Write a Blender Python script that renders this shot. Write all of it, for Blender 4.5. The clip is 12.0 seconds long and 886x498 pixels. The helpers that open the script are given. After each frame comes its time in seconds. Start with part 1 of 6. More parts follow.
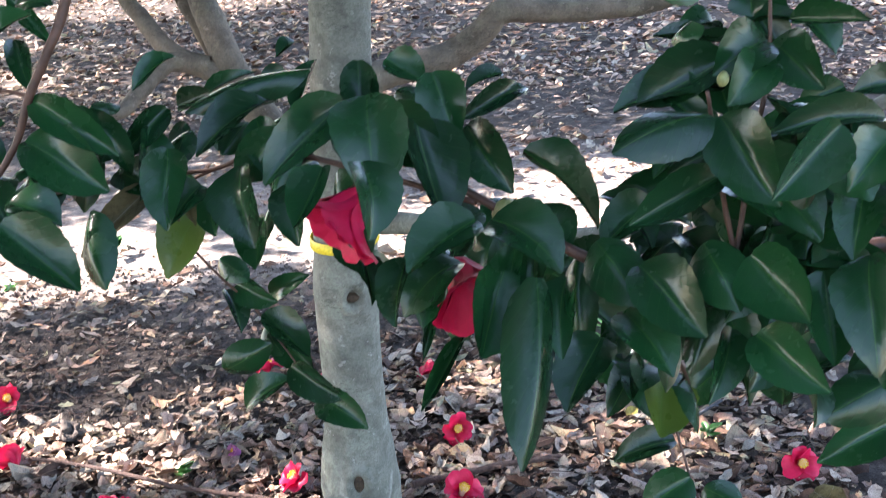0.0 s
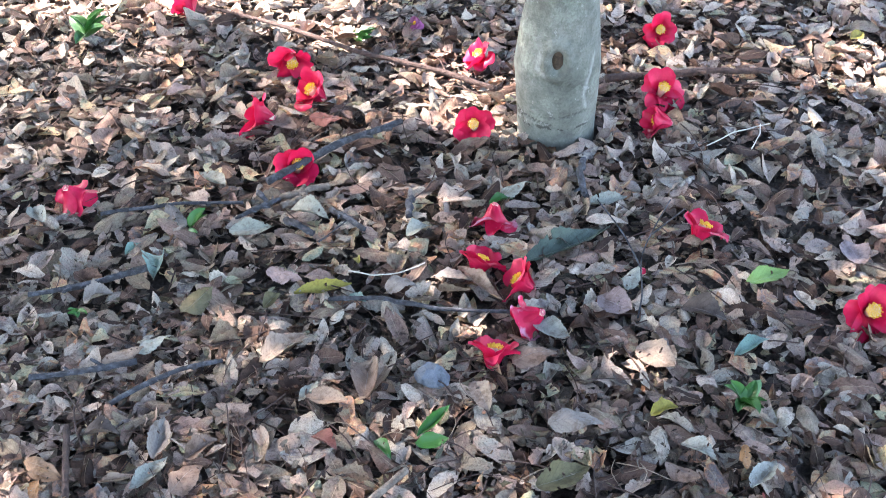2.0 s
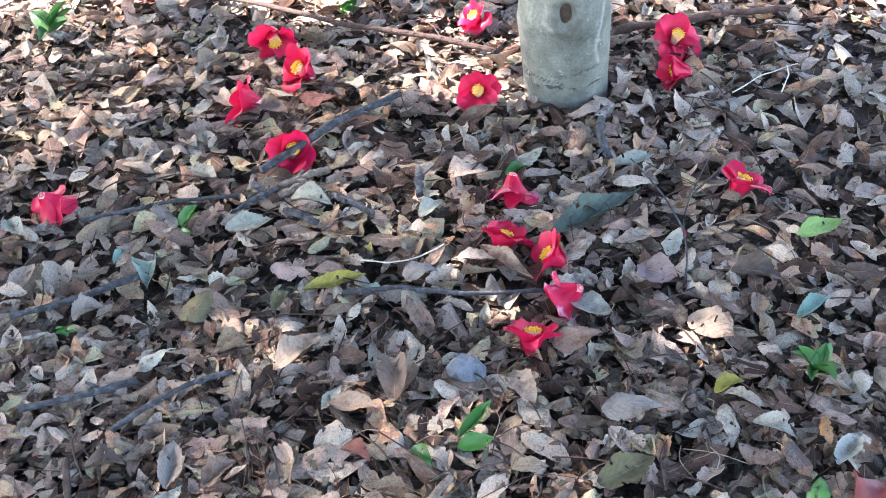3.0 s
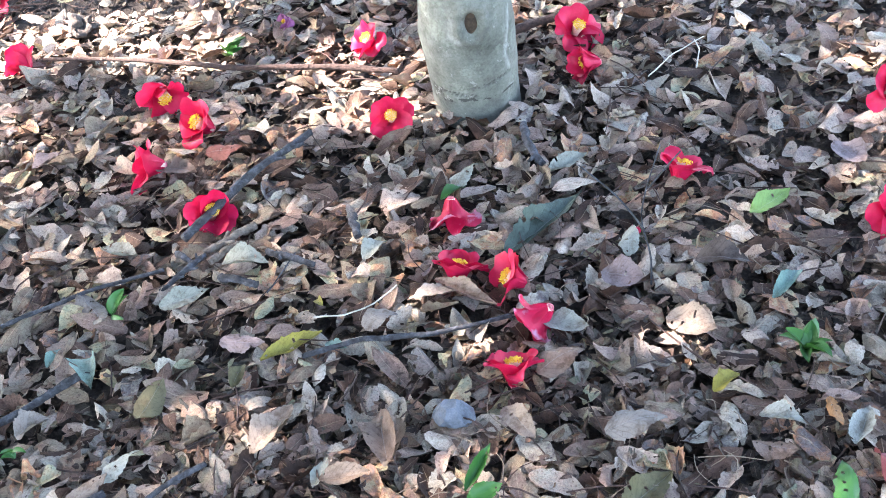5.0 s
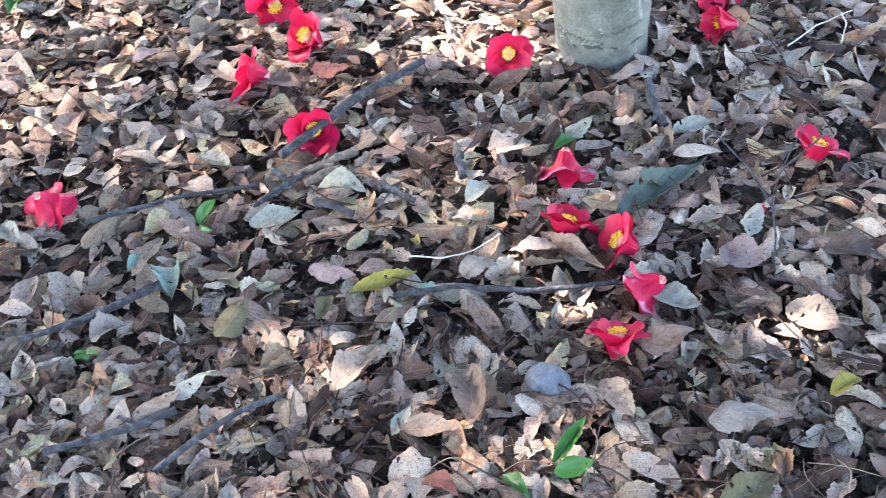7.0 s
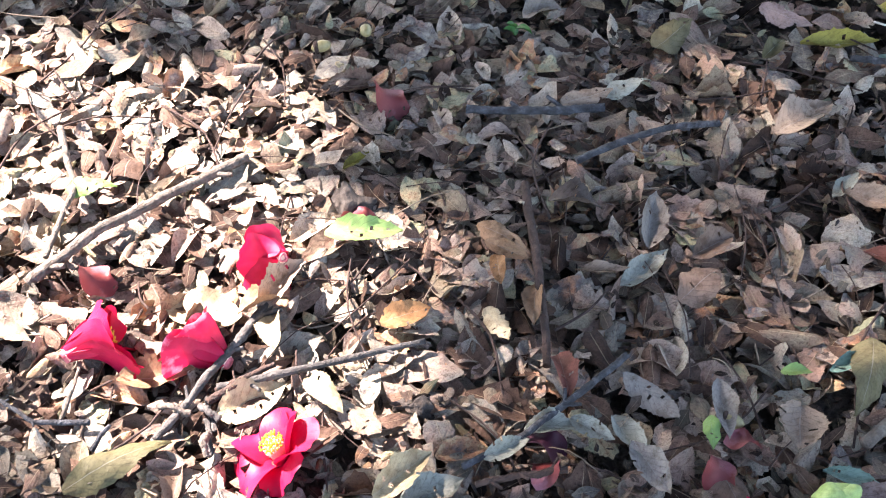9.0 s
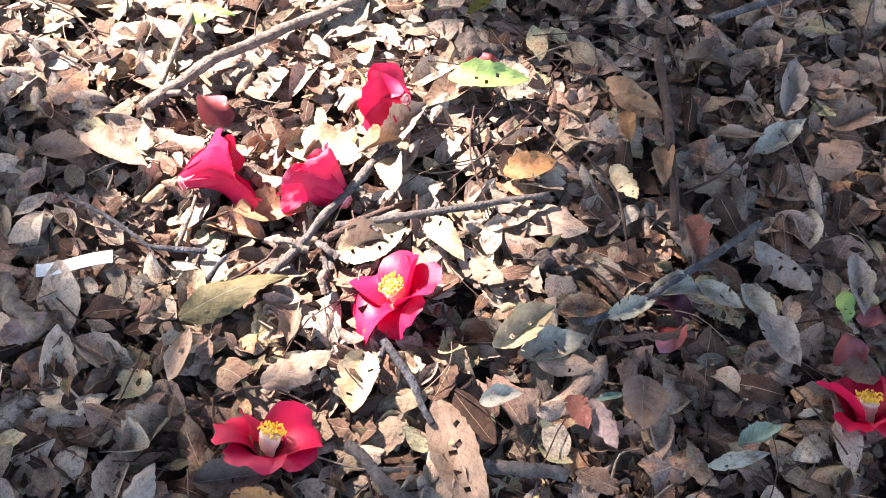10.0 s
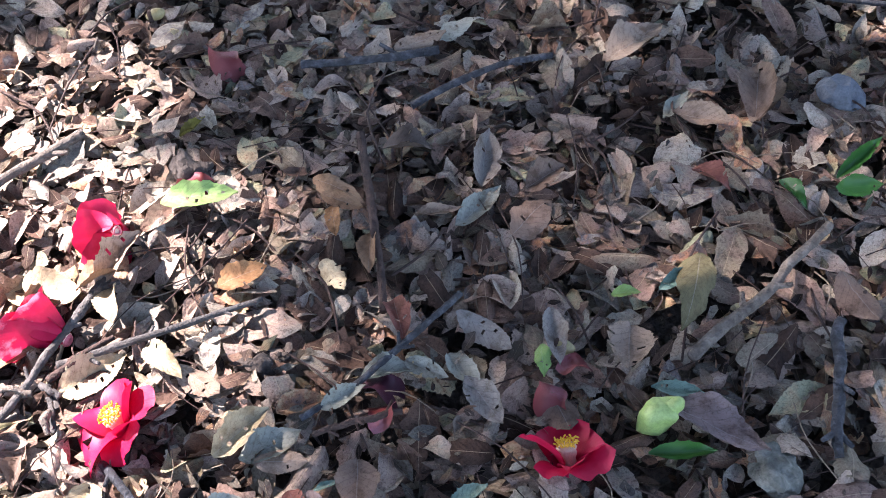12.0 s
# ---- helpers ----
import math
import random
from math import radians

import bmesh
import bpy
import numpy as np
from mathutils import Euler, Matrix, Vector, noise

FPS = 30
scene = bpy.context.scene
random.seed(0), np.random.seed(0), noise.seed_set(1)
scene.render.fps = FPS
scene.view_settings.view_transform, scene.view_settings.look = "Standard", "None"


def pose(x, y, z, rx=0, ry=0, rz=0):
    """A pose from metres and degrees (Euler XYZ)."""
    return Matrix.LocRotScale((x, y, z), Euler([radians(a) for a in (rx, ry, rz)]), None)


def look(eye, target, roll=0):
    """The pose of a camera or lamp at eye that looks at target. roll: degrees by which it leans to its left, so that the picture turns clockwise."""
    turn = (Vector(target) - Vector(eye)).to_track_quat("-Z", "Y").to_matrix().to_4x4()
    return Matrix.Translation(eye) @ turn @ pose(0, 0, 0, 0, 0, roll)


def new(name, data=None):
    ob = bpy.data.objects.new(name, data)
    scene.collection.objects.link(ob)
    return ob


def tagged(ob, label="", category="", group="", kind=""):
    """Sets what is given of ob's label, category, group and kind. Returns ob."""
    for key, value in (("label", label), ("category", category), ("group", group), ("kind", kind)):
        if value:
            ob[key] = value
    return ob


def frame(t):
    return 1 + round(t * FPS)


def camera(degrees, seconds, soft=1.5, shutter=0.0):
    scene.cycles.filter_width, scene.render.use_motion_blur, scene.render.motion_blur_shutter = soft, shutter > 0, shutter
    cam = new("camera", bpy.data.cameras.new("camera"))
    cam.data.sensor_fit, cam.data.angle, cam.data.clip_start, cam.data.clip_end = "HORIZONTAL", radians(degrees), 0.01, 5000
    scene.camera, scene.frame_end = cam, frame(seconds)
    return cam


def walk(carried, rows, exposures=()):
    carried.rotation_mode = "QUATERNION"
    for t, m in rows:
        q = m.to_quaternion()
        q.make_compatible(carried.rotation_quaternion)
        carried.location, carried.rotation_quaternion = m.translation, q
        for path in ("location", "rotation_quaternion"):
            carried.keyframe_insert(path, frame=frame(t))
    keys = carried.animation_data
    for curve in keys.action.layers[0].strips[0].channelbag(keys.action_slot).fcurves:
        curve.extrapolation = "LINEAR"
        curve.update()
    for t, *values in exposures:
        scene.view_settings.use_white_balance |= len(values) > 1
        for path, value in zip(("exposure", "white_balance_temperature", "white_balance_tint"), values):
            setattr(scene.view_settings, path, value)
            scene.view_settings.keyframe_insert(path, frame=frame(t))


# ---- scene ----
cam = camera(41.5, 12.0, soft=0.62, shutter=0.13)
PATH = [
    (0, (0.214, -1.908, 1.307), (0.157, -0.024, 0.639), -4.0),
    (0.5, (0.17, -1.914, 1.249), (0.055, -0.104, 0.406), -2.0),
    (1, (0.136, -1.898, 1.199), (-0.047, -0.165, 0.217), -1.2),
    (1.5, (0.118, -1.866, 1.164), (-0.127, -0.19, 0.1), -1.2),
    (2, (0.093, -1.816, 1.089), (-0.192, -0.219, -0.081), -0.6),
    (2.5, (0.067, -1.735, 1.024), (-0.223, -0.182, -0.203), -1.7),
    (3, (0.024, -1.697, 0.997), (-0.235, -0.116, -0.201), -4.9),
    (3.2, (0.007, -1.686, 0.996), (-0.205, -0.094, -0.195), -6.4),
    (4.8, (-0.07, -1.637, 1.003), (-0.121, -0.052, -0.216), -11.0),
    (5, (-0.075, -1.61, 0.999), (-0.128, -0.026, -0.22), -10.5),
    (5.5, (-0.087, -1.573, 0.998), (-0.154, 0.011, -0.222), -9.0),
    (6, (-0.094, -1.553, 0.985), (-0.172, 0.031, -0.234), -7.9),
    (6.5, (-0.102, -1.53, 0.971), (-0.194, 0.021, -0.289), -7.2),
    (7, (-0.135, -1.539, 0.962), (-0.298, -0.018, -0.326), -5.6),
    (7.5, (-0.198, -1.534, 0.918), (-0.508, -0.053, -0.389), -3.2),
    (7.7, (-0.234, -1.545, 0.9), (-0.582, -0.089, -0.426), -2.1),
    (9.3, (-0.4, -1.608, 0.827), (-0.854, -0.434, -0.727), 1.5),
    (9.5, (-0.416, -1.614, 0.815), (-0.87, -0.478, -0.767), 1.8),
    (10, (-0.436, -1.626, 0.797), (-0.891, -0.568, -0.839), 2.7),
    (10.5, (-0.434, -1.634, 0.789), (-0.897, -0.612, -0.866), 3.0),
    (11, (-0.384, -1.613, 0.812), (-0.833, -0.552, -0.823), 1.1),
    (11.5, (-0.3, -1.58, 0.83), (-0.703, -0.443, -0.765), -1.4),
    (12, (-0.264, -1.57, 0.853), (-0.634, -0.385, -0.716), -2.3),
]
walk(cam, [(t, look(eye, target, roll)) for t, eye, target, roll in PATH], exposures=((0.0, 3.32, 6750, 18), (0.6, 3.55, 6800, 18), (1.2, 3.75, 6750, 17), (2.6, 3.83, 6720, 17), (4.8, 4.07, 6800, 17), (7.5, 4.09, 6750, 17), (9.3, 3.07, 7050, 20), (10.5, 2.98, 7400, 23), (11.2, 2.91, 6800, 22), (12.0, 2.80, 6450, 22)))

# ---- light ----
SUN_EL, SUN_DIR = radians(41), Vector((-0.975, 0.22, 0.0)).normalized()
TO_SUN = Vector((SUN_DIR.x * math.cos(SUN_EL), SUN_DIR.y * math.cos(SUN_EL), math.sin(SUN_EL)))
world = bpy.data.worlds.new("sky")
scene.world = world
world.use_nodes = True
wn = world.node_tree
sky = wn.nodes.new("ShaderNodeTexSky")
sky.sky_type, sky.sun_disc = "NISHITA", False
sky.sun_elevation, sky.sun_rotation = SUN_EL, math.atan2(TO_SUN.x, TO_SUN.y)
wn.links.new(sky.outputs[0], wn.nodes["Background"].inputs[0])
wn.nodes["Background"].inputs[1].default_value = 0.105
sun = new("sun", bpy.data.lights.new("sun", "SUN"))
sun.data.energy, sun.data.angle, sun.data.color = 5.0, radians(0.53), (1.0, 0.935, 0.90)
sun.matrix_world = Matrix.Translation((-20, 5, 20)) @ TO_SUN.to_track_quat("Z", "Y").to_matrix().to_4x4()

# ---- materials ----


class Nodes:
    """Short writing for a node material."""

    def __init__(self, name):
        self.mat = bpy.data.materials.new(name)
        self.mat.use_nodes = True
        self.tree = self.mat.node_tree
        self.bsdf = self.tree.nodes["Principled BSDF"]
        self.out = self.tree.nodes["Material Output"]

    def add(self, kind, **sockets):
        n = self.tree.nodes.new("ShaderNode" + kind)
        for key, value in sockets.items():
            self.put(n, key.replace("_", " "), value)
        return n

    def put(self, n, key, value):
        sock = n.inputs[key]
        if hasattr(value, "is_linked"):
            self.tree.links.new(value, sock)
        else:
            sock.default_value = value

    def noise(self, scale, detail=4.0, rough=0.55, where=None):
        n = self.add("TexNoise", Scale=scale, Detail=detail, Roughness=rough)
        if where is not None:
            self.put(n, "Vector", where)
        return n.outputs["Fac"]

    def place(self):
        return self.add("TexCoord").outputs["Object"]

    def ramp(self, fac, stops):
        n = self.tree.nodes.new("ShaderNodeValToRGB")
        while len(n.color_ramp.elements) < len(stops):
            n.color_ramp.elements.new(0.5)
        for e, (p, c) in zip(n.color_ramp.elements, stops):
            e.position, e.color = p, (*c, 1.0) if len(c) == 3 else c
        self.put(n, "Fac", fac)
        return n.outputs["Color"]

    def mix(self, fac, a, b, how="MIX"):
        n = self.tree.nodes.new("ShaderNodeMix")
        n.data_type, n.blend_type = "RGBA", how
        for key, value in ((0, fac), (6, a), (7, b)):
            sock = n.inputs[key]
            if hasattr(value, "is_linked"):
                self.tree.links.new(value, sock)
            else:
                sock.default_value = value if key == 0 or len(value) == 4 else (*value, 1.0)
        return n.outputs[2]

    def math(self, how, a, b=0.0):
        n = self.tree.nodes.new("ShaderNodeMath")
        n.operation = how
        for i, value in enumerate((a, b)):
            if hasattr(value, "is_linked"):
                self.tree.links.new(value, n.inputs[i])
            else:
                n.inputs[i].default_value = value
        return n.outputs[0]

    def bump(self, height, strength=0.3, distance=0.002):
        n = self.add("Bump", Height=height, Strength=strength, Distance=distance)
        self.put(self.bsdf, "Normal", n.outputs[0])

    def set(self, **sockets):
        for key, value in sockets.items():
            self.put(self.bsdf, key.replace("_", " "), value)
        return self

    def thin(self, colour, amount):
        """Lets some light through a thin sheet."""
        t = self.add("BsdfTranslucent")
        self.put(t, "Color", colour)
        m = self.add("MixShader")
        m.inputs[0].default_value = amount
        self.tree.links.new(self.bsdf.outputs[0], m.inputs[1])
        self.tree.links.new(t.outputs[0], m.inputs[2])
        self.tree.links.new(m.outputs[0], self.out.inputs["Surface"])


def veins(k):
    """The midrib and the side veins of a leaf, from its own chart: two masks."""
    uv = k.add("UVMap").outputs[0]
    s = k.add("SeparateXYZ", Vector=uv)
    across = k.math("ABSOLUTE", k.math("SUBTRACT", s.outputs[0], 0.5))
    rib = k.math("LESS_THAN", across, 0.014)
    slant = k.math("SUBTRACT", k.math("MULTIPLY", s.outputs[1], 8.0), k.math("MULTIPLY", across, 5.0))
    side = k.math("PINGPONG", slant, 0.5)
    return rib, k.math("LESS_THAN", side, 0.055), uv


DRY = [(0.0, (0.036, 0.020, 0.014)), (0.10, (0.092, 0.054, 0.038)), (0.21, (0.190, 0.118, 0.086)), (0.30, (0.265, 0.222, 0.155)), (0.40, (0.270, 0.175, 0.138)), (0.50, (0.410, 0.305, 0.240)), (0.58, (0.285, 0.270, 0.220)), (0.66, (0.335, 0.250, 0.205)),
       (0.75, (0.54, 0.440, 0.345)), (0.82, (0.445, 0.405, 0.320)), (0.87, (0.175, 0.150, 0.145)), (0.92, (0.41, 0.215, 0.125)), (0.96, (0.50, 0.40, 0.24)), (1.0, (0.31, 0.315, 0.205))]


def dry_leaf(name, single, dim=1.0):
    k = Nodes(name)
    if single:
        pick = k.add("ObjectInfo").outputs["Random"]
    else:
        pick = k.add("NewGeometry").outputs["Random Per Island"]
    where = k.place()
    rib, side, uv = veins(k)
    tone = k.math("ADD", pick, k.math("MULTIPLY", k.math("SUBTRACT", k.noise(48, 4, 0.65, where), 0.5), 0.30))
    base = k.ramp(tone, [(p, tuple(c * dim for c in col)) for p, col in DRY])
    speck = k.ramp(k.noise(330, 5, 0.8, where), [(0.34, (0.30, 0.26, 0.24)), (0.50, (1, 1, 1))])
    base = k.mix(0.85, base, speck, "MULTIPLY")
    blotch = k.ramp(k.noise(60, 5, 0.7, where), [(0.34, (0.42, 0.38, 0.36)), (0.42, (0.90, 0.88, 0.87)), (0.66, (1.18, 1.15, 1.11))])
    base = k.mix(0.8, base, blotch, "MULTIPLY")
    grain = k.ramp(k.noise(900, 3, 0.7, where), [(0.3, (0.72, 0.70, 0.69)), (0.65, (1.15, 1.15, 1.15))])
    base = k.mix(0.8, base, grain, "MULTIPLY")
    base = k.mix(k.math("MULTIPLY", rib, 0.45), base, (0.50, 0.39, 0.26))
    base = k.mix(k.math("MULTIPLY", side, 0.20), base, (0.085, 0.052, 0.038))
    k.set(Base_Color=base, Roughness=k.ramp(k.noise(60, 3, 0.5, where), [(0.3, (0.55,) * 3), (0.7, (0.9,) * 3)]))
    k.put(k.bsdf, "Specular IOR Level", 0.22)
    s = k.add("SeparateXYZ", Vector=uv)
    across = k.math("ABSOLUTE", k.math("SUBTRACT", s.outputs[0], 0.5))
    ripple = k.math("PINGPONG", k.math("SUBTRACT", k.math("MULTIPLY", s.outputs[1], 8.0), k.math("MULTIPLY", across, 5.0)), 0.5)
    h = k.math("ADD", k.math("MULTIPLY", k.noise(260, 5, 0.65, where), 0.7), k.math("ADD", k.math("MULTIPLY", ripple, 0.13), k.math("MULTIPLY", rib, -0.5)))
    k.bump(h, 1.0, 0.0026)
    k.thin(base, 0.07)
    return k.mat


def live_leaf(name, dark, light, gloss=0.28, spots=0.0):
    k = Nodes(name)
    where = k.place()
    rib, side, uv = veins(k)
    pick = k.add("ObjectInfo").outputs["Random"]
    isle = k.add("NewGeometry").outputs["Random Per Island"]
    tone = k.math("FRACT", k.math("ADD", pick, isle))
    base = k.mix(k.math("MULTIPLY", tone, 0.7), dark, light)
    base = k.mix(k.math("MULTIPLY", k.noise(45, 4, 0.6, where), 0.35), base, light)
    base = k.mix(k.math("MULTIPLY", rib, 0.26), base, (0.07, 0.17, 0.035))
    base = k.mix(k.math("MULTIPLY", side, 0.07), base, (0.05, 0.13, 0.04))
    if spots:
        dry = k.ramp(k.noise(70, 5, 0.7, where), [(0.35, (0.62, 0.58, 0.52)), (0.6, (1.05, 1.03, 1.0))])
        base = k.mix(0.9, base, dry, "MULTIPLY")
        base = k.mix(k.math("MULTIPLY", k.math("GREATER_THAN", k.noise(130, 3, 0.7, where), 0.60), spots), base, (0.30, 0.29, 0.22))
    k.set(Base_Color=base, Roughness=k.ramp(k.noise(38, 4, 0.6, where), [(0.3, (gloss * 0.7,) * 3), (0.7, (gloss * 1.35,) * 3)]))
    k.put(k.bsdf, "Specular IOR Level", 0.42)
    h = k.math("ADD", k.math("MULTIPLY", k.noise(160, 3, 0.5, where), 0.35), k.math("MULTIPLY", k.math("ADD", rib, k.math("MULTIPLY", side, 0.25)), -0.6))
    h = k.math("ADD", h, k.math("MULTIPLY", k.noise(38, 3, 0.5, where), 1.6))
    k.bump(h, 0.45, 0.0016)
    k.thin(k.mix(1.0, base, (1.6, 2.0, 0.8), "MULTIPLY"), 0.12)
    return k.mat


def fallen_leaf_stuff(name, dark, light, gloss=0.6, wear=0.8):
    """A fallen leaf of one colour: specks, stains, veins and a rippled blade."""
    k = Nodes(name)
    where = k.place()
    rib, side, uv = veins(k)
    pick = k.add("ObjectInfo").outputs["Random"]
    base = k.mix(k.math("MULTIPLY", k.math("ADD", pick, k.noise(50, 4, 0.65, where)), 0.6), dark, light)
    speck = k.ramp(k.noise(340, 5, 0.8, where), [(0.33, (0.35, 0.30, 0.26)), (0.48, (1, 1, 1))])
    base = k.mix(wear * 0.7, base, speck, "MULTIPLY")
    stain = k.ramp(k.noise(48, 6, 0.7, where), [(0.36, (0.50, 0.43, 0.36)), (0.50, (0.96, 0.95, 0.93)), (0.66, (1.15, 1.13, 1.08))])
    base = k.mix(wear, base, stain, "MULTIPLY")
    base = k.mix(k.math("MULTIPLY", rib, 0.35), base, tuple(0.5 * c + 0.2 for c in light))
    base = k.mix(k.math("MULTIPLY", side, 0.28), base, tuple(0.5 * c for c in dark))
    k.set(Base_Color=base, Roughness=k.ramp(k.noise(60, 3, 0.5, where), [(0.3, (gloss * 0.85,) * 3), (0.7, (min(1.0, gloss * 1.3),) * 3)]))
    k.put(k.bsdf, "Specular IOR Level", 0.3)
    h = k.math("ADD", k.math("MULTIPLY", k.noise(240, 5, 0.65, where), 0.6), k.math("MULTIPLY", k.math("ADD", rib, k.math("MULTIPLY", side, 0.7)), -0.6))
    k.bump(h, 0.9, 0.0022)
    k.thin(base, 0.10)
    return k.mat


def petal_stuff(name, deep, bright, dull=0.0, mark=(0.35, 0.16, 0.20)):
    k = Nodes(name)
    where = k.place()
    uv = k.add("UVMap").outputs[0]
    s = k.add("SeparateXYZ", Vector=uv)
    pick = k.add("ObjectInfo").outputs["Random"]
    base = k.mix(k.noise(90, 4, 0.6, where), deep, bright)
    base = k.mix(k.math("MULTIPLY", pick, 0.35), base, deep)
    lines = k.add("TexNoise", Scale=1.0, Detail=3.0)
    m = k.add("Mapping", Vector=uv, Scale=(60, 3, 1))
    k.put(lines, "Vector", m.outputs[0])
    base = k.mix(k.math("MULTIPLY", lines.outputs["Fac"], 0.40), base, deep)
    # pinker patches: uneven tone, and a soft sheen painted into the colour
    pink = k.ramp(k.noise(26, 4, 0.6, where), [(0.50, (0, 0, 0)), (0.72, (1, 1, 1))])
    base = k.mix(k.math("MULTIPLY", k.add("RGBToBW", Color=pink).outputs[0], 0.35), base, tuple(min(0.9, 1.15 * c + 0.05) for c in bright))
    if dull:
        tipward = k.math("ADD", k.noise(34, 5, 0.6, where), k.math("MULTIPLY", k.math("SUBTRACT", s.outputs[1], 0.6), 0.35))
        worn = k.ramp(tipward, [(0.54, (0, 0, 0)), (0.66, (1, 1, 1))])
        base = k.mix(k.math("MULTIPLY", k.add("RGBToBW", Color=worn).outputs[0], dull), base, mark)
    k.set(Base_Color=base, Roughness=0.48)
    k.put(k.bsdf, "Specular IOR Level", 0.3)
    k.bump(k.math("ADD", lines.outputs["Fac"], k.math("MULTIPLY", k.noise(120, 3, 0.5, where), 0.7)), 0.3, 0.001)
    k.thin(base, 0.20)
    return k.mat


def plain(name, stops, scale, rough=0.8, bump=0.4, depth=0.002, fine=6.0, stretch=(1, 1, 1)):
    k = Nodes(name)
    m = k.add("Mapping", Vector=k.place(), Scale=stretch)
    where = m.outputs[0]
    base = k.ramp(k.noise(scale, 5, 0.6, where), stops)
    grain = k.ramp(k.noise(scale * fine, 4, 0.6, where), [(0.3, (0.7, 0.7, 0.7)), (0.65, (1.1, 1.1, 1.1))])
    k.set(Base_Color=k.mix(0.8, base, grain, "MULTIPLY"), Roughness=rough)
    k.bump(k.math("ADD", k.noise(scale * 2, 5, 0.6, where), k.math("MULTIPLY", k.noise(scale * fine, 4, 0.6, where), 0.5)), bump, depth)
    return k.mat


def bark_stuff(name, tint=(1, 1, 1)):
    k = Nodes(name)
    where = k.place()
    base = k.ramp(k.noise(9, 5, 0.62, where), [(0.30, (0.100, 0.111, 0.094)), (0.5, (0.165, 0.177, 0.155)), (0.7, (0.235, 0.243, 0.215))])
    lichen = k.math("GREATER_THAN", k.noise(17, 6, 0.7, where), 0.57)
    base = k.mix(k.math("MULTIPLY", lichen, 0.45), base, (0.235, 0.270, 0.225))
    rings = k.add("Mapping", Vector=where, Scale=(9, 9, 75))
    band = k.noise(1.0, 5, 0.65, rings.outputs[0])
    base = k.mix(k.math("MULTIPLY", k.math("GREATER_THAN", band, 0.62), 0.22), base, (0.13, 0.125, 0.10))
    stain = k.ramp(k.noise(28, 6, 0.7, where), [(0.38, (0.62, 0.60, 0.56)), (0.55, (1.05, 1.04, 1.0))])
    base = k.mix(0.8, base, stain, "MULTIPLY")
    lines = k.add("Mapping", Vector=where, Scale=(16, 16, 130))
    crack = k.math("LESS_THAN", k.math("ABSOLUTE", k.math("SUBTRACT", k.noise(1.0, 4, 0.7, lines.outputs[0]), 0.5)), 0.007)
    crack = k.math("MULTIPLY", crack, k.math("GREATER_THAN", k.noise(6, 3, 0.6, where), 0.58))
    base = k.mix(k.math("MULTIPLY", crack, 0.7), base, (0.05, 0.048, 0.04))
    z = k.add("SeparateXYZ", Vector=where).outputs[2]
    seam = k.math("ABSOLUTE", k.math("SUBTRACT", z, k.math("ADD", 0.030, k.math("MULTIPLY", k.noise(9, 5, 0.75, where), 0.055))))
    seam = k.math("MULTIPLY", k.math("LESS_THAN", seam, 0.0022), k.math("GREATER_THAN", k.noise(38, 3, 0.6, where), 0.52))
    base = k.mix(k.math("MULTIPLY", seam, 0.8), base, (0.03, 0.03, 0.026))
    for key, colour, much in (("callus", (0.40, 0.41, 0.38), 0.75), ("scar", (0.030, 0.029, 0.025), 0.95)):
        mark = k.add("Attribute")
        mark.attribute_name = key
        base = k.mix(k.math("MULTIPLY", mark.outputs["Fac"], much), base, colour)
    fine = k.ramp(k.noise(240, 4, 0.7, where), [(0.32, (0.70, 0.72, 0.70)), (0.6, (1.08, 1.08, 1.08))])
    base = k.mix(0.8, base, fine, "MULTIPLY")
    pale = k.math("GREATER_THAN", k.noise(42, 6, 0.75, where), 0.62)
    base = k.mix(k.math("MULTIPLY", pale, 0.45), base, (0.40, 0.41, 0.385))
    dots = k.math("GREATER_THAN", k.noise(95, 3, 0.7, where), 0.70)
    base = k.mix(k.math("MULTIPLY", dots, 0.5), base, (0.15, 0.14, 0.11))
    base = k.mix(1.0, base, tint, "MULTIPLY")
    k.set(Base_Color=base, Roughness=0.82)
    k.bump(k.math("SUBTRACT", k.math("ADD", k.math("MULTIPLY", band, 0.8), k.noise(140, 5, 0.65, where)), k.math("MULTIPLY", crack, 0.8)), 0.8, 0.003)
    return k.mat


MAT_DRY = dry_leaf("dry_leaf_heap", False)
# darkened copies of the dry leaf: crevice shade goes into their colour
MAT_CRUMB_DIM = dry_leaf("dimmed_leaf_crumb", False, 0.36)
MAT_LOWER_SHADED = dry_leaf("shaded_lower_leaves", False, 0.30)
MAT_DRY_ONE = dry_leaf("dry_leaf_single", True)
MAT_GREEN = live_leaf("camellia_leaf", (0.005, 0.022, 0.009), (0.011, 0.072, 0.021), 0.24)
MAT_GREEN_OLD = live_leaf("camellia_leaf_old", (0.035, 0.085, 0.012), (0.11, 0.16, 0.025), 0.35)
MAT_SPROUT = live_leaf("fresh_green", (0.018, 0.085, 0.014), (0.05, 0.17, 0.035), 0.4)
MAT_LIME = fallen_leaf_stuff("fallen_light_green", (0.17, 0.30, 0.075), (0.24, 0.37, 0.12), 0.45, 0.35)
MAT_YELLOW = fallen_leaf_stuff("fallen_yellow", (0.20, 0.18, 0.035), (0.34, 0.29, 0.06), 0.55)
MAT_TEAL = fallen_leaf_stuff("fallen_blue_green", (0.11, 0.21, 0.18), (0.22, 0.33, 0.29), 0.5)
MAT_DARK = fallen_leaf_stuff("fallen_dark_brown", (0.055, 0.042, 0.036), (0.115, 0.09, 0.078), 0.62, 0.9)
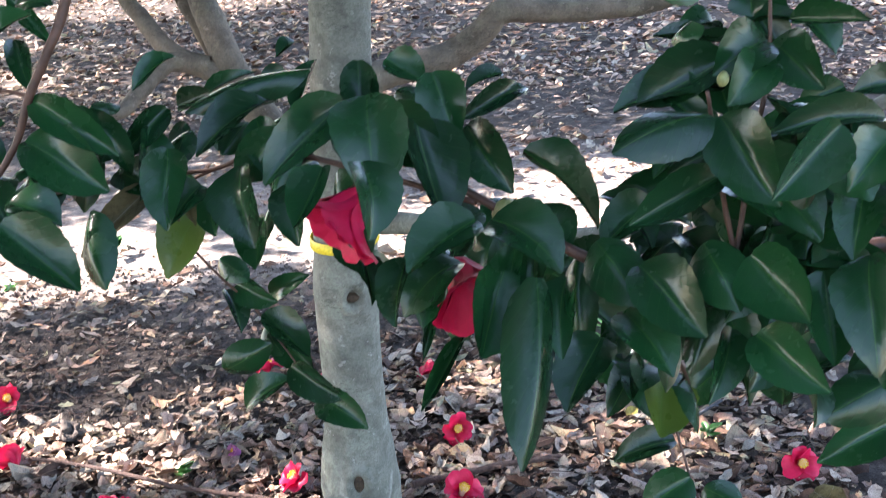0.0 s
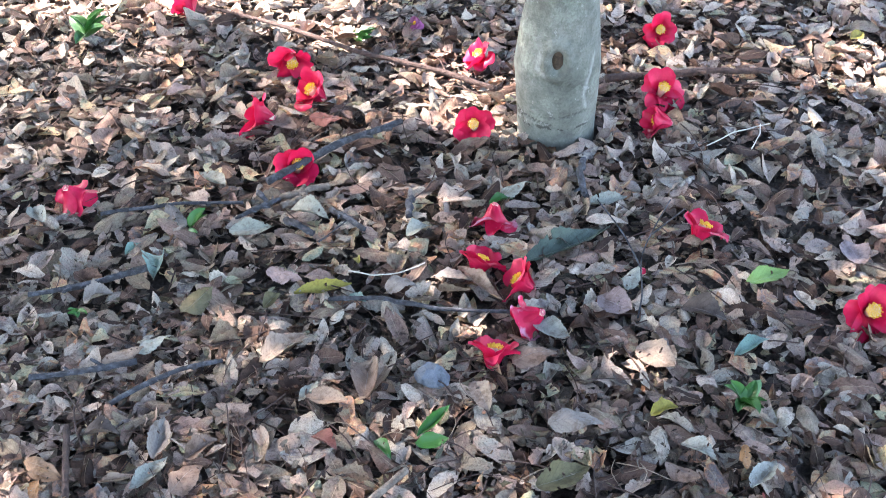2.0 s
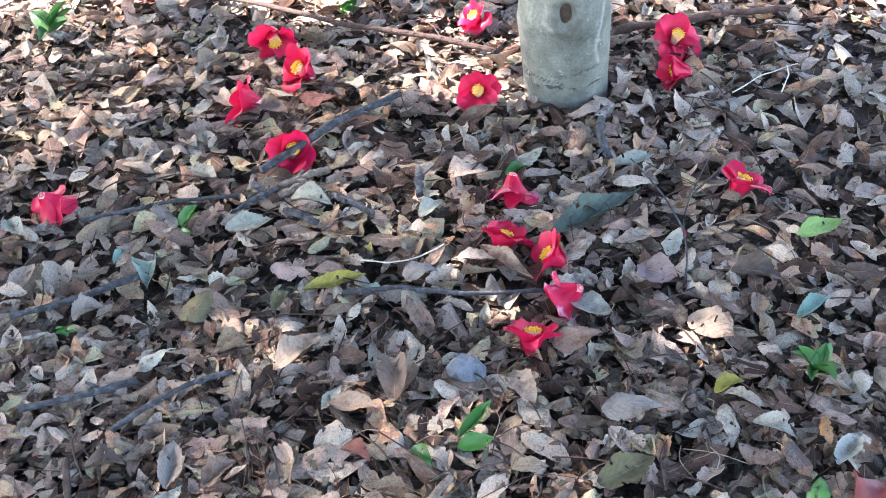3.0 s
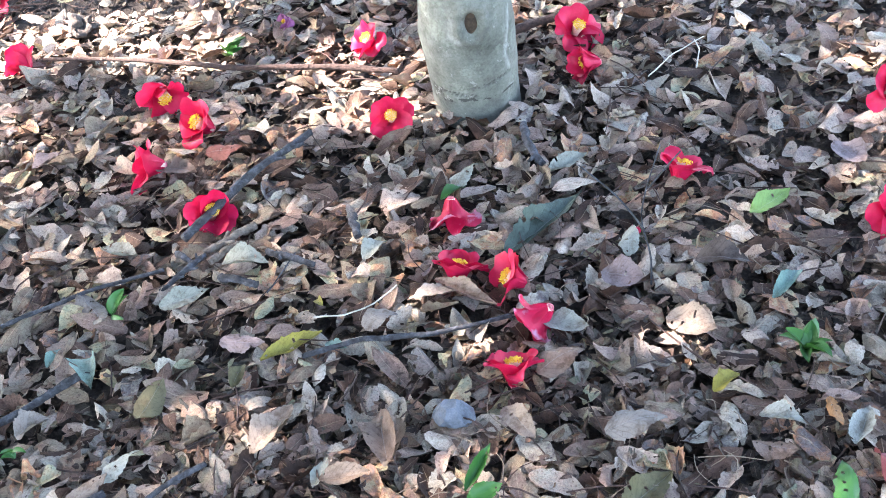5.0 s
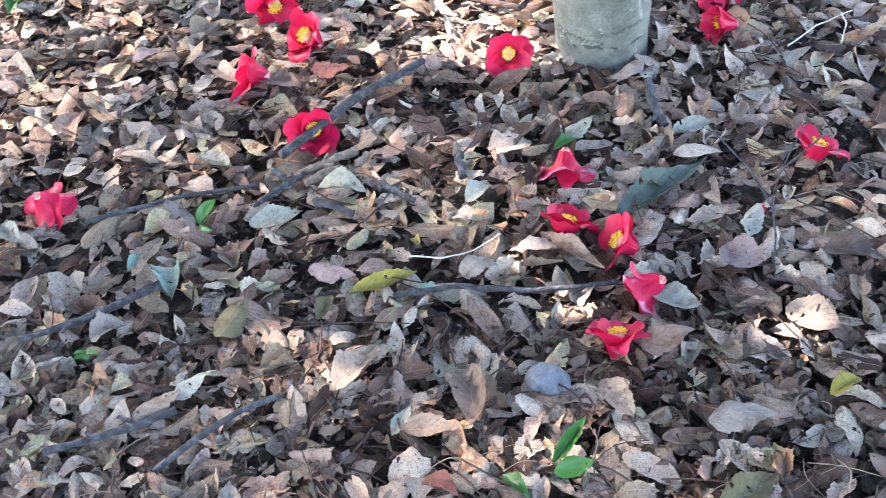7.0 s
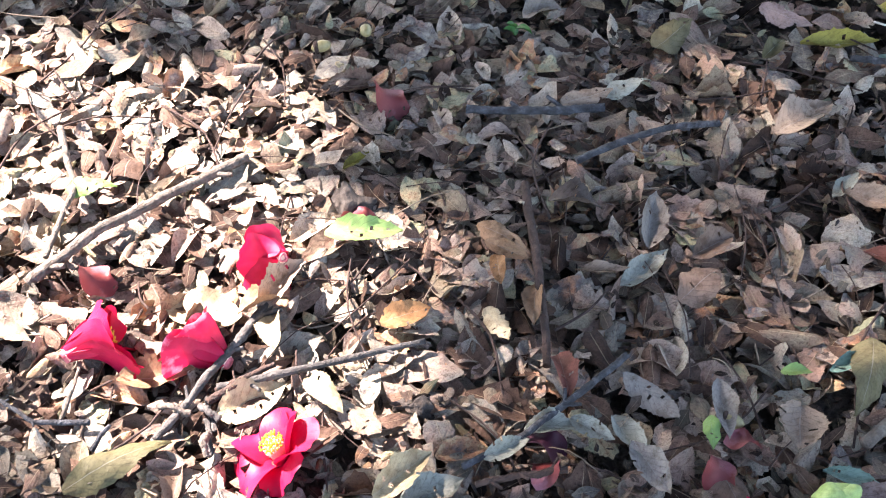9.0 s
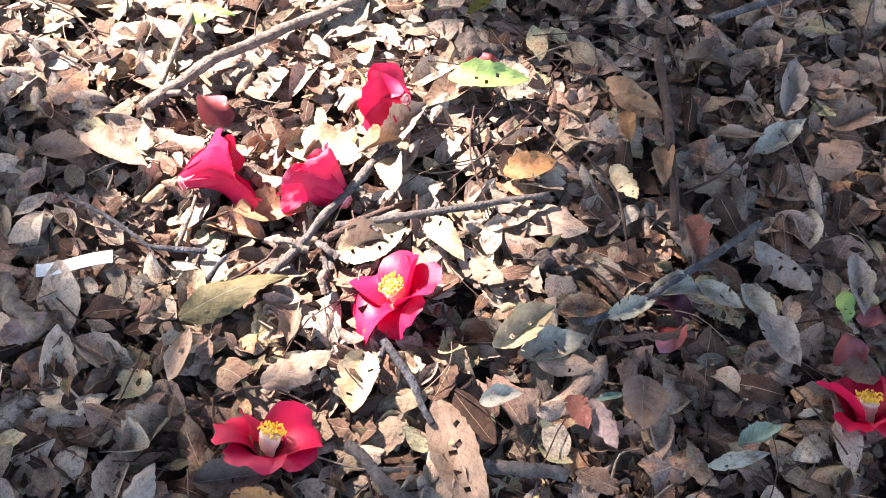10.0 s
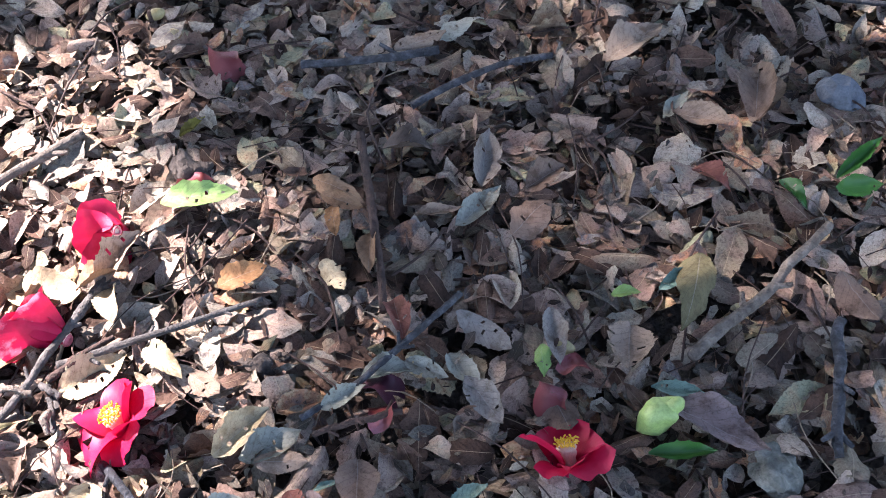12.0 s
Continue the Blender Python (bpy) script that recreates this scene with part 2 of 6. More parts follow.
MAT_GREY = fallen_leaf_stuff("fallen_grey", (0.19, 0.165, 0.145), (0.31, 0.275, 0.245), 0.62, 0.9)
MAT_BROWN = fallen_leaf_stuff("fallen_brown", (0.125, 0.082, 0.06), (0.22, 0.15, 0.115), 0.62, 0.9)
MAT_TAN = fallen_leaf_stuff("fallen_tan", (0.25, 0.175, 0.125), (0.39, 0.295, 0.225), 0.62, 0.9)
MAT_ORANGE = fallen_leaf_stuff("fallen_orange", (0.32, 0.15, 0.06), (0.46, 0.25, 0.11), 0.62, 0.9)
MAT_RUDDY = fallen_leaf_stuff("fallen_red_brown", (0.16, 0.05, 0.038), (0.27, 0.105, 0.08), 0.62, 0.9)
MAT_MAUVE = fallen_leaf_stuff("fallen_mauve", (0.17, 0.125, 0.12), (0.27, 0.21, 0.205), 0.62, 0.9)
MAT_CREAM = fallen_leaf_stuff("fallen_cream", (0.42, 0.34, 0.21), (0.54, 0.45, 0.30), 0.65)
MAT_RUST = fallen_leaf_stuff("fallen_rust_brown", (0.22, 0.12, 0.065), (0.36, 0.22, 0.13), 0.6)
MAT_PALE = fallen_leaf_stuff("fallen_pale_green", (0.225, 0.24, 0.20), (0.35, 0.355, 0.31), 0.65, 0.9)
MAT_STRAP = fallen_leaf_stuff("fallen_dark_strap", (0.045, 0.075, 0.055), (0.10, 0.135, 0.105), 0.42)
MAT_OLIVE = fallen_leaf_stuff("fallen_olive", (0.085, 0.08, 0.035), (0.16, 0.135, 0.07), 0.6)
MAT_RED = petal_stuff("petal_red", (0.40, 0.004, 0.032), (0.78, 0.018, 0.105))
MAT_RED_BRUISED = petal_stuff("petal_bruised", (0.38, 0.004, 0.03), (0.74, 0.014, 0.095), 0.75, (0.58, 0.33, 0.44))
MAT_RED_OLD = petal_stuff("petal_wilted", (0.13, 0.022, 0.024), (0.27, 0.065, 0.062), 0.6)
MAT_PURPLE_OLD = petal_stuff("petal_dark_wilted", (0.035, 0.008, 0.018), (0.10, 0.025, 0.045), 0.6, (0.06, 0.03, 0.045))
MAT_PURPLE = petal_stuff("petal_purple", (0.22, 0.05, 0.15), (0.38, 0.14, 0.29), 0.5)
MAT_ANTHER = plain("anther_yellow", [(0.3, (0.75, 0.42, 0.02)), (0.7, (0.85, 0.58, 0.06))], 300, 0.7, 0.3)
MAT_FILAMENT = plain("filament_cream", [(0.3, (0.74, 0.47, 0.36)), (0.7, (0.84, 0.66, 0.50))], 200, 0.5, 0.4, 0.001, 4, (5, 5, 0.4))
MAT_RIM = plain("torn_petal_rim", [(0.3, (0.48, 0.05, 0.08)), (0.7, (0.68, 0.22, 0.24))], 200, 0.6, 0.3, 0.001)
MAT_CALYX = plain("calyx_green", [(0.3, (0.14, 0.17, 0.055)), (0.7, (0.27, 0.27, 0.11))], 150, 0.5, 0.3)
MAT_BARK = bark_stuff("smooth_grey_bark")
# the same bark tinted darker and browner: the limbs' shade is in the tint
MAT_LIMB_SHADED = bark_stuff("shaded_limb_bark", (0.86, 0.66, 0.58))
MAT_KNOT = plain("knot_wood", [(0.3, (0.020, 0.014, 0.009)), (0.7, (0.095, 0.062, 0.038))], 90, 0.9, 0.8, 0.003)
MAT_TWIG = plain("twig_bark_dark", [(0.3, (0.014, 0.014, 0.016)), (0.52, (0.048, 0.050, 0.058)), (0.72, (0.13, 0.138, 0.155))], 90, 0.88, 1.0, 0.005, 5.0)
MAT_TWIG_BROWN = plain("twig_bark_brown", [(0.3, (0.032, 0.018, 0.014)), (0.7, (0.105, 0.060, 0.046))], 90, 0.88, 1.0, 0.005, 5.0)
MAT_TWIG_GREY = plain("twig_bark_grey", [(0.3, (0.04, 0.036, 0.034)), (0.55, (0.095, 0.086, 0.08)), (0.75, (0.16, 0.147, 0.135))], 90, 0.88, 1.0, 0.005, 5.0)
MAT_STRAW = plain("dry_straw", [(0.3, (0.34, 0.31, 0.25)), (0.7, (0.56, 0.53, 0.45))], 90, 0.8, 0.5, 0.001)
MAT_STALK = plain("dry_stalk", [(0.3, (0.15, 0.105, 0.07)), (0.7, (0.30, 0.235, 0.165))], 90, 0.8, 0.5, 0.001)
MAT_TWIG_PALE = plain("twig_wood_pale", [(0.3, (0.075, 0.058, 0.045)), (0.55, (0.18, 0.148, 0.12)), (0.75, (0.29, 0.25, 0.205))], 90, 0.88, 1.0, 0.005, 5.0)
MAT_STEM = plain("young_stem", [(0.3, (0.045, 0.022, 0.015)), (0.7, (0.11, 0.052, 0.033))], 80, 0.6, 0.4, 0.001)
MAT_SOIL = plain("dark_soil", [(0.3, (0.024, 0.018, 0.015)), (0.5, (0.070, 0.056, 0.047)), (0.72, (0.155, 0.128, 0.106))], 22, 0.95, 1.0, 0.01, 7)


def ground_stuff():
    """Dark humus under the leaf heap, sandy grey-brown soil where the heap ends."""
    k = Nodes("ground_soil")
    where = k.place()
    humus = k.ramp(k.noise(22, 5, 0.6, where), [(0.3, (0.020, 0.015, 0.012)), (0.5, (0.058, 0.048, 0.041)), (0.72, (0.13, 0.11, 0.095))])
    sand = k.ramp(k.noise(26, 6, 0.7, where), [(0.32, (0.095, 0.078, 0.068)), (0.5, (0.225, 0.19, 0.168)), (0.68, (0.35, 0.305, 0.265))])
    y = k.add("SeparateXYZ", Vector=where).outputs[1]
    back = k.math("ADD", k.math("MULTIPLY", y, 1.6), k.math("MULTIPLY", k.noise(3.5, 4, 0.6, where), 1.6))
    fac = k.add("Clamp", Value=k.math("SUBTRACT", back, 2.55)).outputs[0]
    # past y = 3 the sand gives way to dark soil: deep shade painted in
    near = k.add("Clamp", Value=k.math("MULTIPLY", k.math("SUBTRACT", 3.0, k.math("SUBTRACT", y, k.math("MULTIPLY", k.noise(2.0, 3, 0.6, where), 0.8))), 2.0)).outputs[0]
    base = k.mix(k.math("MULTIPLY", fac, near), humus, sand)
    grain = k.ramp(k.noise(170, 5, 0.7, where), [(0.32, (0.45, 0.44, 0.43)), (0.6, (1.2, 1.2, 1.2))])
    k.set(Base_Color=k.mix(0.85, base, grain, "MULTIPLY"), Roughness=0.95)
    k.put(k.bsdf, "Specular IOR Level", 0.15)
    k.bump(k.math("ADD", k.noise(44, 5, 0.6, where), k.math("MULTIPLY", k.noise(170, 4, 0.6, where), 0.6)), 1.0, 0.01)
    return k.mat


MAT_GROUND = ground_stuff()
MAT_STONE = plain("pale_stone", [(0.3, (0.08, 0.093, 0.11)), (0.7, (0.20, 0.22, 0.245))], 70, 0.85, 0.7, 0.003)
MAT_ROCK = plain("lichen_rock", [(0.3, (0.09, 0.09, 0.072)), (0.5, (0.19, 0.19, 0.16)), (0.7, (0.33, 0.32, 0.265))], 60, 0.9, 0.9, 0.004)
MAT_TAPE = plain("yellow_tape", [(0.3, (0.78, 0.58, 0.03)), (0.7, (0.85, 0.68, 0.06))], 40, 0.4, 0.15, 0.001)
MAT_PAPER = plain("white_label", [(0.3, (0.48, 0.54, 0.54)), (0.7, (0.62, 0.66, 0.65))], 60, 0.5, 0.2, 0.001)
MAT_ACORN = plain("acorn_shell", [(0.3, (0.22, 0.17, 0.07)), (0.7, (0.38, 0.33, 0.16))], 60, 0.4, 0.2, 0.001)
MAT_GRASS = live_leaf("grass_blade", (0.06, 0.19, 0.028), (0.15, 0.34, 0.065), 0.5)

# ---- building helpers ----
RNG = np.random.default_rng(7)


def mesh_of(name, verts, faces, mat, uvs=None, smooth=True):
    """A mesh from arrays. uvs: one per vertex."""
    me = bpy.data.meshes.new(name)
    verts, faces = np.asarray(verts, np.float32), np.asarray(faces, np.int32)
    n, sides = faces.shape
    me.vertices.add(len(verts))
    me.vertices.foreach_set("co", verts.ravel())
    me.loops.add(n * sides)
    me.loops.foreach_set("vertex_index", faces.ravel())
    me.polygons.add(n)
    me.polygons.foreach_set("loop_start", np.arange(n, dtype=np.int32) * sides)
    me.polygons.foreach_set("use_smooth", np.full(n, smooth))
    if uvs is not None:
        layer = me.uv_layers.new(name="UVMap")
        layer.data.foreach_set("uv", np.asarray(uvs, np.float32)[faces.ravel()].ravel())
    me.update(calc_edges=True)
    me.materials.append(mat)
    return me


def part(name, me, parent=None, label="", m=None):
    ob = new(name, me)
    if parent is not None:
        ob.parent = parent
    if m is not None:
        ob.matrix_basis = m
    if label:
        tagged(ob, label)
    return ob


def base_of(name, m=None):
    ob = new(name)
    ob.empty_display_size = 0.02
    if m is not None:
        ob.matrix_basis = m
    return ob


def grid_faces(rows, cols, wrap=False):
    r, c = np.meshgrid(np.arange(rows - 1), np.arange(cols if wrap else cols - 1), indexing="ij")
    a = (r * cols + c).ravel()
    b = (r * cols + (c + 1) % cols).ravel()
    return np.stack([a, b, b + cols, a + cols], 1)


def leaf_arrays(rows, cols, length, width, fold=0.1, curl=0.1, cup=0.0, serr=0.0, twist=0.0, tip=1.0, wob=0.0, rng=RNG, ragged=0.0, blunt=0.0, cut=1.0, crease=0.0, jag=0.0):
    """A leaf from its stalk at the origin along +y, face up: points, faces, chart."""
    v, u = np.meshgrid(np.linspace(0, cut, rows), np.linspace(-1, 1, cols), indexing="ij")
    half = np.sin(np.pi * np.clip(v, 0.012, 0.988) ** (0.80 if tip > 1 else 0.95)) ** (0.85 * tip - blunt)
    if blunt:
        half = half * (1 - 0.45 * np.clip((v - 0.86) / 0.14, 0, 1))
    teeth = 1 + serr * np.where(np.arange(rows) % 2 == 0, 1.0, -1.0)[:, None] * np.abs(u)
    sides = [np.convolve(rng.uniform(1 - ragged, 1 + ragged * 0.3, rows + 2), (0.25, 0.5, 0.25), "valid")[:, None] for _ in range(2)]
    edge = np.where(u < 0, sides[0], sides[1])
    if jag:
        edge = edge * np.where(u < 0, rng.uniform(1 - jag, 1 + jag * 0.4, (rows, 1)), rng.uniform(1 - jag, 1 + jag * 0.4, (rows, 1)))
    x = u * half * teeth * edge * width / 2
    y = v * length
    if cut < 1:
        y[-1] += length * rng.uniform(-0.10, 0.05, cols)
    z = fold * np.abs(x) + cup * x * x / width + curl * length * (0.25 - (v - 0.5) ** 2) * -4
    z = z + wob * length * np.sin(v * 7 + rng.uniform(0, 6)) * u + wob * length * 0.6 * np.cos(v * 11 + rng.uniform(0, 6)) * u * u
    if crease:
        w = rng.normal(0, crease * width, (rows + 2, cols))
        z = z + 0.3 * w[:-2] + 0.4 * w[1:-1] + 0.3 * w[2:]
    a = twist * (v - 0.5)
    x, z = x * np.cos(a) - z * np.sin(a), x * np.sin(a) + z * np.cos(a)
    p = np.stack([x, y, z], -1).reshape(-1, 3)
    uv = np.stack([u * 0.5 + 0.5, v], -1).reshape(-1, 2)
    return p, grid_faces(rows, cols), uv


def tube_arrays(points, radii, sides=10, rough=0.0, rng=RNG, steps=6):
    """A round, tapering, slightly knotty tube through points."""
    P = [Vector(p) for p in points]
    if len(P) == 2:
        P = [P[0], P[0].lerp(P[1], 0.5), P[1]]
        radii = [radii[0], (radii[0] + radii[-1]) / 2, radii[-1]]
    if len(radii) == 2:
        radii = list(np.linspace(radii[0], radii[1], len(P)).tolist())
    line, rad = [], []
    for i in range(len(P) - 1):
        a, b, c, d = P[max(i - 1, 0)], P[i], P[i + 1], P[min(i + 2, len(P) - 1)]
        for s in range(steps):
            t = s / steps
            line.append(0.5 * (2 * b + (c - a) * t + (2 * a - 5 * b + 4 * c - d) * t * t + (3 * b - a - 3 * c + d) * t ** 3))
            rad.append(radii[i] * (1 - t) + radii[i + 1] * t)
    line.append(P[-1]), rad.append(radii[-1])
    n = len(line)
    up, pts = Vector((0.13, 0.31, 0.94)), []
    for i, p in enumerate(line):
        d = (line[min(i + 1, n - 1)] - line[max(i - 1, 0)]).normalized()
        e1 = d.cross(up).normalized()
        e2 = e1.cross(d)
        for k in range(sides):
            a = 2 * math.pi * k / sides
            r = float(rad[i] * (1 + rough * rng.uniform(-1, 1)))
            pts.append(p + r * (math.cos(a) * e1 + math.sin(a) * e2))
    faces = grid_faces(n, sides, True).tolist()
    base = len(pts)
    pts += [line[0], line[-1]]
    last = (n - 1) * sides
    caps = []
    for k in range(sides):
        caps.append((base, (k + 1) % sides, k, k))
        caps.append((base + 1, last + k, last + (k + 1) % sides, last + (k + 1) % sides))
    return np.array([tuple(p) for p in pts]), faces, caps


def tube(name, points, radii, mat, sides=10, rough=0.0, rng=RNG, steps=6):
    p, f, caps = tube_arrays(points, radii, sides, rough, rng, steps)
    me = bpy.data.meshes.new(name)
    me.from_pydata(p.tolist(), [], f + [c[:3] for c in caps])
    me.polygons.foreach_set("use_smooth", np.ones(len(me.polygons), bool))
    me.update()
    me.materials.append(mat)
    return me


def blob(name, size, mat, lumps=0.18, seed=0, flat=1.0, detail=3):
    """A rounded, uneven pebble or clod that rests on z = 0."""
    bm = bmesh.new()
    bmesh.ops.create_icosphere(bm, subdivisions=detail, radius=1.0)
    off = Vector((seed * 3.7, seed * 1.3, seed * 2.1))
    for v in bm.verts:
        k = 1 + lumps * noise.noise(v.co * 1.4 + off) * 2 + lumps * 0.5 * noise.noise(v.co * 4 + off)
        v.co = Vector((v.co.x * size[0] * k, v.co.y * size[1] * k, v.co.z * size[2] * k * flat))
    low = min(v.co.z for v in bm.verts)
    for v in bm.verts:
        v.co.z -= low * 0.75
    for f in bm.faces:
        f.smooth = True
    me = bpy.data.meshes.new(name)
    bm.to_mesh(me)
    bm.free()
    me.materials.append(mat)
    return me


def turn_to(axis, spin=0.0):
    """The turn that lays +z along axis."""
    return Vector(axis).to_track_quat("Z", "Y").to_matrix().to_4x4() @ Matrix.Rotation(spin, 4, "Z")


def heap(name, protos, n, where, mat, scale=(0.7, 1.25), tilt=18, lift=(0.002, 0.035), rng=RNG):
    """Many leaves scattered as one mesh. protos: lists of points with one face list; where(n): their places."""
    xy = where(n)
    n = len(xy)
    faces, uv = protos[0][1], protos[0][2]
    pts = np.stack([p[0] for p in protos])[rng.integers(0, len(protos), n)]
    pts = pts - pts.mean(1, keepdims=True)
    s = rng.uniform(*scale, n)
    yaw = rng.uniform(0, 2 * np.pi, n)
    t = np.radians(np.abs(rng.normal(0, tilt, n)))
    ta = rng.uniform(0, 2 * np.pi, n)
    flip = np.where(rng.random(n) < 0.45, -1.0, 1.0)
    c, si = np.cos(yaw), np.sin(yaw)
    Rz = np.zeros((n, 3, 3))
    Rz[:, 0, 0], Rz[:, 0, 1], Rz[:, 1, 0], Rz[:, 1, 1], Rz[:, 2, 2] = c, -si, si, c, 1
    ax = np.stack([np.cos(ta), np.sin(ta), np.zeros(n)], 1)
    K = np.zeros((n, 3, 3))
    K[:, 0, 1], K[:, 0, 2], K[:, 1, 0], K[:, 1, 2], K[:, 2, 0], K[:, 2, 1] = -ax[:, 2], ax[:, 1], ax[:, 2], -ax[:, 0], -ax[:, 1], ax[:, 0]
    Rt = np.eye(3) + np.sin(t)[:, None, None] * K + (1 - np.cos(t))[:, None, None] * (K @ K)
    R = Rt @ Rz
    pts = pts * s[:, None, None]
    pts[:, :, 2] *= flip[:, None]
    pts = np.einsum("nij,nkj->nki", R, pts)
    z = rng.uniform(*lift, n)
    low = pts[:, :, 2].min(1)
    z = np.maximum(z, 0.002 - low * 0.6)
    pts += np.stack([xy[:, 0], xy[:, 1], z], 1)[:, None, :]
    k = pts.shape[1]
    F = (faces[None] + (np.arange(n) * k)[:, None, None]).reshape(-1, faces.shape[1])
    return new(name, mesh_of(name, pts.reshape(-1, 3), F, mat, np.tile(uv, (n, 1))))

# ---- ground ----


def swell(x, y):
    """The soil's gentle unevenness."""
    return 0.010 * noise.noise(Vector((x * 1.3, y * 1.3, 0.0))) + 0.006 * noise.noise(Vector((x * 5, y * 5, 3.0)))


def build_ground():
    def axis(fine, coarse):
        return np.unique(np.concatenate([np.linspace(-coarse, coarse, 41), np.linspace(*fine)]))
    xs, ys = axis((-3.0, 3.0, 121), 300), axis((-2.6, 6.0, 173), 300)
    X, Y = np.meshgrid(xs, ys, indexing="xy")
    Z = np.zeros_like(X)
    for i in range(len(ys)):
        for j in range(len(xs)):
            if abs(xs[j]) < 4 and -3 < ys[i] < 8:
                Z[i, j] = swell(xs[j], ys[i]) + 0.004 * noise.noise(Vector((xs[j] * 21, ys[i] * 21, 8.0)))
    p = np.stack([X, Y, Z], -1).reshape(-1, 3)
    ob = new("ground", mesh_of("ground", p, grid_faces(len(ys), len(xs)), MAT_GROUND))
    return tagged(ob, "dark crumbly soil under the trees", "ground", kind="structure")


build_ground()


def bare(x, y):
    """How much of the litter lies here, 0 to 1: a bare strip of soil runs behind the tree."""
    mid, wide = np.where(x < -0.2, 1.04, 1.20), np.where(x < -0.2, 0.33, 0.24)
    strip = np.exp(-(((y - mid - 0.08 * np.sin(x * 3.0 + 0.5)) / wide) ** 4))
    strip = strip * np.where(x > 0.9, np.exp(-((x - 0.9) / 0.4) ** 2), 1.0)
    clod = np.exp(-(((x + 0.72) / 0.22) ** 2 + ((y - 0.70) / 0.14) ** 2))
    patch = 0.5 + 0.5 * np.sin(x * 3.1 + 1.7 * np.sin(y * 2.3)) * np.cos(y * 2.7 + x)
    sandy = np.exp(-(((y - 2.05) / 0.62) ** 2)) * np.where(x < 0, 1.25, 1.0)
    # litter thinned past y = 3 so bare dark soil carries the deep shade
    shady = np.exp(-(((y - 3.5 - 0.2 * np.sin(x * 1.7)) / 0.55) ** 4)) * 0.55
    return np.clip(1.0 - shady - 0.74 * strip - 0.68 * sandy - 0.6 * clod - np.where(y > 2.0, 0.25 * patch, 0.08 * patch), 0.05, 1.0)


TRUNK_FOOT = (-0.026, 0.055, 0.068)


def over(x0, x1, y0, y1, skip=None):
    def where(n):
        x, y = RNG.uniform(x0, x1, n), RNG.uniform(y0, y1, n)
        keep = RNG.random(n) < bare(x, y)
        keep &= np.hypot(x - TRUNK_FOOT[0], y - TRUNK_FOOT[1]) > TRUNK_FOOT[2] + 0.012
        if skip:
            keep &= ~((x > skip[0]) & (x < skip[1]) & (y > skip[2]) & (y < skip[3]))
        return np.stack([x[keep], y[keep]], 1)
    return where


def leaf_kinds(rows, cols, count, length=0.046):
    """Different dry leaves: flat, folded, rolled, torn or toothed."""
    kinds = []
    for i in range(count):
        ln = length * RNG.uniform(0.70, 1.25)
        fine = rows > 8
        kinds.append(leaf_arrays(rows, cols, ln, ln * RNG.uniform(0.36, 0.56), fold=RNG.uniform(-0.20, 0.45), curl=RNG.normal(0, 0.11), ragged=RNG.choice([0.0, 0.1, 0.4]), blunt=RNG.choice([0.0, 0.0, 0.15, 0.30]),
                                 cup=RNG.normal(0.2, 1.5), serr=RNG.choice([0.0, 0.03, 0.05]) if rows > 10 else 0.0, twist=RNG.normal(0, 0.45), tip=RNG.choice([0.9, 1.05, 1.25]), wob=RNG.uniform(0.0, 0.045),
                                 cut=RNG.choice([1.0, 1.0, 0.8, 0.6]) if fine else RNG.choice([1.0, 0.7]), crease=0.04 if fine else 0.0, jag=RNG.choice([0.0, 0.03, 0.14]) if fine else 0.35))
    return kinds


NEAR = (-1.55, 0.95, -1.75, 1.25)
# lower leaves, dimmed so the gaps of the heap look shaded
litter = heap("leaf_litter", leaf_kinds(6, 3, 40), 13500, over(*NEAR), MAT_LOWER_SHADED, (0.45, 1.2), 18, (0.001, 0.011))
tagged(litter, "thick lower layer of dry leaves on soil, darkened for crevice shade", "leaf litter", kind="stuff")
loose = heap("leaf_litter", leaf_kinds(9, 3, 40, 0.050), 7600, over(*NEAR), MAT_DRY, (0.6, 1.35), 21, (0.006, 0.020))
tagged(loose, "brown and grey dry fallen leaves lying loosely", "leaf litter", kind="stuff")
for area, size, n, tilt in (((-1.4, 0.5, -1.6, -0.6), 0.047, 3400, 14), ((-1.4, 0.85, -0.6, 0.95), 0.056, 4000, 20)):
    upper = heap("leaf_litter", leaf_kinds(13, 5, 60, size), n, over(*area), MAT_DRY, (0.6, 1.35), tilt, (0.018, 0.032))
    tagged(upper, "whole dry brown leaves lying on top of the litter", "leaf litter", kind="stuff")
crumbs = heap("leaf_crumbs", leaf_kinds(4, 3, 16, 0.015), 27000, over(*NEAR), MAT_CRUMB_DIM, (0.25, 1.3), 30, (0.006, 0.032))
tagged(crumbs, "small crumbled bits of dry leaf between fallen leaves, darkened for crevice shade", "leaf litter", kind="stuff")
chips = heap("leaf_crumbs", leaf_kinds(5, 3, 24, 0.022), 5000, over(*NEAR), MAT_DRY, (0.2, 1.2), 28, (0.012, 0.028))
tagged(chips, "pale broken chips of dry leaf on top of the litter", "leaf litter", kind="stuff")
brown = heap("leaf_crumbs", leaf_kinds(5, 3, 24, 0.020), 5200, over(-0.95, 0.35, -1.55, -0.55), MAT_CRUMB_DIM, (0.3, 1.4), 26, (0.016, 0.034))
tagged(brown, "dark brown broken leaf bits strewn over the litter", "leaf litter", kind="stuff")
flat = heap("leaf_litter", leaf_kinds(9, 5, 30, 0.040), 1100, over(-1.25, -0.55, -1.30, -0.66), MAT_DRY, (0.5, 1.2), 8, (0.022, 0.034))
tagged(flat, "flat dry leaves and chips lying in the sun", "leaf litter", kind="stuff")
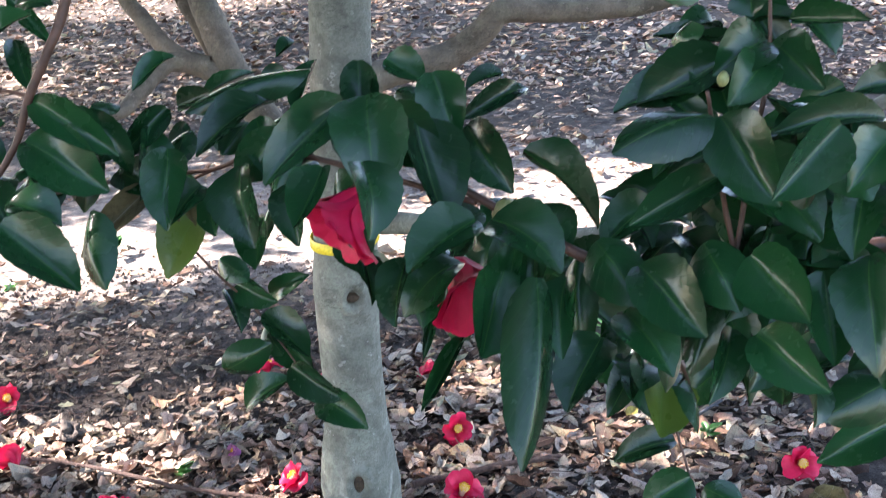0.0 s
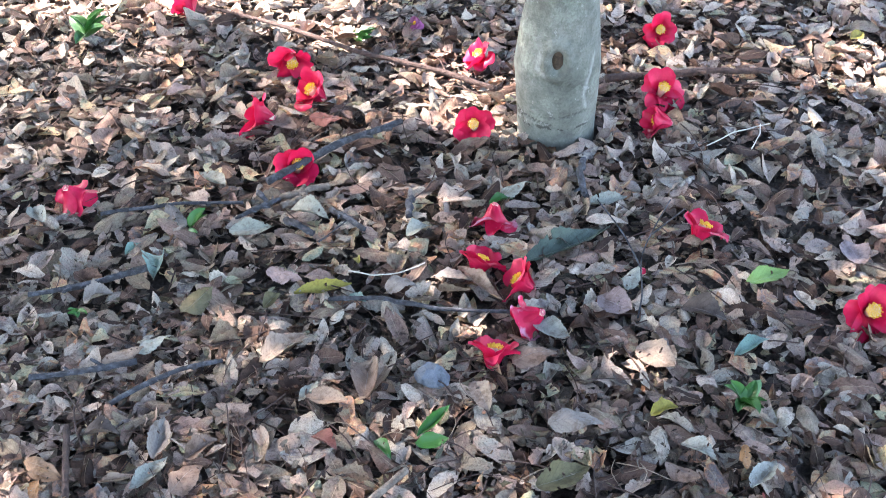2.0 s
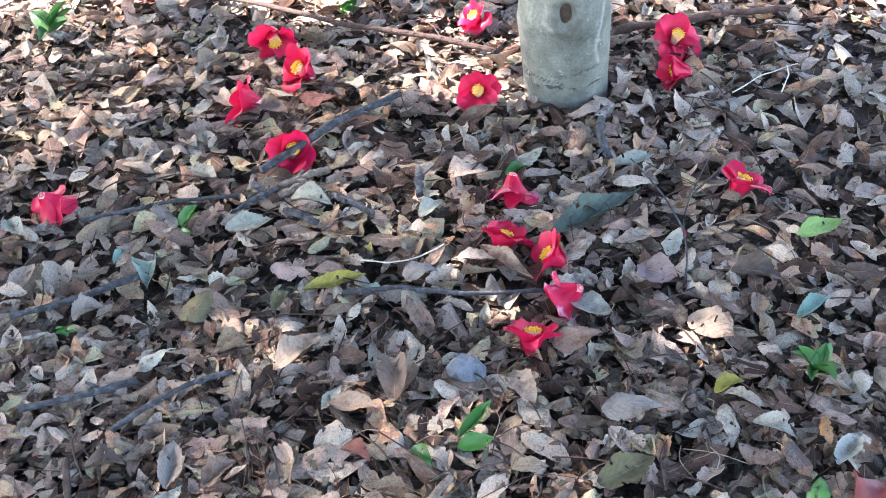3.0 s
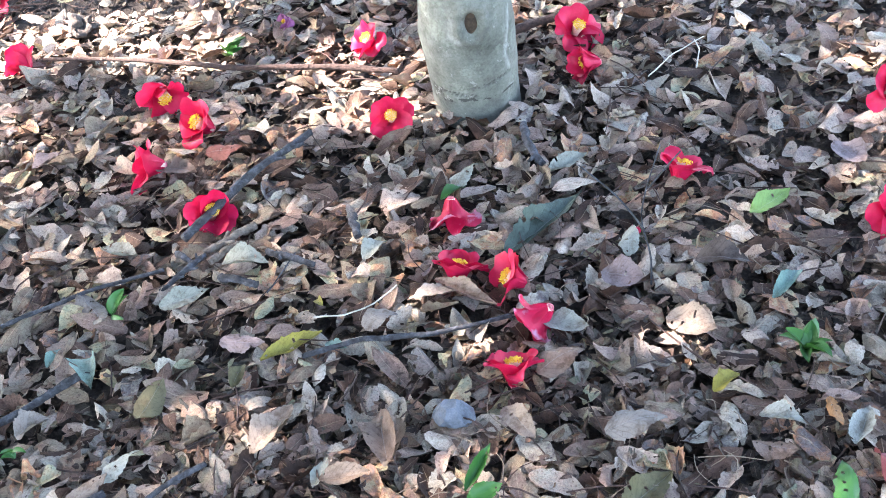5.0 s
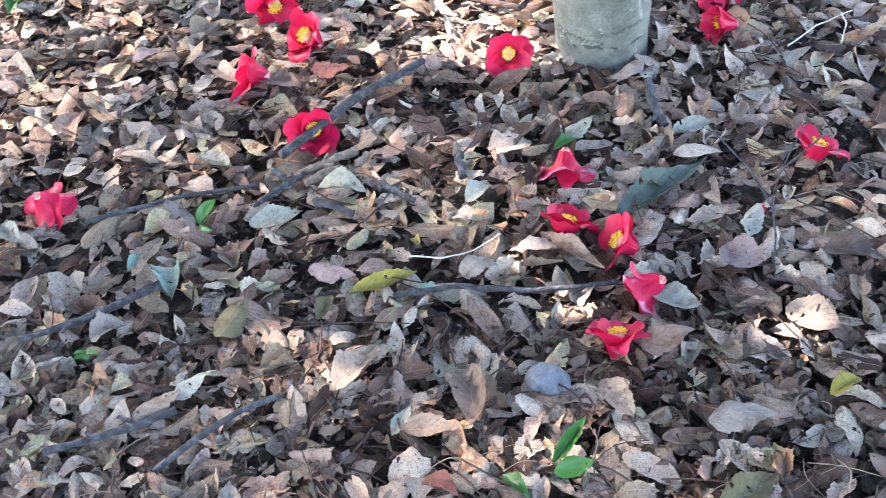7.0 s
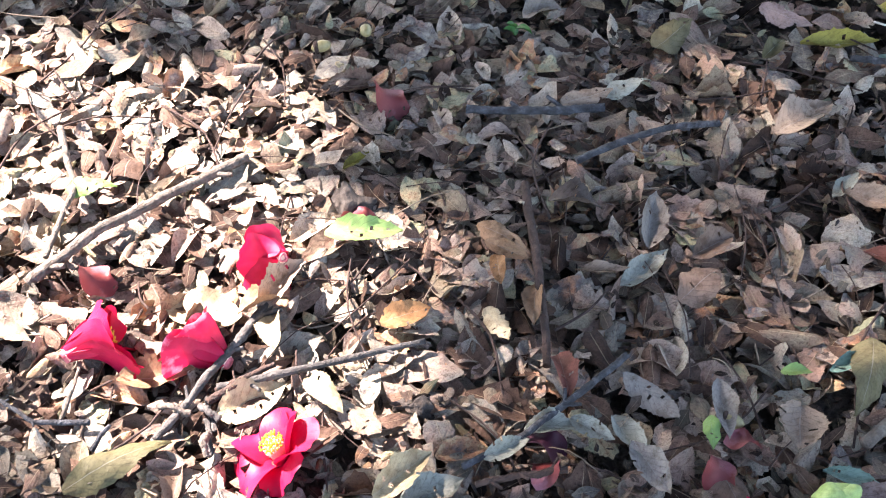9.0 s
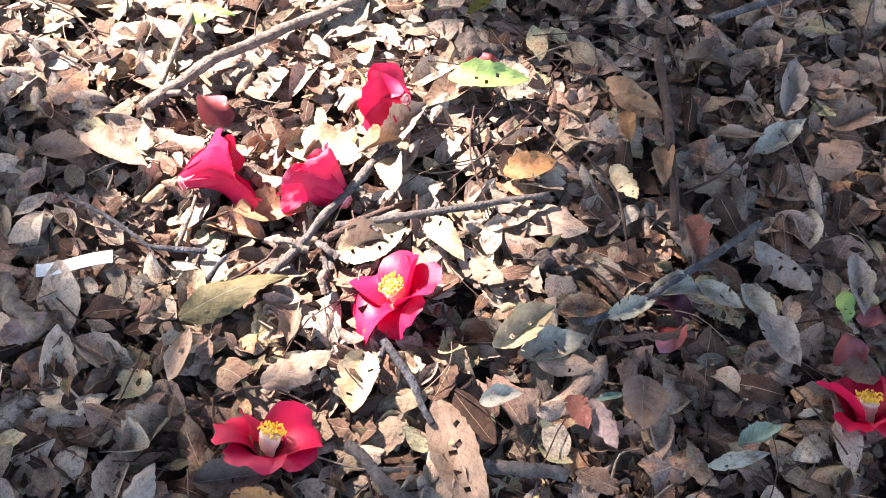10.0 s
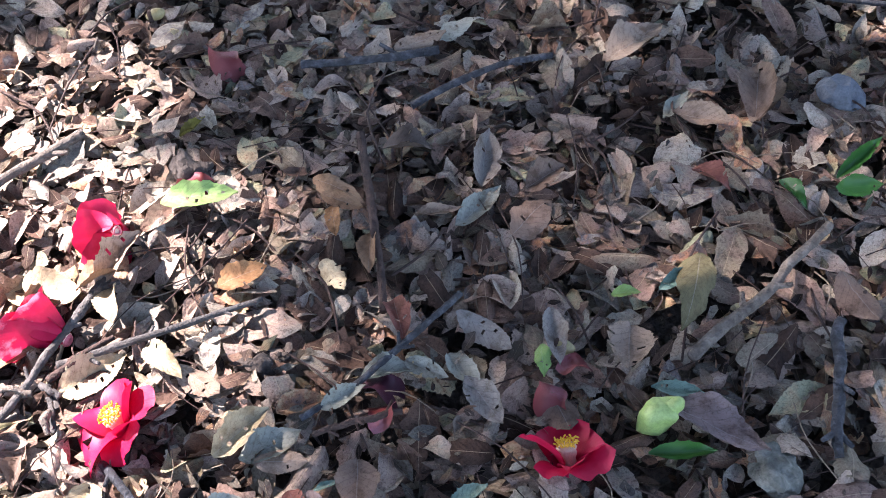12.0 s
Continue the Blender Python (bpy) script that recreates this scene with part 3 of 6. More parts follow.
middle = heap("leaf_litter", leaf_kinds(5, 3, 16, 0.058), 25000, over(-3.2, 3.2, -2.2, 5.0, NEAR), MAT_DRY, (0.7, 1.3), 18, (0.002, 0.03))
tagged(middle, "dry brown fallen leaves spread over dark soil", "leaf litter", kind="stuff")
bits = heap("leaf_crumbs", leaf_kinds(3, 3, 8, 0.022), 15000, over(-2.6, 2.4, 0.9, 4.6), MAT_DRY, (0.5, 1.4), 30, (0.001, 0.012))
tagged(bits, "dry leaf crumbs and chips strewn over bare soil", "leaf litter", kind="stuff")
far = heap("leaf_litter", leaf_kinds(3, 3, 10, 0.085), 15000, over(-6.5, 6.5, 5.0, 14.0), MAT_DRY, (0.7, 1.3), 16, (0.002, 0.03))
tagged(far, "dry fallen leaves on the ground beyond the trees", "leaf litter", kind="stuff")



def around(n):
    """Places all round the heap, thinning outwards."""
    a, r = RNG.uniform(0, 6.2832, n), 9.0 * np.sqrt(RNG.random(n))
    x, y = r * np.cos(a), 1.5 + r * np.sin(a)
    keep = RNG.random(n) < np.clip(1.75 - r / (5.2 + np.sin(3 * a) + 0.6 * np.sin(7 * a + 1)), 0, 1)
    keep &= (np.abs(x) > 3.2) | (y < -2.2) | (y > 5.0)
    return np.stack([x[keep], y[keep]], 1)


outer = heap("leaf_litter", leaf_kinds(3, 3, 12, 0.075), 46000, around, MAT_DRY, (0.7, 1.4), 18, (0.002, 0.03))
tagged(outer, "dry fallen leaves thinning out under the trees", "leaf litter", kind="stuff")


def soil_crumbs(n):
    """Lumps of soil and grit strewn over the bare ground."""
    x, y = RNG.uniform(-1.9, 1.1, n), RNG.uniform(0.45, 1.75, n)
    keep = RNG.random(n) < np.clip(1.15 - bare(x, y), 0.05, 1)
    x, y = x[keep], y[keep]
    n = len(x)
    octa = np.array([(1, 0, 0), (0, 1, 0), (-1, 0, 0), (0, -1, 0), (0, 0, 1), (0, 0, -1)], float)
    tri = np.array([(0, 1, 4), (1, 2, 4), (2, 3, 4), (3, 0, 4), (1, 0, 5), (2, 1, 5), (3, 2, 5), (0, 3, 5)])
    size = 0.0022 + 0.0065 * RNG.random(n) ** 3
    pts = octa[None] * RNG.uniform(0.6, 1.3, (n, 6, 3)) * size[:, None, None] + RNG.normal(0, 0.15, (n, 6, 3)) * size[:, None, None]
    z = np.array([swell(a, b) for a, b in zip(x.tolist(), y.tolist())])
    pts += np.stack([x, y, z + size * 0.5], 1)[:, None, :]
    F = (tri[None] + (np.arange(n) * 6)[:, None, None]).reshape(-1, 3)
    ob = new("soil_crumbs", mesh_of("soil_crumbs", pts.reshape(-1, 3), F, MAT_SOIL, smooth=False))
    return tagged(ob, "dark crumbs of soil and grit on bare ground", "soil", kind="stuff")


soil_crumbs(16000)


def strip(n):
    """Places on the bare strip of soil behind the tree."""
    return np.stack([RNG.uniform(-1.75, 0.95, n), RNG.uniform(0.78, 1.55, n)], 1)


shreds = heap("leaf_litter", leaf_kinds(9, 3, 30, 0.042), 750, strip, MAT_DRY, (0.35, 1.25), 9, (0.006, 0.014))
tagged(shreds, "scattered flat dry leaves on bare trodden soil", "leaf litter", kind="stuff")

# ---- the tree ----


def trunk_mesh():
    """The grey trunk: its line, its girth, the bulge at the lower knot, small swellings and healed scars."""
    zs = np.concatenate([np.linspace(-0.06, 0.0, 12, False), np.arange(0.0, 0.26, 0.0020), np.arange(0.26, 0.68, 0.004), np.linspace(0.68, 2.0, 90)])
    key_z = [-0.06, 0.0, 0.05, 0.10, 0.165, 0.22, 0.30, 0.38, 0.48, 0.58, 0.66, 0.72, 0.85, 1.0, 1.1, 1.5, 2.0]
    key_r = [0.072, 0.0700, 0.0705, 0.0735, 0.0755, 0.0700, 0.0580, 0.0545, 0.0545, 0.0560, 0.0540, 0.0560, 0.0520, 0.0485, 0.0485, 0.043, 0.034]
    key_x = [-0.028, -0.029, -0.029, -0.029, -0.030, -0.029, -0.026, -0.024, -0.021, -0.016, -0.008, -0.002, 0.007, 0.018, 0.027, 0.050, 0.060]
    key_y = [0.062, 0.055, 0.049, 0.042, 0.034, 0.027, 0.017, 0.008, -0.004, -0.017, -0.025, -0.031, -0.046, -0.062, -0.073, -0.09, -0.08]
    n = 150
    ang = 2 * np.pi * np.arange(n) / n
    rows, dark, pale = [], [], []
    for z in zs.tolist():
        r, cx, cy = np.interp(z, key_z, key_r), np.interp(z, key_z, key_x), np.interp(z, key_z, key_y)
        d1, d2 = np.zeros(n), np.zeros(n)
        for side, deep, width, line in SCARS:
            for (b0, z0), (b1, z1) in zip(line[:-1], line[1:]):
                ax, ay = (radians(b1) - radians(b0)) * r, z1 - z0
                px = (((ang - radians(b0) + np.pi) % (2 * np.pi)) - np.pi) * r
                t = np.clip((px * ax + (z - z0) * ay) / (ax * ax + ay * ay), 0, 1)
                wig = 0.0022 * np.sin(px * 900 + z0 * 3000) + 0.0016 * np.sin(px * 2100)
                near = np.exp(-((np.hypot(px - t * ax, z - z0 - t * ay + wig)) / width) ** 2)
                if side > 0:
                    d1 = np.maximum(d1, near * deep)
                else:
                    d2 = np.maximum(d2, near * deep)
        for k in range(n):
            a = float(ang[k])
            d = Vector((math.cos(a), math.sin(a), 0))
            rr = r * (1 + 0.035 * noise.noise(Vector((d.x * 1.2, d.y * 1.2, z * 4))) + 0.015 * noise.noise(Vector((d.x * 3, d.y * 3, z * 16))) + 0.004 * noise.noise(Vector((d.x * 9, d.y * 9, z * 60))))
            for kz, ka, size, out in KNOTS:
                da = (a - ka + math.pi) % (2 * math.pi) - math.pi
                q = math.hypot(da * r / size, (z - kz) / (size * 1.5))
                rr += out * (math.exp(-((q - 1.25) / 0.50) ** 2) - 2.3 * math.exp(-(q / 0.70) ** 4))
            rr += 0.0016 * float(d2[k]) - 0.0026 * float(d1[k])
            gap = noise.noise(Vector((d.x * 26, d.y * 26, z * 90))) > -0.25
            dark.append(float(d1[k]) * (1.0 if gap else 0.25))
            pale.append(float(d2[k]))
            rows.append((cx + rr * d.x, cy + rr * d.y, z))
    me = mesh_of("trunk", rows, grid_faces(len(zs), n, True), MAT_BARK)
    for key, values in (("scar", dark), ("callus", pale)):
        me.attributes.new(key, "FLOAT", "POINT").data.foreach_set("value", values)
    return me


# healed scars in the bark: 1 a dark split, -1 a pale ridge; strength, width, and its line in bearing and height
SCARS = [(1, 0.9, 0.0022, [(-147, 0.078), (-120, 0.071), (-93, 0.063)]), (1, 0.6, 0.0018, [(-125, 0.086), (-95, 0.080), (-68, 0.082)]), (1, 0.8, 0.0022, [(-76, 0.080), (-58, 0.087), (-44, 0.094)]), (1, 1.0, 0.0030, [(-153, 0.077), (-141, 0.065)]),
         (-1, 1.0, 0.0035, [(-30, 0.200), (-44, 0.150), (-48, 0.125), (-44, 0.098)]), (1, 0.55, 0.0016, [(-36, 0.185), (-50, 0.135)]), (1, 0.30, 0.0020, [(-126, 0.216), (-130, 0.190), (-128, 0.174), (-140, 0.172)]), (1, 0.45, 0.0020, [(-92, 0.154), (-82, 0.147), (-70, 0.152)]),
         (-1, 0.7, 0.0040, [(-112, 0.205), (-114, 0.180), (-104, 0.168)]), (1, 0.5, 0.0025, [(-100, 0.186), (-97, 0.174)]), (1, 0.35, 0.0018, [(-60, 0.070), (-50, 0.050)]), (1, 0.35, 0.0018, [(-80, 0.066), (-78, 0.045)]), (1, 0.3, 0.003, [(-92, 0.603), (-73, 0.597), (-58, 0.603)])]
# knots: height, bearing, size, swelling
KNOTS = [(0.197, radians(-87), 0.0165, 0.0060), (0.576, radians(-73), 0.014, 0.0055), (0.36, radians(-100), 0.004, 0.001), (0.30, radians(-62), 0.004, 0.001), (0.235, radians(-70), 0.004, 0.001)]
tree = base_of("camellia_tree", pose(0, 0, 0))
tagged(tree, "smooth grey camellia tree with knots, standing in leaf litter", "tree")
part("trunk", trunk_mesh(), tree)


def knot(z, bearing, w, h, r, cx, cy):
    me = blob("knot", (w, h, w * 0.5), MAT_KNOT, 0.16, z * 10, 1.0, 3)
    d = Vector((math.cos(bearing), math.sin(bearing), 0))
    m = Matrix.Translation((cx + d.x * r, cy + d.y * r, z)) @ d.to_track_quat("Z", "Y").to_matrix().to_4x4()
    part("knot", me, tree, "dark hollow knot in the bark", m)


knot(0.195, radians(-87), 0.0130, 0.0240, 0.0560, -0.030, 0.030)
knot(0.576, radians(-73), 0.0135, 0.0085, 0.0450, -0.016, -0.017)

low_limb = [(-0.005, -0.020, 0.662), (0.028, -0.052, 0.702), (0.079, -0.080, 0.710), (0.143, -0.126, 0.716), (0.292, -0.170, 0.704), (0.507, -0.200, 0.731), (0.897, -0.200, 0.927)]
part("limb", tube("limb", low_limb, (0.024, 0.010), MAT_BARK, 16, 0.03, steps=8), tree)
for pts, rad in (
    ([(0.011, -0.045, 0.894), (0.065, 0.000, 0.936), (0.182, 0.043, 0.956), (0.242, 0.047, 0.990), (0.281, 0.051, 1.023), (0.359, 0.065, 1.017), (0.442, 0.064, 1.015), (0.577, 0.084, 1.031), (0.900, 0.120, 1.164), (1.25, 0.15, 1.5)], (0.027, 0.014)),
    ([(-0.001, -0.030, 0.815), (-0.107, 0.049, 0.837), (-0.154, 0.074, 0.890), (-0.186, 0.080, 0.954), (-0.215, 0.106, 1.029), (-0.241, 0.139, 1.103), (-0.33, 0.25, 1.5), (-0.5, 0.4, 2.0)], (0.032, 0.020)),
    ([(-0.130, 0.090, 0.854), (-0.202, 0.140, 0.943), (-0.249, 0.160, 1.033), (-0.282, 0.180, 1.112), (-0.36, 0.25, 1.5), (-0.4, 0.3, 1.9)], (0.024, 0.016)),
):
    part("limb", tube("limb", pts, rad, MAT_LIMB_SHADED, 16, 0.03, steps=8), tree)
for pts, rad in (
    ([(-0.170, 0.076, 0.915), (-0.223, 0.072, 0.953), (-0.289, 0.084, 0.989), (-0.336, 0.111, 1.045), (-0.387, 0.156, 1.110), (-0.6, 0.3, 1.5)], (0.020, 0.012)),
    ([(-0.223, 0.073, 0.958), (-0.286, 0.061, 0.973), (-0.322, -0.006, 0.942), (-0.346, -0.070, 0.920), (-0.389, -0.140, 0.933)], (0.020, 0.009)),
    ([(0.03, -0.09, 1.5), (0.25, 0.1, 1.8), (0.5, 0.3, 2.2)], (0.025, 0.010)),
    ([(0.04, -0.09, 1.7), (-0.2, -0.3, 2.0), (-0.5, -0.4, 2.3)], (0.022, 0.009)),
):
    part("limb", tube("limb", pts, rad, MAT_LIMB_SHADED, 16, 0.03, steps=8), tree)

# the yellow tape round the trunk
tape_pts = []
for z in (0.662, 0.664, 0.679, 0.681):
    grow = 0.0015 if z in (0.662, 0.681) else 0.0035
    for k in range(48):
        a = 2 * math.pi * k / 48
        tape_pts.append((-0.009 + (0.0560 + grow) * math.cos(a), -0.0245 + (0.0560 + grow) * math.sin(a), z + 0.004 * math.sin(a + 0.6)))
tape = new("marking_tape", mesh_of("marking_tape", tape_pts, grid_faces(4, 48, True), MAT_TAPE))
tagged(tape, "narrow yellow plastic tape tied round the grey trunk", "tape")

# ---- crowns overhead ----
# gaps left in the added crowns so the sun reaches the ground: centre and half-widths where the light falls
GAPS = [(-1.012, -0.965, 0.34, 0.185), (-0.795, -1.024, 0.16, 0.20), (-0.690, -1.175, 0.115, 0.13), (-0.970, -0.880, 0.25, 0.10), (-0.825, -0.890, 0.13, 0.09), (-0.850, -1.150, 0.10, 0.055),
        (-0.932, 0.484, 0.42, 0.125), (-1.378, 0.630, 0.28, 0.16), (-0.506, 0.365, 0.16, 0.08), (-0.141, 0.024, 0.07, 0.06), (0.605, -0.031, 0.06, 0.04),
        (-1.400, 1.860, 0.75, 0.44), (-1.550, 1.700, 0.55, 0.36), (-2.200, 1.800, 0.7, 0.4), (0.734, 2.252, 0.50, 0.52), (-0.120, 2.000, 0.52, 0.34), (0.540, 1.820, 0.36, 0.25), (1.748, 2.457, 0.6, 0.3), (-0.459, 0.695, 0.08, 0.05)]
WIDE_GAPS = [(-2.6, 8.9, 1.4, 0.9), (-0.2, 8.9, 1.0, 0.75), (3.2, 8.6, 1.1, 0.8), (0.9, 9.4, 0.9, 0.6), (-3.2, 5.2, 1.0, 0.6)]


# half-light from an added thin crown high above: centre, half-widths and how thickly its leaves cover
THIN = [(0.578, 0.392, 0.21, 0.13, 0.7), (0.262, 0.710, 0.17, 0.10, 0.9), (-0.222, 0.172, 0.135, 0.16, 0.6), (-0.672, -1.284, 0.16, 0.12, 2.1), (-0.839, -1.313, 0.14, 0.11, 4.2), (-0.849, -0.540, 0.34, 0.25, 5.0), (-1.114, 0.044, 0.45, 0.36, 1.9), (-0.450, 0.030, 0.22, 0.16, 2.3), (-0.181, -0.832, 0.28, 0.14, 2.6), (-1.020, 1.059, 0.5, 0.2, 1.7), (-0.610, 0.681, 0.35, 0.2, 1.9), (0.239, 0.334, 0.2, 0.16, 2.3)]
THIN += [(-0.605, -1.060, 0.08, 0.13, 4.6), (-0.630, -0.940, 0.08, 0.07, 6.0), (-0.440, -0.300, 0.38, 0.15, 2.6), (-0.500, -0.690, 0.24, 0.13, 2.6), (-0.500, -1.240, 0.11, 0.09, 3.0)]


def lit(x, y):
    d = np.full(len(x), 9.0)
    for cx, cy, a, b in GAPS + WIDE_GAPS:
        d = np.minimum(d, np.hypot((x - cx) / a, (y - cy) / b))
    wave = 0.12 * np.sin(x * 23 + 3 * np.sin(y * 17)) + 0.10 * np.sin(y * 31 + x * 11)
    return d + wave < 1.0


CROWN = np.random.default_rng(5)


def crown(name, n, area, heights, size, parent, mat=MAT_GREEN):
    """Leaves of an added crown, set along the sun's rays, thick but for its gaps."""
    gx, gy = CROWN.uniform(area[0], area[1], n), CROWN.uniform(area[2], area[3], n)
    mid, half = (area[0] + area[1]) / 2, (area[1] - area[0]) / 2
    rim = half * (0.86 + 0.08 * np.sin(gy * 2.1 + gx) + 0.06 * np.sin(gy * 5.3 + 2 * gx)) - np.abs(gx - mid)
    keep = ~lit(gx, gy) & (CROWN.random(n) < np.clip(rim / 0.9, 0, 1) ** 0.7)
    for cx, cy, a, b, cover in THIN:
        keep &= np.hypot((gx - cx) / a, (gy - cy) / b) > 1
    gx, gy = gx[keep], gy[keep]
    h = CROWN.uniform(*heights, len(gx))
    s = h / TO_SUN.z
    xyz = np.stack([gx + TO_SUN.x * s, gy + TO_SUN.y * s, h], 1)
    return leaf_cloud(name, xyz, size, parent, mat)


def leaf_cloud(name, xyz, size, parent, mat):
    n = len(xyz)
    p, f, uv = leaf_arrays(3, 2, 1.0, 0.66, 0.0, -0.12)
    q = CROWN.normal(size=(n, 3)) * (0.6, 0.6, 0.35) + (0, 0, 0.0)
    along = q / np.linalg.norm(q, axis=1, keepdims=True)
    upish = CROWN.normal(size=(n, 3)) * 0.55 + np.array([0, 0, 1.0])
    across = np.cross(along, upish)
    across /= np.linalg.norm(across, axis=1, keepdims=True)
    face = np.cross(across, along)
    R = np.stack([across, along, face], 2)
    ln = CROWN.uniform(*size, n)
    pts = np.einsum("nij,kj->nki", R, p - p.mean(0)) * ln[:, None, None] + xyz[:, None, :]
    F = (f[None] + (np.arange(n) * len(p))[:, None, None]).reshape(-1, 4)
    return part(name, mesh_of(name, pts.reshape(-1, 3), F, mat, np.tile(uv, (n, 1))), parent)


# unseen trees, added to block the sun where the ground lies in shade
def unseen_shade_tree(x, y, top, lean, area, heights, n, size):
    ob = base_of("unseen_shade_tree", pose(x, y, 0))
    tagged(ob, "unseen evergreen tree added for shade, with a dense dark green crown", "tree", "trees that shade the ground")
    pts = [(0, 0, -0.05), (0.05, 0.02, 0.8), (lean[0] * 0.5, lean[1] * 0.5, top * 0.6), (lean[0], lean[1], top)]
    part("trunk", tube("trunk", pts, (0.11, 0.05), MAT_BARK, 16, 0.03), ob)
    for i in range(6):
        a = i * 2.4
        r = 0.7 + 0.25 * (i % 3)
        z0 = top * (0.55 + 0.07 * i)
        part("limb", tube("limb", [(lean[0] * 0.6, lean[1] * 0.6, z0), (lean[0] * 0.6 + r * 0.5 * math.cos(a), lean[1] * 0.6 + r * 0.5 * math.sin(a), z0 + 0.25), (lean[0] * 0.6 + r * math.cos(a), lean[1] * 0.6 + r * math.sin(a), z0 + 0.35)], (0.035, 0.010), MAT_BARK, 8), ob)
    c = crown("crown", n, area, heights, size, ob)
    c.matrix_basis = pose(-x, -y, 0)
    return ob


unseen_shade_tree(-5.7, -1.2, 3.2, (0.5, 0.2), (-3.7, 3.7, -2.6, 0.75), (2.3, 3.5), 38500, (0.07, 0.12))
unseen_shade_tree(-6.1, 2.6, 3.4, (0.5, 0.1), (-4.0, 4.0, 0.75, 3.9), (2.4, 3.8), 22500, (0.08, 0.13))
unseen_shade_tree(-5.2, -5.0, 3.1, (0.4, 0.2), (-3.3, 3.0, -5.2, -2.6), (2.3, 3.4), 17000, (0.09, 0.14))
unseen_shade_tree(-7.6, 6.2, 3.8, (0.4, 0.1), (-4.2, 4.2, 3.9, 7.4), (2.8, 4.2), 15000, (0.10, 0.16))
unseen_shade_tree(-9.8, 10.5, 4.0, (0.3, 0.1), (-5.5, 5.5, 7.4, 12.5), (3.0, 4.6), 14000, (0.13, 0.20))
# an unseen tree, added to soften the sun over the THIN patches
tall = base_of("unseen_tall_tree", pose(-13.5, 0.5, 0))
tagged(tall, "unseen tall slender tree added for half-light, with a thin airy crown", "tree", "trees that shade the ground")
part("trunk", tube("trunk", [(0, 0, -0.1), (0.1, 0.05, 4.0), (0.0, 0.1, 8.0), (0.1, 0.0, 11.5)], (0.22, 0.06), MAT_BARK, 16, 0.03), tall)
for i in range(7):
    a = i * 2.4
    part("limb", tube("limb", [(0.05, 0.05, 7.0 + 0.5 * i), (0.7 * math.cos(a), 0.7 * math.sin(a), 7.6 + 0.5 * i), (1.5 * math.cos(a), 1.5 * math.sin(a), 8.2 + 0.45 * i)], (0.06, 0.02), MAT_BARK, 10, 0.03), tall)
high = []
for cx, cy, a, b, cover in THIN:
    n = int(cover * math.pi * a * b * 1.25 / 0.0011)
    ang, rad, h = CROWN.uniform(0, 6.2832, n), 1.12 * np.sqrt(CROWN.random(n)), CROWN.uniform(9.0, 12.0, n)
    gx, gy = cx + a * rad * np.cos(ang), cy + b * rad * np.sin(ang)
    open_sky = lit(gx, gy) | lit(gx - 0.05, gy) | lit(gx + 0.05, gy)
    gx, gy, h = gx[~open_sky], gy[~open_sky], h[~open_sky]
    k = h / TO_SUN.z
    high.append(np.stack([gx + TO_SUN.x * k, gy + TO_SUN.y * k, h], 1))
leaf_cloud("crown", np.concatenate(high), (0.045, 0.075), tall, MAT_GREEN).matrix_basis = pose(13.5, -0.5, 0)
q = CROWN.normal(size=(1500, 3)) * (0.5, 0.45, 0.25) + (0.1, 0.1, 2.35)
leaf_cloud("crown", q, (0.06, 0.10), tree, MAT_GREEN)

# ---- the camellia shrub that reaches into view ----
shrub = base_of("camellia_shrub", pose(1.35, -1.05, 0))
tagged(shrub, "glossy dark green camellia shrub with two red flowers on its branches", "shrub")
SHRUB = Matrix.Translation((-1.354, 1.073, -0.0155)) @ Matrix(((0.9996, -0.0160, 0.0232, 0), (0.0158, 0.9998, 0.0125, 0), (-0.0234, -0.0121, 0.9996, 0), (0, 0, 0, 1)))


def shrub_part(name, me, label="", m=None, parent=None):
    return part(name, me, parent or shrub, label, SHRUB @ (m or Matrix()))


shrub_part("trunk", tube("trunk", [(1.35, -1.05, -0.05), (1.33, -1.06, 0.5), (1.25, -1.12, 0.95), (1.2, -1.1, 1.5)], (0.035, 0.02), MAT_BARK, 14, 0.03))
for pts, rad in (
    ([(1.28, -1.10, 0.85), (0.85, -1.22, 1.02), (0.60, -1.29, 1.075), (0.424, -1.307, 1.076), (0.373, -1.313, 1.07), (0.319, -1.331, 1.068), (0.261, -1.328, 1.07), (0.212, -1.305, 1.088), (0.173, -1.286, 1.109), (0.127, -1.28, 1.134), (0.100, -1.262, 1.148)], (0.011, 0.0022)),
    ([(0.173, -1.286, 1.105), (0.044, -1.169, 1.112), (-0.018, -1.105, 1.085), (-0.07, -1.116, 1.085), (-0.116, -1.171, 1.09), (-0.157, -1.185, 1.095)], (0.0035, 0.0018)),
    ([(0.320, -1.331, 1.068), (0.313, -1.344, 1.086), (0.306, -1.344, 1.116), (0.301, -1.345, 1.145), (0.292, -1.357, 1.180)], (0.0030, 0.0018)),
    ([(0.313, -1.344, 1.080), (0.325, -1.328, 1.144), (0.330, -1.326, 1.168), (0.333, -1.322, 1.189), (0.333, -1.318, 1.222)], (0.0028, 0.0016)),
):
    shrub_part("stem", tube("stem", pts, [rad[0] * 0.62, rad[1] * 0.62], MAT_STEM, 8, 0.10, steps=5))
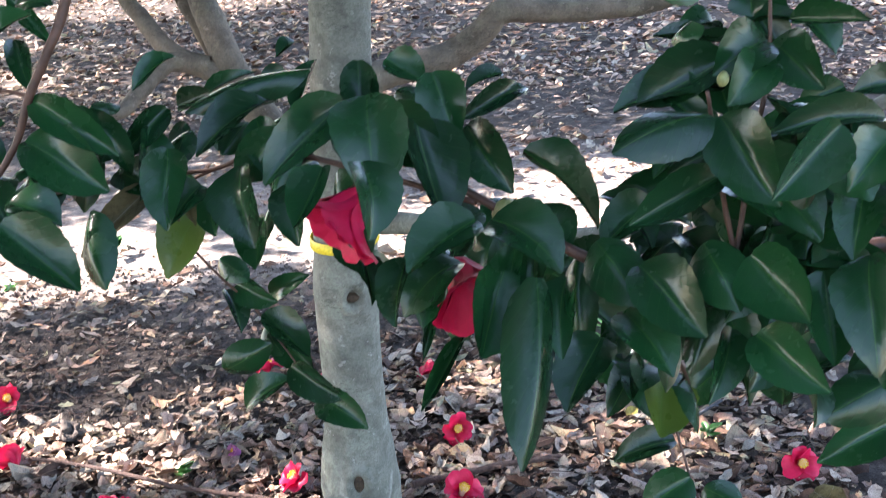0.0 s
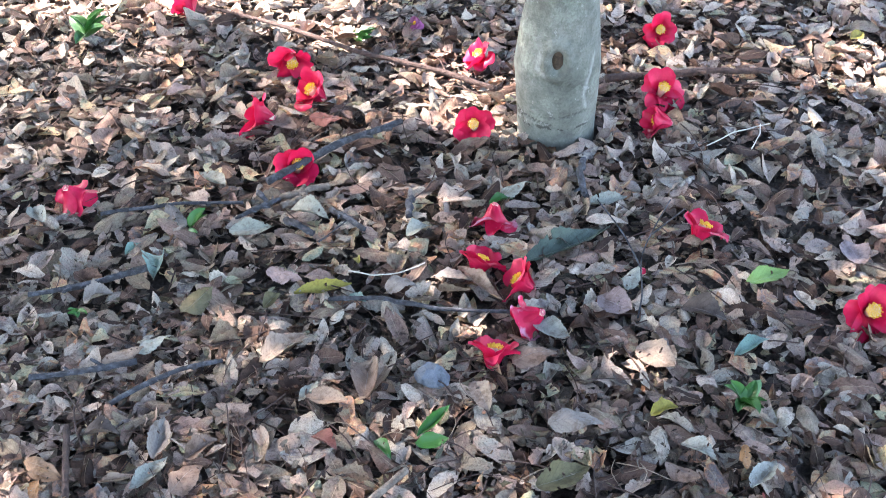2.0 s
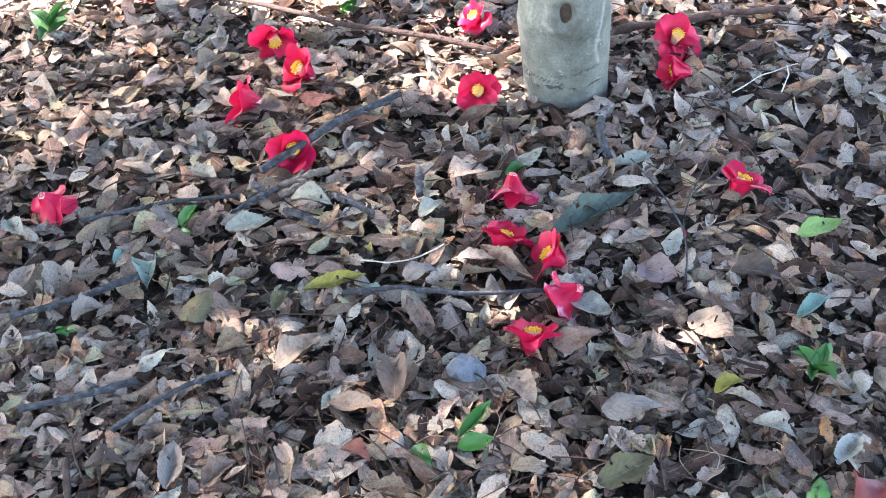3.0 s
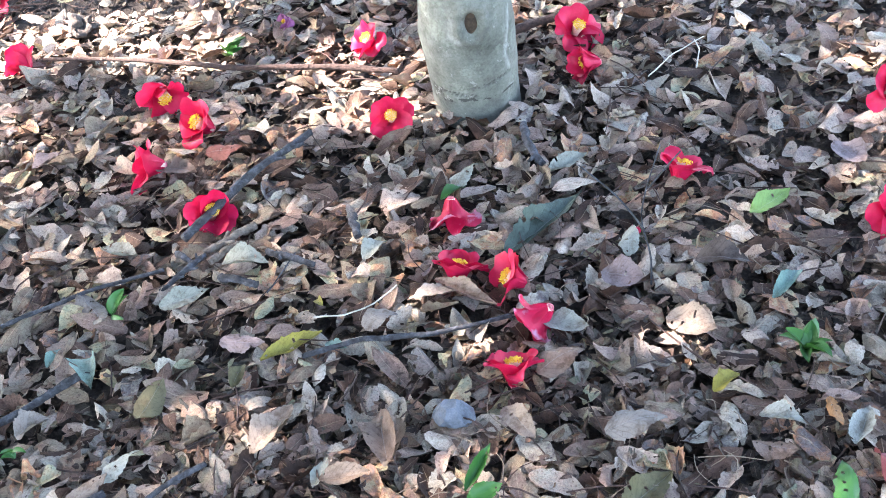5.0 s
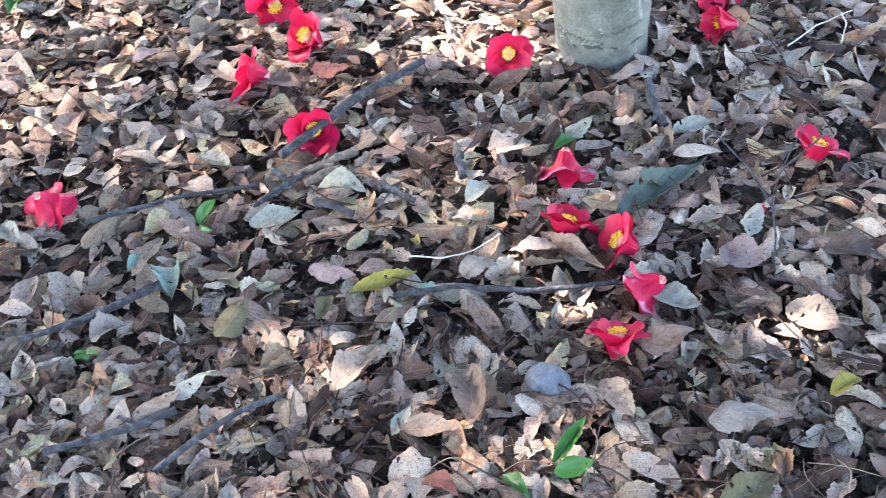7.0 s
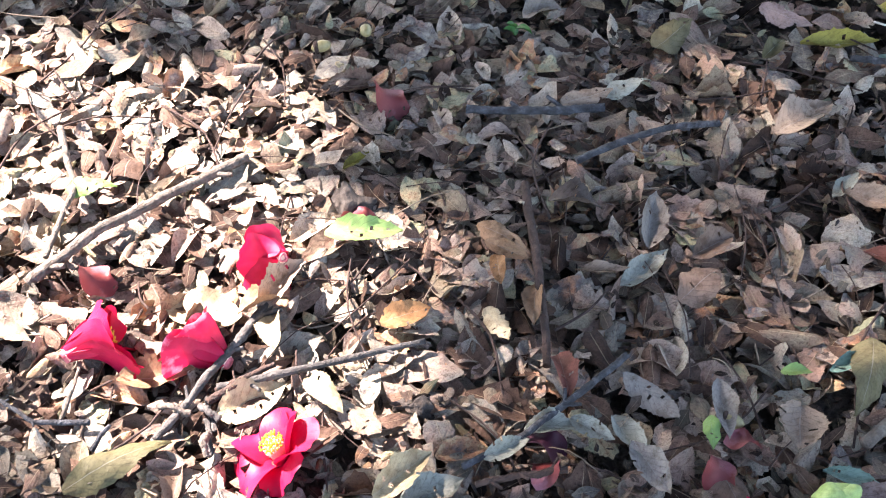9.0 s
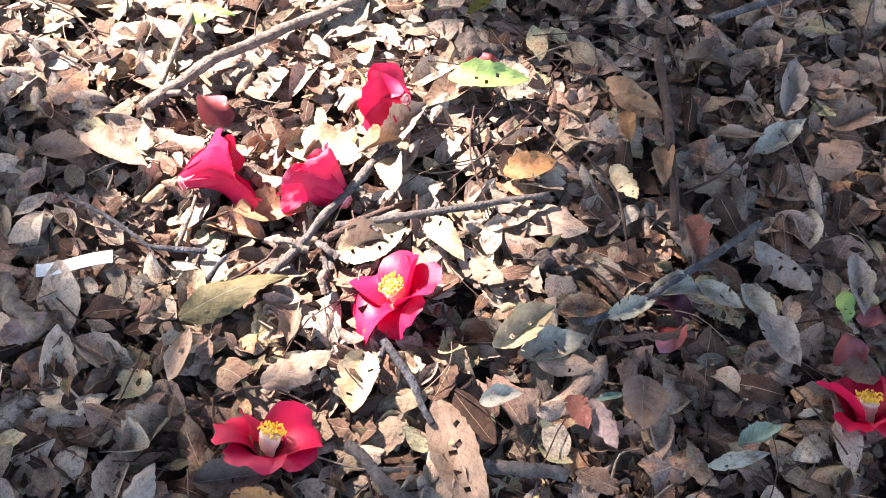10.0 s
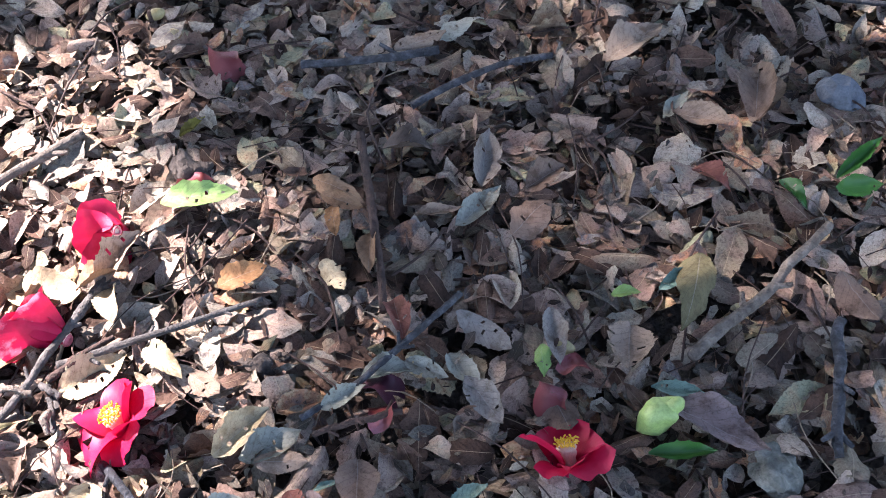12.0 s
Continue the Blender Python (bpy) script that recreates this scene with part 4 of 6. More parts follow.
for pts, rad in (
    ([(-0.143, -1.21, 1.106), (-0.122, -1.207, 1.134), (-0.109, -1.207, 1.164), (-0.091, -1.206, 1.196), (-0.078, -1.199, 1.226), (-0.05, -1.19, 1.32), (0.10, -1.18, 1.50), (0.55, -1.15, 1.62), (1.22, -1.10, 1.45)], (0.0035, 0.008)),
    ([(-0.109, -1.207, 1.164), (-0.128, -1.202, 1.168), (-0.17, -1.198, 1.16)], (0.0025, 0.0018)),
    ([(-0.018, -1.105, 1.085), (-0.06, -1.03, 1.05), (-0.083, -0.954, 0.991), (-0.074, -0.92, 0.952), (-0.060, -0.896, 0.92), (-0.034, -0.892, 0.888), (-0.011, -0.901, 0.855), (0.022, -0.925, 0.816)], (0.0026, 0.0014)),
    ([(0.60, -1.28, 1.07), (0.46, -1.10, 0.95), (0.36, -0.90, 0.83), (0.388, -0.818, 0.723), (0.401, -0.823, 0.669), (0.417, -0.851, 0.625), (0.470, -0.872, 0.590)], (0.0035, 0.0016)),
):
    shrub_part("stem", tube("stem", pts, [rad[0] * 0.62, rad[1] * 0.62], MAT_STEM, 8, 0.10, steps=5))
for pts, rad in (
    ([(0.261, -1.328, 1.07), (0.262, -1.345, 1.055), (0.285, -1.34, 1.02), (0.30, -1.30, 0.985)], (0.0025, 0.0015)),
    ([(0.424, -1.307, 1.076), (0.40, -1.36, 1.11), (0.385, -1.37, 1.16)], (0.0025, 0.0016)),
):
    shrub_part("stem", tube("stem", pts, [rad[0] * 0.62, rad[1] * 0.62], MAT_STEM, 8, 0.10, steps=5))

# leaves: stalk end, tip, width
MIDDLE = [
    (0.101, -1.303, 1.172, 0.058, -1.341, 1.136, 0.029),
    (0.115, -1.316, 1.178, 0.116, -1.352, 1.127, 0.041),
    (0.140, -1.283, 1.156, 0.155, -1.321, 1.103, 0.039),
    (0.127, -1.231, 1.162, 0.158, -1.258, 1.150, 0.025),
    (0.170, -1.265, 1.147, 0.194, -1.299, 1.113, 0.031),
    (0.202, -1.289, 1.136, 0.240, -1.328, 1.099, 0.035),
    (0.213, -1.164, 1.148, 0.166, -1.190, 1.133, 0.017),
    (0.051, -0.966, 1.140, 0.032, -1.000, 1.104, 0.020),
    (0.094, -1.312, 1.133, 0.114, -1.346, 1.097, 0.037),
    (0.070, -1.276, 1.121, 0.069, -1.310, 1.090, 0.025),
    (0.172, -1.317, 1.104, 0.133, -1.349, 1.085, 0.033),
    (0.181, -1.327, 1.107, 0.216, -1.361, 1.086, 0.035),
    (0.186, -1.346, 1.083, 0.171, -1.384, 1.048, 0.039),
    (0.202, -1.367, 1.086, 0.188, -1.429, 1.005, 0.031),
    (0.220, -1.349, 1.079, 0.213, -1.387, 1.047, 0.025),
    (0.237, -1.363, 1.048, 0.214, -1.399, 1.022, 0.030),
]
BESIDE_FLOWER = [
    (0.115, -1.396, 1.161, 0.119, -1.428, 1.131, 0.027),
    (0.093, -1.368, 1.152, 0.081, -1.407, 1.132, 0.020),
]
RIGHT_LOW = [
    (0.239, -1.326, 1.091, 0.258, -1.364, 1.065, 0.033),
    (0.251, -1.351, 1.058, 0.271, -1.390, 1.035, 0.031),
    (0.259, -1.353, 1.085, 0.287, -1.394, 1.059, 0.035),
    (0.282, -1.229, 0.968, 0.255, -1.262, 0.947, 0.022),
    (0.288, -1.279, 0.982, 0.280, -1.316, 0.960, 0.036),
    (0.289, -1.324, 1.006, 0.291, -1.362, 0.987, 0.025),
    (0.310, -1.356, 1.047, 0.290, -1.391, 1.019, 0.020),
    (0.312, -1.396, 1.060, 0.338, -1.437, 1.046, 0.028),
    (0.325, -1.362, 1.042, 0.311, -1.393, 1.026, 0.026),
    (0.314, -1.372, 1.095, 0.334, -1.413, 1.073, 0.035),
    (0.293, -1.355, 1.097, 0.304, -1.393, 1.072, 0.032),
    (0.354, -1.321, 1.002, 0.358, -1.358, 0.985, 0.031),
    (0.278, -1.287, 1.101, 0.244, -1.313, 1.082, 0.027),
    (0.251, -1.262, 1.099, 0.276, -1.299, 1.076, 0.028),
]
RIGHT_TOP = [
    (0.299, -1.366, 1.138, 0.248, -1.387, 1.119, 0.022),
    (0.290, -1.376, 1.172, 0.238, -1.395, 1.159, 0.032),
    (0.297, -1.340, 1.156, 0.264, -1.363, 1.137, 0.019),
    (0.299, -1.359, 1.167, 0.320, -1.400, 1.130, 0.034),
    (0.311, -1.328, 1.131, 0.350, -1.374, 1.102, 0.045),
    (0.343, -1.413, 1.173, 0.306, -1.435, 1.144, 0.026),
    (0.352, -1.354, 1.157, 0.367, -1.394, 1.129, 0.035),
    (0.332, -1.319, 1.199, 0.299, -1.338, 1.185, 0.029),
    (0.335, -1.320, 1.198, 0.353, -1.355, 1.178, 0.027),
    (0.330, -1.331, 1.190, 0.304, -1.353, 1.171, 0.025),
    (0.355, -1.283, 1.204, 0.387, -1.319, 1.207, 0.016),
    (0.364, -1.325, 1.160, 0.331, -1.343, 1.154, 0.020),
    (0.378, -1.385, 1.159, 0.350, -1.407, 1.138, 0.027),
    (0.373, -1.368, 1.132, 0.358, -1.400, 1.100, 0.026),
    (0.367, -1.398, 1.102, 0.359, -1.441, 1.055, 0.034),
]
RIGHT_EDGE = [
    (0.358, -1.358, 1.079, 0.353, -1.399, 1.042, 0.030),
    (0.442, -1.273, 0.973, 0.384, -1.289, 0.953, 0.035),
    (0.492, -1.161, 0.882, 0.424, -1.176, 0.858, 0.034),
    (0.431, -1.263, 1.162, 0.396, -1.276, 1.159, 0.022),
    (0.337, -1.285, 1.163, 0.318, -1.307, 1.155, 0.017),
    (0.372, -1.289, 1.101, 0.336, -1.312, 1.078, 0.031),
    (0.301, -1.256, 1.077, 0.266, -1.277, 1.073, 0.021),
    (0.299, -1.268, 1.073, 0.313, -1.302, 1.058, 0.025),
    (0.365, -1.349, 1.115, 0.383, -1.384, 1.106, 0.026),
    (0.356, -1.313, 1.078, 0.319, -1.330, 1.075, 0.024),
    (0.418, -1.315, 1.072, 0.377, -1.335, 1.050, 0.028),
    (0.409, -1.347, 1.039, 0.392, -1.380, 1.013, 0.024),
]
LEFT_TOP = [
    (-0.109, -1.205, 1.162, -0.053, -1.220, 1.126, 0.024),
    (-0.114, -1.212, 1.137, -0.060, -1.228, 1.105, 0.040),
    (-0.121, -1.199, 1.109, -0.100, -1.226, 1.078, 0.029),
    (-0.118, -1.267, 1.098, -0.068, -1.287, 1.060, 0.035),
    (-0.073, -1.231, 1.093, -0.059, -1.266, 1.052, 0.029),
    (-0.136, -1.188, 1.193, -0.102, -1.199, 1.215, 0.025),
    (-0.132, -1.155, 1.194, -0.117, -1.180, 1.163, 0.016),
    (-0.090, -1.160, 1.140, -0.117, -1.193, 1.149, 0.014),
    (-0.041, -1.126, 1.137, -0.070, -1.165, 1.110, 0.020),
    (-0.077, -1.118, 1.122, -0.086, -1.149, 1.105, 0.017),
    (-0.077, -1.144, 1.097, -0.042, -1.164, 1.082, 0.027),
    (-0.033, -1.170, 1.118, -0.031, -1.208, 1.071, 0.031),
    (0.036, -1.112, 1.135, -0.018, -1.153, 1.107, 0.031),
    (-0.064, -0.991, 1.111, -0.032, -1.006, 1.124, 0.020),
    (-0.031, -1.107, 1.116, -0.039, -1.139, 1.096, 0.020),
]
LEFT_LOW = [
    (0.018, -1.183, 1.107, 0.028, -1.220, 1.060, 0.038),
    (-0.024, -1.097, 1.065, -0.016, -1.128, 1.040, 0.023),
    (-0.062, -0.952, 1.008, -0.089, -0.998, 0.962, 0.043),
    (0.018, -1.134, 1.056, 0.018, -1.168, 1.027, 0.027),
    (0.011, -1.099, 1.119, -0.005, -1.130, 1.102, 0.021),
    (0.068, -1.176, 1.107, 0.046, -1.205, 1.104, 0.015),
    (-0.154, -1.191, 1.105, -0.127, -1.217, 1.068, 0.028),
    (-0.147, -1.167, 1.102, -0.153, -1.198, 1.091, 0.021),
    (-0.045, -1.078, 1.074, -0.025, -1.105, 1.054, 0.022),
    (0.028, -1.110, 1.062, 0.022, -1.143, 1.037, 0.020),
    (0.103, -1.286, 1.076, 0.110, -1.318, 1.055, 0.014),
    (0.131, -1.305, 1.078, 0.124, -1.341, 1.050, 0.023),
    (0.143, -1.271, 1.051, 0.139, -1.304, 1.034, 0.018),
    (0.163, -1.265, 1.011, 0.135, -1.306, 0.979, 0.011),
]
LOW_TWIG = [
    (-0.067, -0.879, 0.937, -0.036, -0.903, 0.922, 0.026),
    (-0.064, -0.878, 0.905, -0.047, -0.913, 0.873, 0.024),
    (-0.052, -0.884, 0.912, -0.010, -0.907, 0.901, 0.028),
    (-0.023, -0.864, 0.893, 0.018, -0.876, 0.916, 0.021),
    (-0.026, -0.890, 0.884, 0.018, -0.923, 0.850, 0.034),
    (-0.068, -0.908, 0.833, -0.019, -0.913, 0.861, 0.035),
    (-0.048, -0.921, 0.797, 0.001, -0.924, 0.828, 0.031),
    (-0.002, -0.917, 0.837, 0.052, -0.946, 0.815, 0.031),
    (0.023, -0.925, 0.811, 0.072, -0.957, 0.788, 0.033),
    (-0.019, -0.880, 0.852, 0.019, -0.910, 0.830, 0.031),
    (-0.031, -0.868, 0.860, -0.012, -0.899, 0.841, 0.029),
]
SIDE_TWIG = [
    (0.393, -0.814, 0.684, 0.325, -0.823, 0.667, 0.036),
    (0.406, -0.834, 0.650, 0.353, -0.852, 0.622, 0.047),
    (0.413, -0.852, 0.619, 0.368, -0.872, 0.593, 0.037),
    (0.418, -0.862, 0.605, 0.396, -0.898, 0.563, 0.048),
    (0.419, -0.843, 0.641, 0.452, -0.876, 0.631, 0.044),
    (0.458, -0.891, 0.578, 0.426, -0.928, 0.531, 0.056),
    (0.402, -0.811, 0.696, 0.376, -0.811, 0.720, 0.025),
    (0.366, -0.779, 0.750, 0.393, -0.822, 0.704, 0.037),
    (0.449, -0.869, 0.611, 0.461, -0.900, 0.596, 0.037),
]

LEAF_SHAPES = [leaf_arrays(17, 9, 1.0, 1.0, fold=f, curl=c, cup=k, serr=0.020, twist=t, tip=1.12, wob=0.020, blunt=0.36) for f, c, k, t in
               [(0.30, -0.14, 0.5, 0.25), (0.42, -0.08, 0.2, -0.45), (0.20, -0.20, 0.5, 0.40), (0.38, 0.05, 0.6, 0.15), (-0.18, -0.15, -0.5, 0.35)]]


FALLEN_SHAPES = [leaf_arrays(25, 7, 1.0, 1.0, fold=f, curl=c, cup=k, serr=0.032, twist=t, tip=1.1, wob=0.035, blunt=b, ragged=g, crease=0.022, jag=0.05) for c, k, t, g, f, b in
                 [(-0.12, 0.9, 0.4, 0.1, 0.15, 0.22), (0.12, 0.6, -0.5, 0.2, 0.3, 0.22), (-0.18, -0.7, 0.6, 0.3, 0.1, 0.22), (0.09, 1.1, -0.3, 0.1, -0.1, 0.22), (0.06, 0.5, 0.4, 0.1, 0.2, 0.22),
                  (-0.05, 0.4, -0.2, 0.15, 0.1, 0.36), (0.04, -0.6, 0.3, 0.35, 0.05, 0.30), (-0.08, 1.5, 0.5, 0.25, 0.3, 0.15), (0.10, -0.3, -0.6, 0.1, -0.15, 0.34)]]


def bent_leaf(a, b, width, shape, mat, lean, name="leaf", shapes=LEAF_SHAPES, holes=()):
    """One leaf between its stalk end and its tip; lean turns its face."""
    a, b = Vector(a), Vector(b)
    along = (b - a).normalized()
    face = Vector((lean[0], lean[1], lean[2]))
    face = (face - face.dot(along) * along).normalized()
    across = along.cross(face)
    ln = (b - a).length
    p, f, uv = shapes[shape]
    w = width * 1.02
    rows = [a + across * (x * w) + along * (y * ln) + face * (z * (0.55 * w + 0.45 * ln)) for x, y, z in p.tolist()]
    thick = [q - face * 0.0004 for q in rows]
    n = len(rows)
    f = np.delete(f, list(holes), 0)
    F = np.concatenate([f, f[:, ::-1] + n])
    return mesh_of(name, [tuple(q) for q in rows + thick], F, mat, np.concatenate([uv, uv]))


count = 0
for group in (MIDDLE, BESIDE_FLOWER, RIGHT_LOW, RIGHT_TOP, RIGHT_EDGE, LEFT_TOP, LEFT_LOW, LOW_TWIG, SIDE_TWIG):
    for row in group:
        count += 1
        mat = MAT_GREEN
        if group is LEFT_LOW and row is LEFT_LOW[2] or group is RIGHT_LOW and row is RIGHT_LOW[4]:
            mat = MAT_GREEN_OLD
        r = np.random.default_rng(count)
        lean = (r.normal(0, 0.48), -0.85 + r.normal(0, 0.25), 0.58 + r.normal(0, 0.38))
        shrub_part("leaf", bent_leaf(row[:3], row[3:6], row[6], count % 5, mat, lean), "yellowing leaf" if mat is MAT_GREEN_OLD else "")
# more leaves of the same twigs, deeper in
for i, row in enumerate((MIDDLE + RIGHT_LOW + RIGHT_TOP + RIGHT_EDGE + LEFT_TOP + LEFT_LOW) + (RIGHT_LOW + RIGHT_EDGE + RIGHT_TOP)):
    r = np.random.default_rng(500 + i)
    move = Vector((r.uniform(-0.035, 0.035), r.uniform(0.025, 0.07), r.uniform(-0.02, 0.03)))
    a = Vector(row[:3]) + move
    if row[7:] or (0.215 < a.x < 0.31 and 1.07 < a.z < 1.18):
        continue
    b = a + (Vector(row[3:6]) - Vector(row[:3])) * float(r.uniform(0.7, 1.0)) + Vector((r.normal(0, 0.018), 0.01, r.normal(0, 0.012)))
    if a.x < 0.05 and a.z + b.z < 2.17:
        continue
    shrub_part("leaf", bent_leaf(a, b, row[6] * float(r.uniform(0.7, 1.0)), i % 5, MAT_GREEN, (r.normal(0, 0.4), -0.7 + r.normal(0, 0.3), 0.7)))
# leaves of the twigs behind
r = np.random.default_rng(77)
for i in range(85):
    x = float(r.uniform(0.14, 0.60))
    z = float(r.uniform(0.955, 1.01) if x < 0.27 else r.uniform(0.925, 1.0 if x < 0.36 else 1.09))
    a = Vector((x, float(r.uniform(-1.22, -1.0)), z))
    d = Vector((r.normal(0, 0.6), -0.5 + r.normal(0, 0.4), -0.7 + r.normal(0, 0.4))).normalized() * float(r.uniform(0.045, 0.062))
    shrub_part("leaf", bent_leaf(a - d / 2, a + d / 2, float(r.uniform(0.026, 0.036)), i % 5, MAT_GREEN, (r.normal(0, 0.5), -0.7 + r.normal(0, 0.3), 0.5)))
for i in range(48):
    a = Vector((float(r.uniform(0.33, 0.58)), float(r.uniform(-1.20, -1.02)), float(r.uniform(0.985, 1.10))))
    d = Vector((r.normal(0, 0.6), -0.5 + r.normal(0, 0.4), -0.7 + r.normal(0, 0.4))).normalized() * float(r.uniform(0.045, 0.062))
    shrub_part("leaf", bent_leaf(a - d / 2, a + d / 2, float(r.uniform(0.026, 0.036)), i % 5, MAT_GREEN, (r.normal(0, 0.5), -0.7 + r.normal(0, 0.3), 0.5)))
for i in range(30):
    a = Vector((float(r.uniform(-0.30, 0.03)), float(r.uniform(-1.2, -1.0)), float(r.uniform(1.065, 1.115))))
    d = Vector((r.normal(0, 0.6), -0.5 + r.normal(0, 0.4), -0.7 + r.normal(0, 0.4))).normalized() * float(r.uniform(0.038, 0.055))
    shrub_part("leaf", bent_leaf(a - d / 2, a + d / 2, float(r.uniform(0.022, 0.031)), i % 5, MAT_GREEN, (r.normal(0, 0.5), -0.7 + r.normal(0, 0.3), 0.5)))
for a, b, w in (((-0.055, -1.15, 1.085), (-0.093, -1.20, 1.052), 0.020), ((-0.035, -1.14, 1.088), (-0.02, -1.17, 1.062), 0.012)):
    shrub_part("leaf", bent_leaf(a, b, w, 1, MAT_OLIVE, (0.2, -0.8, 0.5)), "withered brown leaf")

# leaves and stems out of view, added to cut the sky light below
for cx, cy, cz, n in ((0.55, -1.00, 1.80, 1100), (1.15, -0.95, 1.55, 700), (0.0, -1.05, 1.95, 700), (0.6, -1.6, 2.05, 700)):
    q = RNG.normal(size=(n, 3)) * (0.28, 0.22, 0.10) + (cx, cy, cz)
    q[:, 2] = np.maximum(q[:, 2], cz - 0.16)
    ob = leaf_cloud("upper_leaves", q, (0.06, 0.10), shrub, MAT_GREEN)
    ob.matrix_basis = SHRUB
for pts in ([(1.35, -1.05, 0.9), (1.1, -1.0, 1.35), (0.6, -1.0, 1.75)], [(1.3, -1.05, 1.0), (1.2, -1.3, 1.6), (0.7, -1.55, 2.0)], [(0.6, -1.0, 1.75), (0.3, -1.02, 1.88), (-0.2, -1.05, 1.98)]):
    shrub_part("stem", tube("stem", pts, (0.014, 0.007), MAT_STEM, 8, 0.05))

# ---- flowers ----


def petal_arrays(turn0, turn1, width, length, phi, wave, rng, recurve=0.0, out=0.0, twist=0.0):
    """A broad petal with a notched round tip: it rises from the tube, spreads and may roll back at its end."""
    rows, cols = 14, 11
    r, z, last, line = 0.0042 + out, 0.0, 0.0, []
    for i in range(rows):
        v = i / (rows - 1)
        bend = min(1.0, max(0.0, (v - 0.12) / 0.66))
        th = radians(turn0 + (turn1 - turn0) * bend * bend * (3 - 2 * bend) + recurve * max(0.0, (v - 0.68) / 0.32) ** 1.5)
        r += math.sin(th) * length * (v - last)
        z += math.cos(th) * length * (v - last)
        last = v
        line.append((r, z, th))
    ph1, ph2, slant = rng.uniform(0, 6.28), rng.uniform(0, 6.28), rng.uniform(-0.08, 0.08)
    notch, droop = rng.uniform(0.03, 0.10), rng.uniform(-0.004, 0.004)
    pts, uv = [], []
    er, et = Vector((math.cos(phi), math.sin(phi), 0)), Vector((-math.sin(phi), math.cos(phi), 0))
    for i in range(rows):
        for j in range(cols):
            u = -1 + 2 * j / (cols - 1)
            reach = 1 - 0.26 * abs(u) ** 2.8 - notch * max(0.0, 1 - 2.2 * abs(u)) + slant * u
            v = i / (rows - 1) * reach
            k = v * (rows - 1)
            a = min(int(k), rows - 2)
            f = k - a
            r, z, th = (line[a][n] * (1 - f) + line[a + 1][n] * f for n in range(3))
            half = width * (0.30 + 0.70 * math.sin(min(1.0, v / 0.72) * math.pi / 2)) * (1 - 0.10 * max(0.0, (v - 0.8) / 0.2))
            bow = r * 0.9 + 0.006 + 0.010 * v
            arc = u * half / bow
            arc = max(-1.5, min(1.5, arc))
            x, n = bow * math.sin(arc), bow * (1 - math.cos(arc)) * (1 - 0.75 * max(0.0, v - 0.35))
            n += 0.0016 * u * v + wave * 0.0050 * math.sin(2.7 * u + ph1) * v * v + 0.0018 * math.sin(8 * u + ph2) * v ** 3 + droop * v * v * u
            tw = twist * v
            x, n = x * math.cos(tw) - n * math.sin(tw), x * math.sin(tw) + n * math.cos(tw)
            q = er * r + Vector((0, 0, z)) + et * x + (Vector((0, 0, 1)) * math.sin(th) - er * math.cos(th)) * n
            pts.append(tuple(q))
            uv.append((u * 0.5 + 0.5, v))
    return np.array(pts), grid_faces(rows, cols), np.array(uv)


def flower(name, turn0, turn1, petals, recurve, mat, seed, m, stamens=True, size=1.0, lop=(0.0, 0.0)):
    """A fallen camellia: petals round a column of stamens, all of one piece."""
    rng = np.random.default_rng(seed)
    ob = base_of(name, m)
    allp = []
    for i in range(petals):
        phi = 2 * math.pi * i / petals + rng.uniform(-0.30, 0.30)
        lean = lop[1] * math.cos(phi - lop[0])
        p, f, uv = petal_arrays(turn0 + rng.uniform(-5, 5) + 0.45 * max(lean, 0.0), turn1 + rng.uniform(-24, 20) + lean, (0.0244 if petals == 5 else 0.0228) * rng.uniform(0.84, 1.12) * size,
                                0.047 * rng.uniform(0.84, 1.10) * size, phi, rng.uniform(-1.4, 1.4), rng, recurve + rng.uniform(-25, 45), 0.0012 * (i % 2), rng.normal(0, 0.38))
        part("petal", mesh_of("petal", p, f, mat, uv), ob)
        allp.append(p)
    if stamens:
        pts, radii = [(0, 0, 0.0), (0, 0, 0.012 * size), (0.0006, 0, 0.026 * size)], [0.0050 * size, 0.0060 * size, 0.0086 * size]
        col = part("stamen_column", tube("stamen_column", pts, radii, MAT_FILAMENT, 18, 0.10), ob, "cream stamen column")
        bm = bmesh.new()
        for i in range(60):
            a, q = i * 2.39996, math.sqrt((i + 0.5) / 60) * 0.0102 * size
            mm = pose(q * math.cos(a), q * math.sin(a), (0.0285 + 0.004 * rng.random() - 12 * q * q) * size, rng.uniform(-50, 50), rng.uniform(-50, 50), 0) @ Matrix.Diagonal((0.0009 * size, 0.0009 * size, 0.0021 * size, 1))
            bmesh.ops.create_icosphere(bm, subdivisions=1, radius=1.0, matrix=mm)
        me = bpy.data.meshes.new("pollen_head")
        bm.to_mesh(me)
        bm.free()
        me.materials.append(MAT_ANTHER)
        part("pollen_head", me, col, "yellow pollen-covered anthers")
    ring = []
    for z, r in ((0.0010, 0.0022), (-0.0020, 0.0030), (-0.0022, 0.0042), (0.0010, 0.0050), (0.004, 0.0046)):
        for k in range(14):
            a = 2 * math.pi * k / 14
            g = r * size * (1 + 0.07 * math.sin(3 * a + seed))
            ring.append((g * math.cos(a), g * math.sin(a), z * size))
    part("base_ring", mesh_of("base_ring", ring, grid_faces(5, 14, True), MAT_RIM), ob, "pale torn ring where it fell from its stalk")
    return ob, np.concatenate(allp)


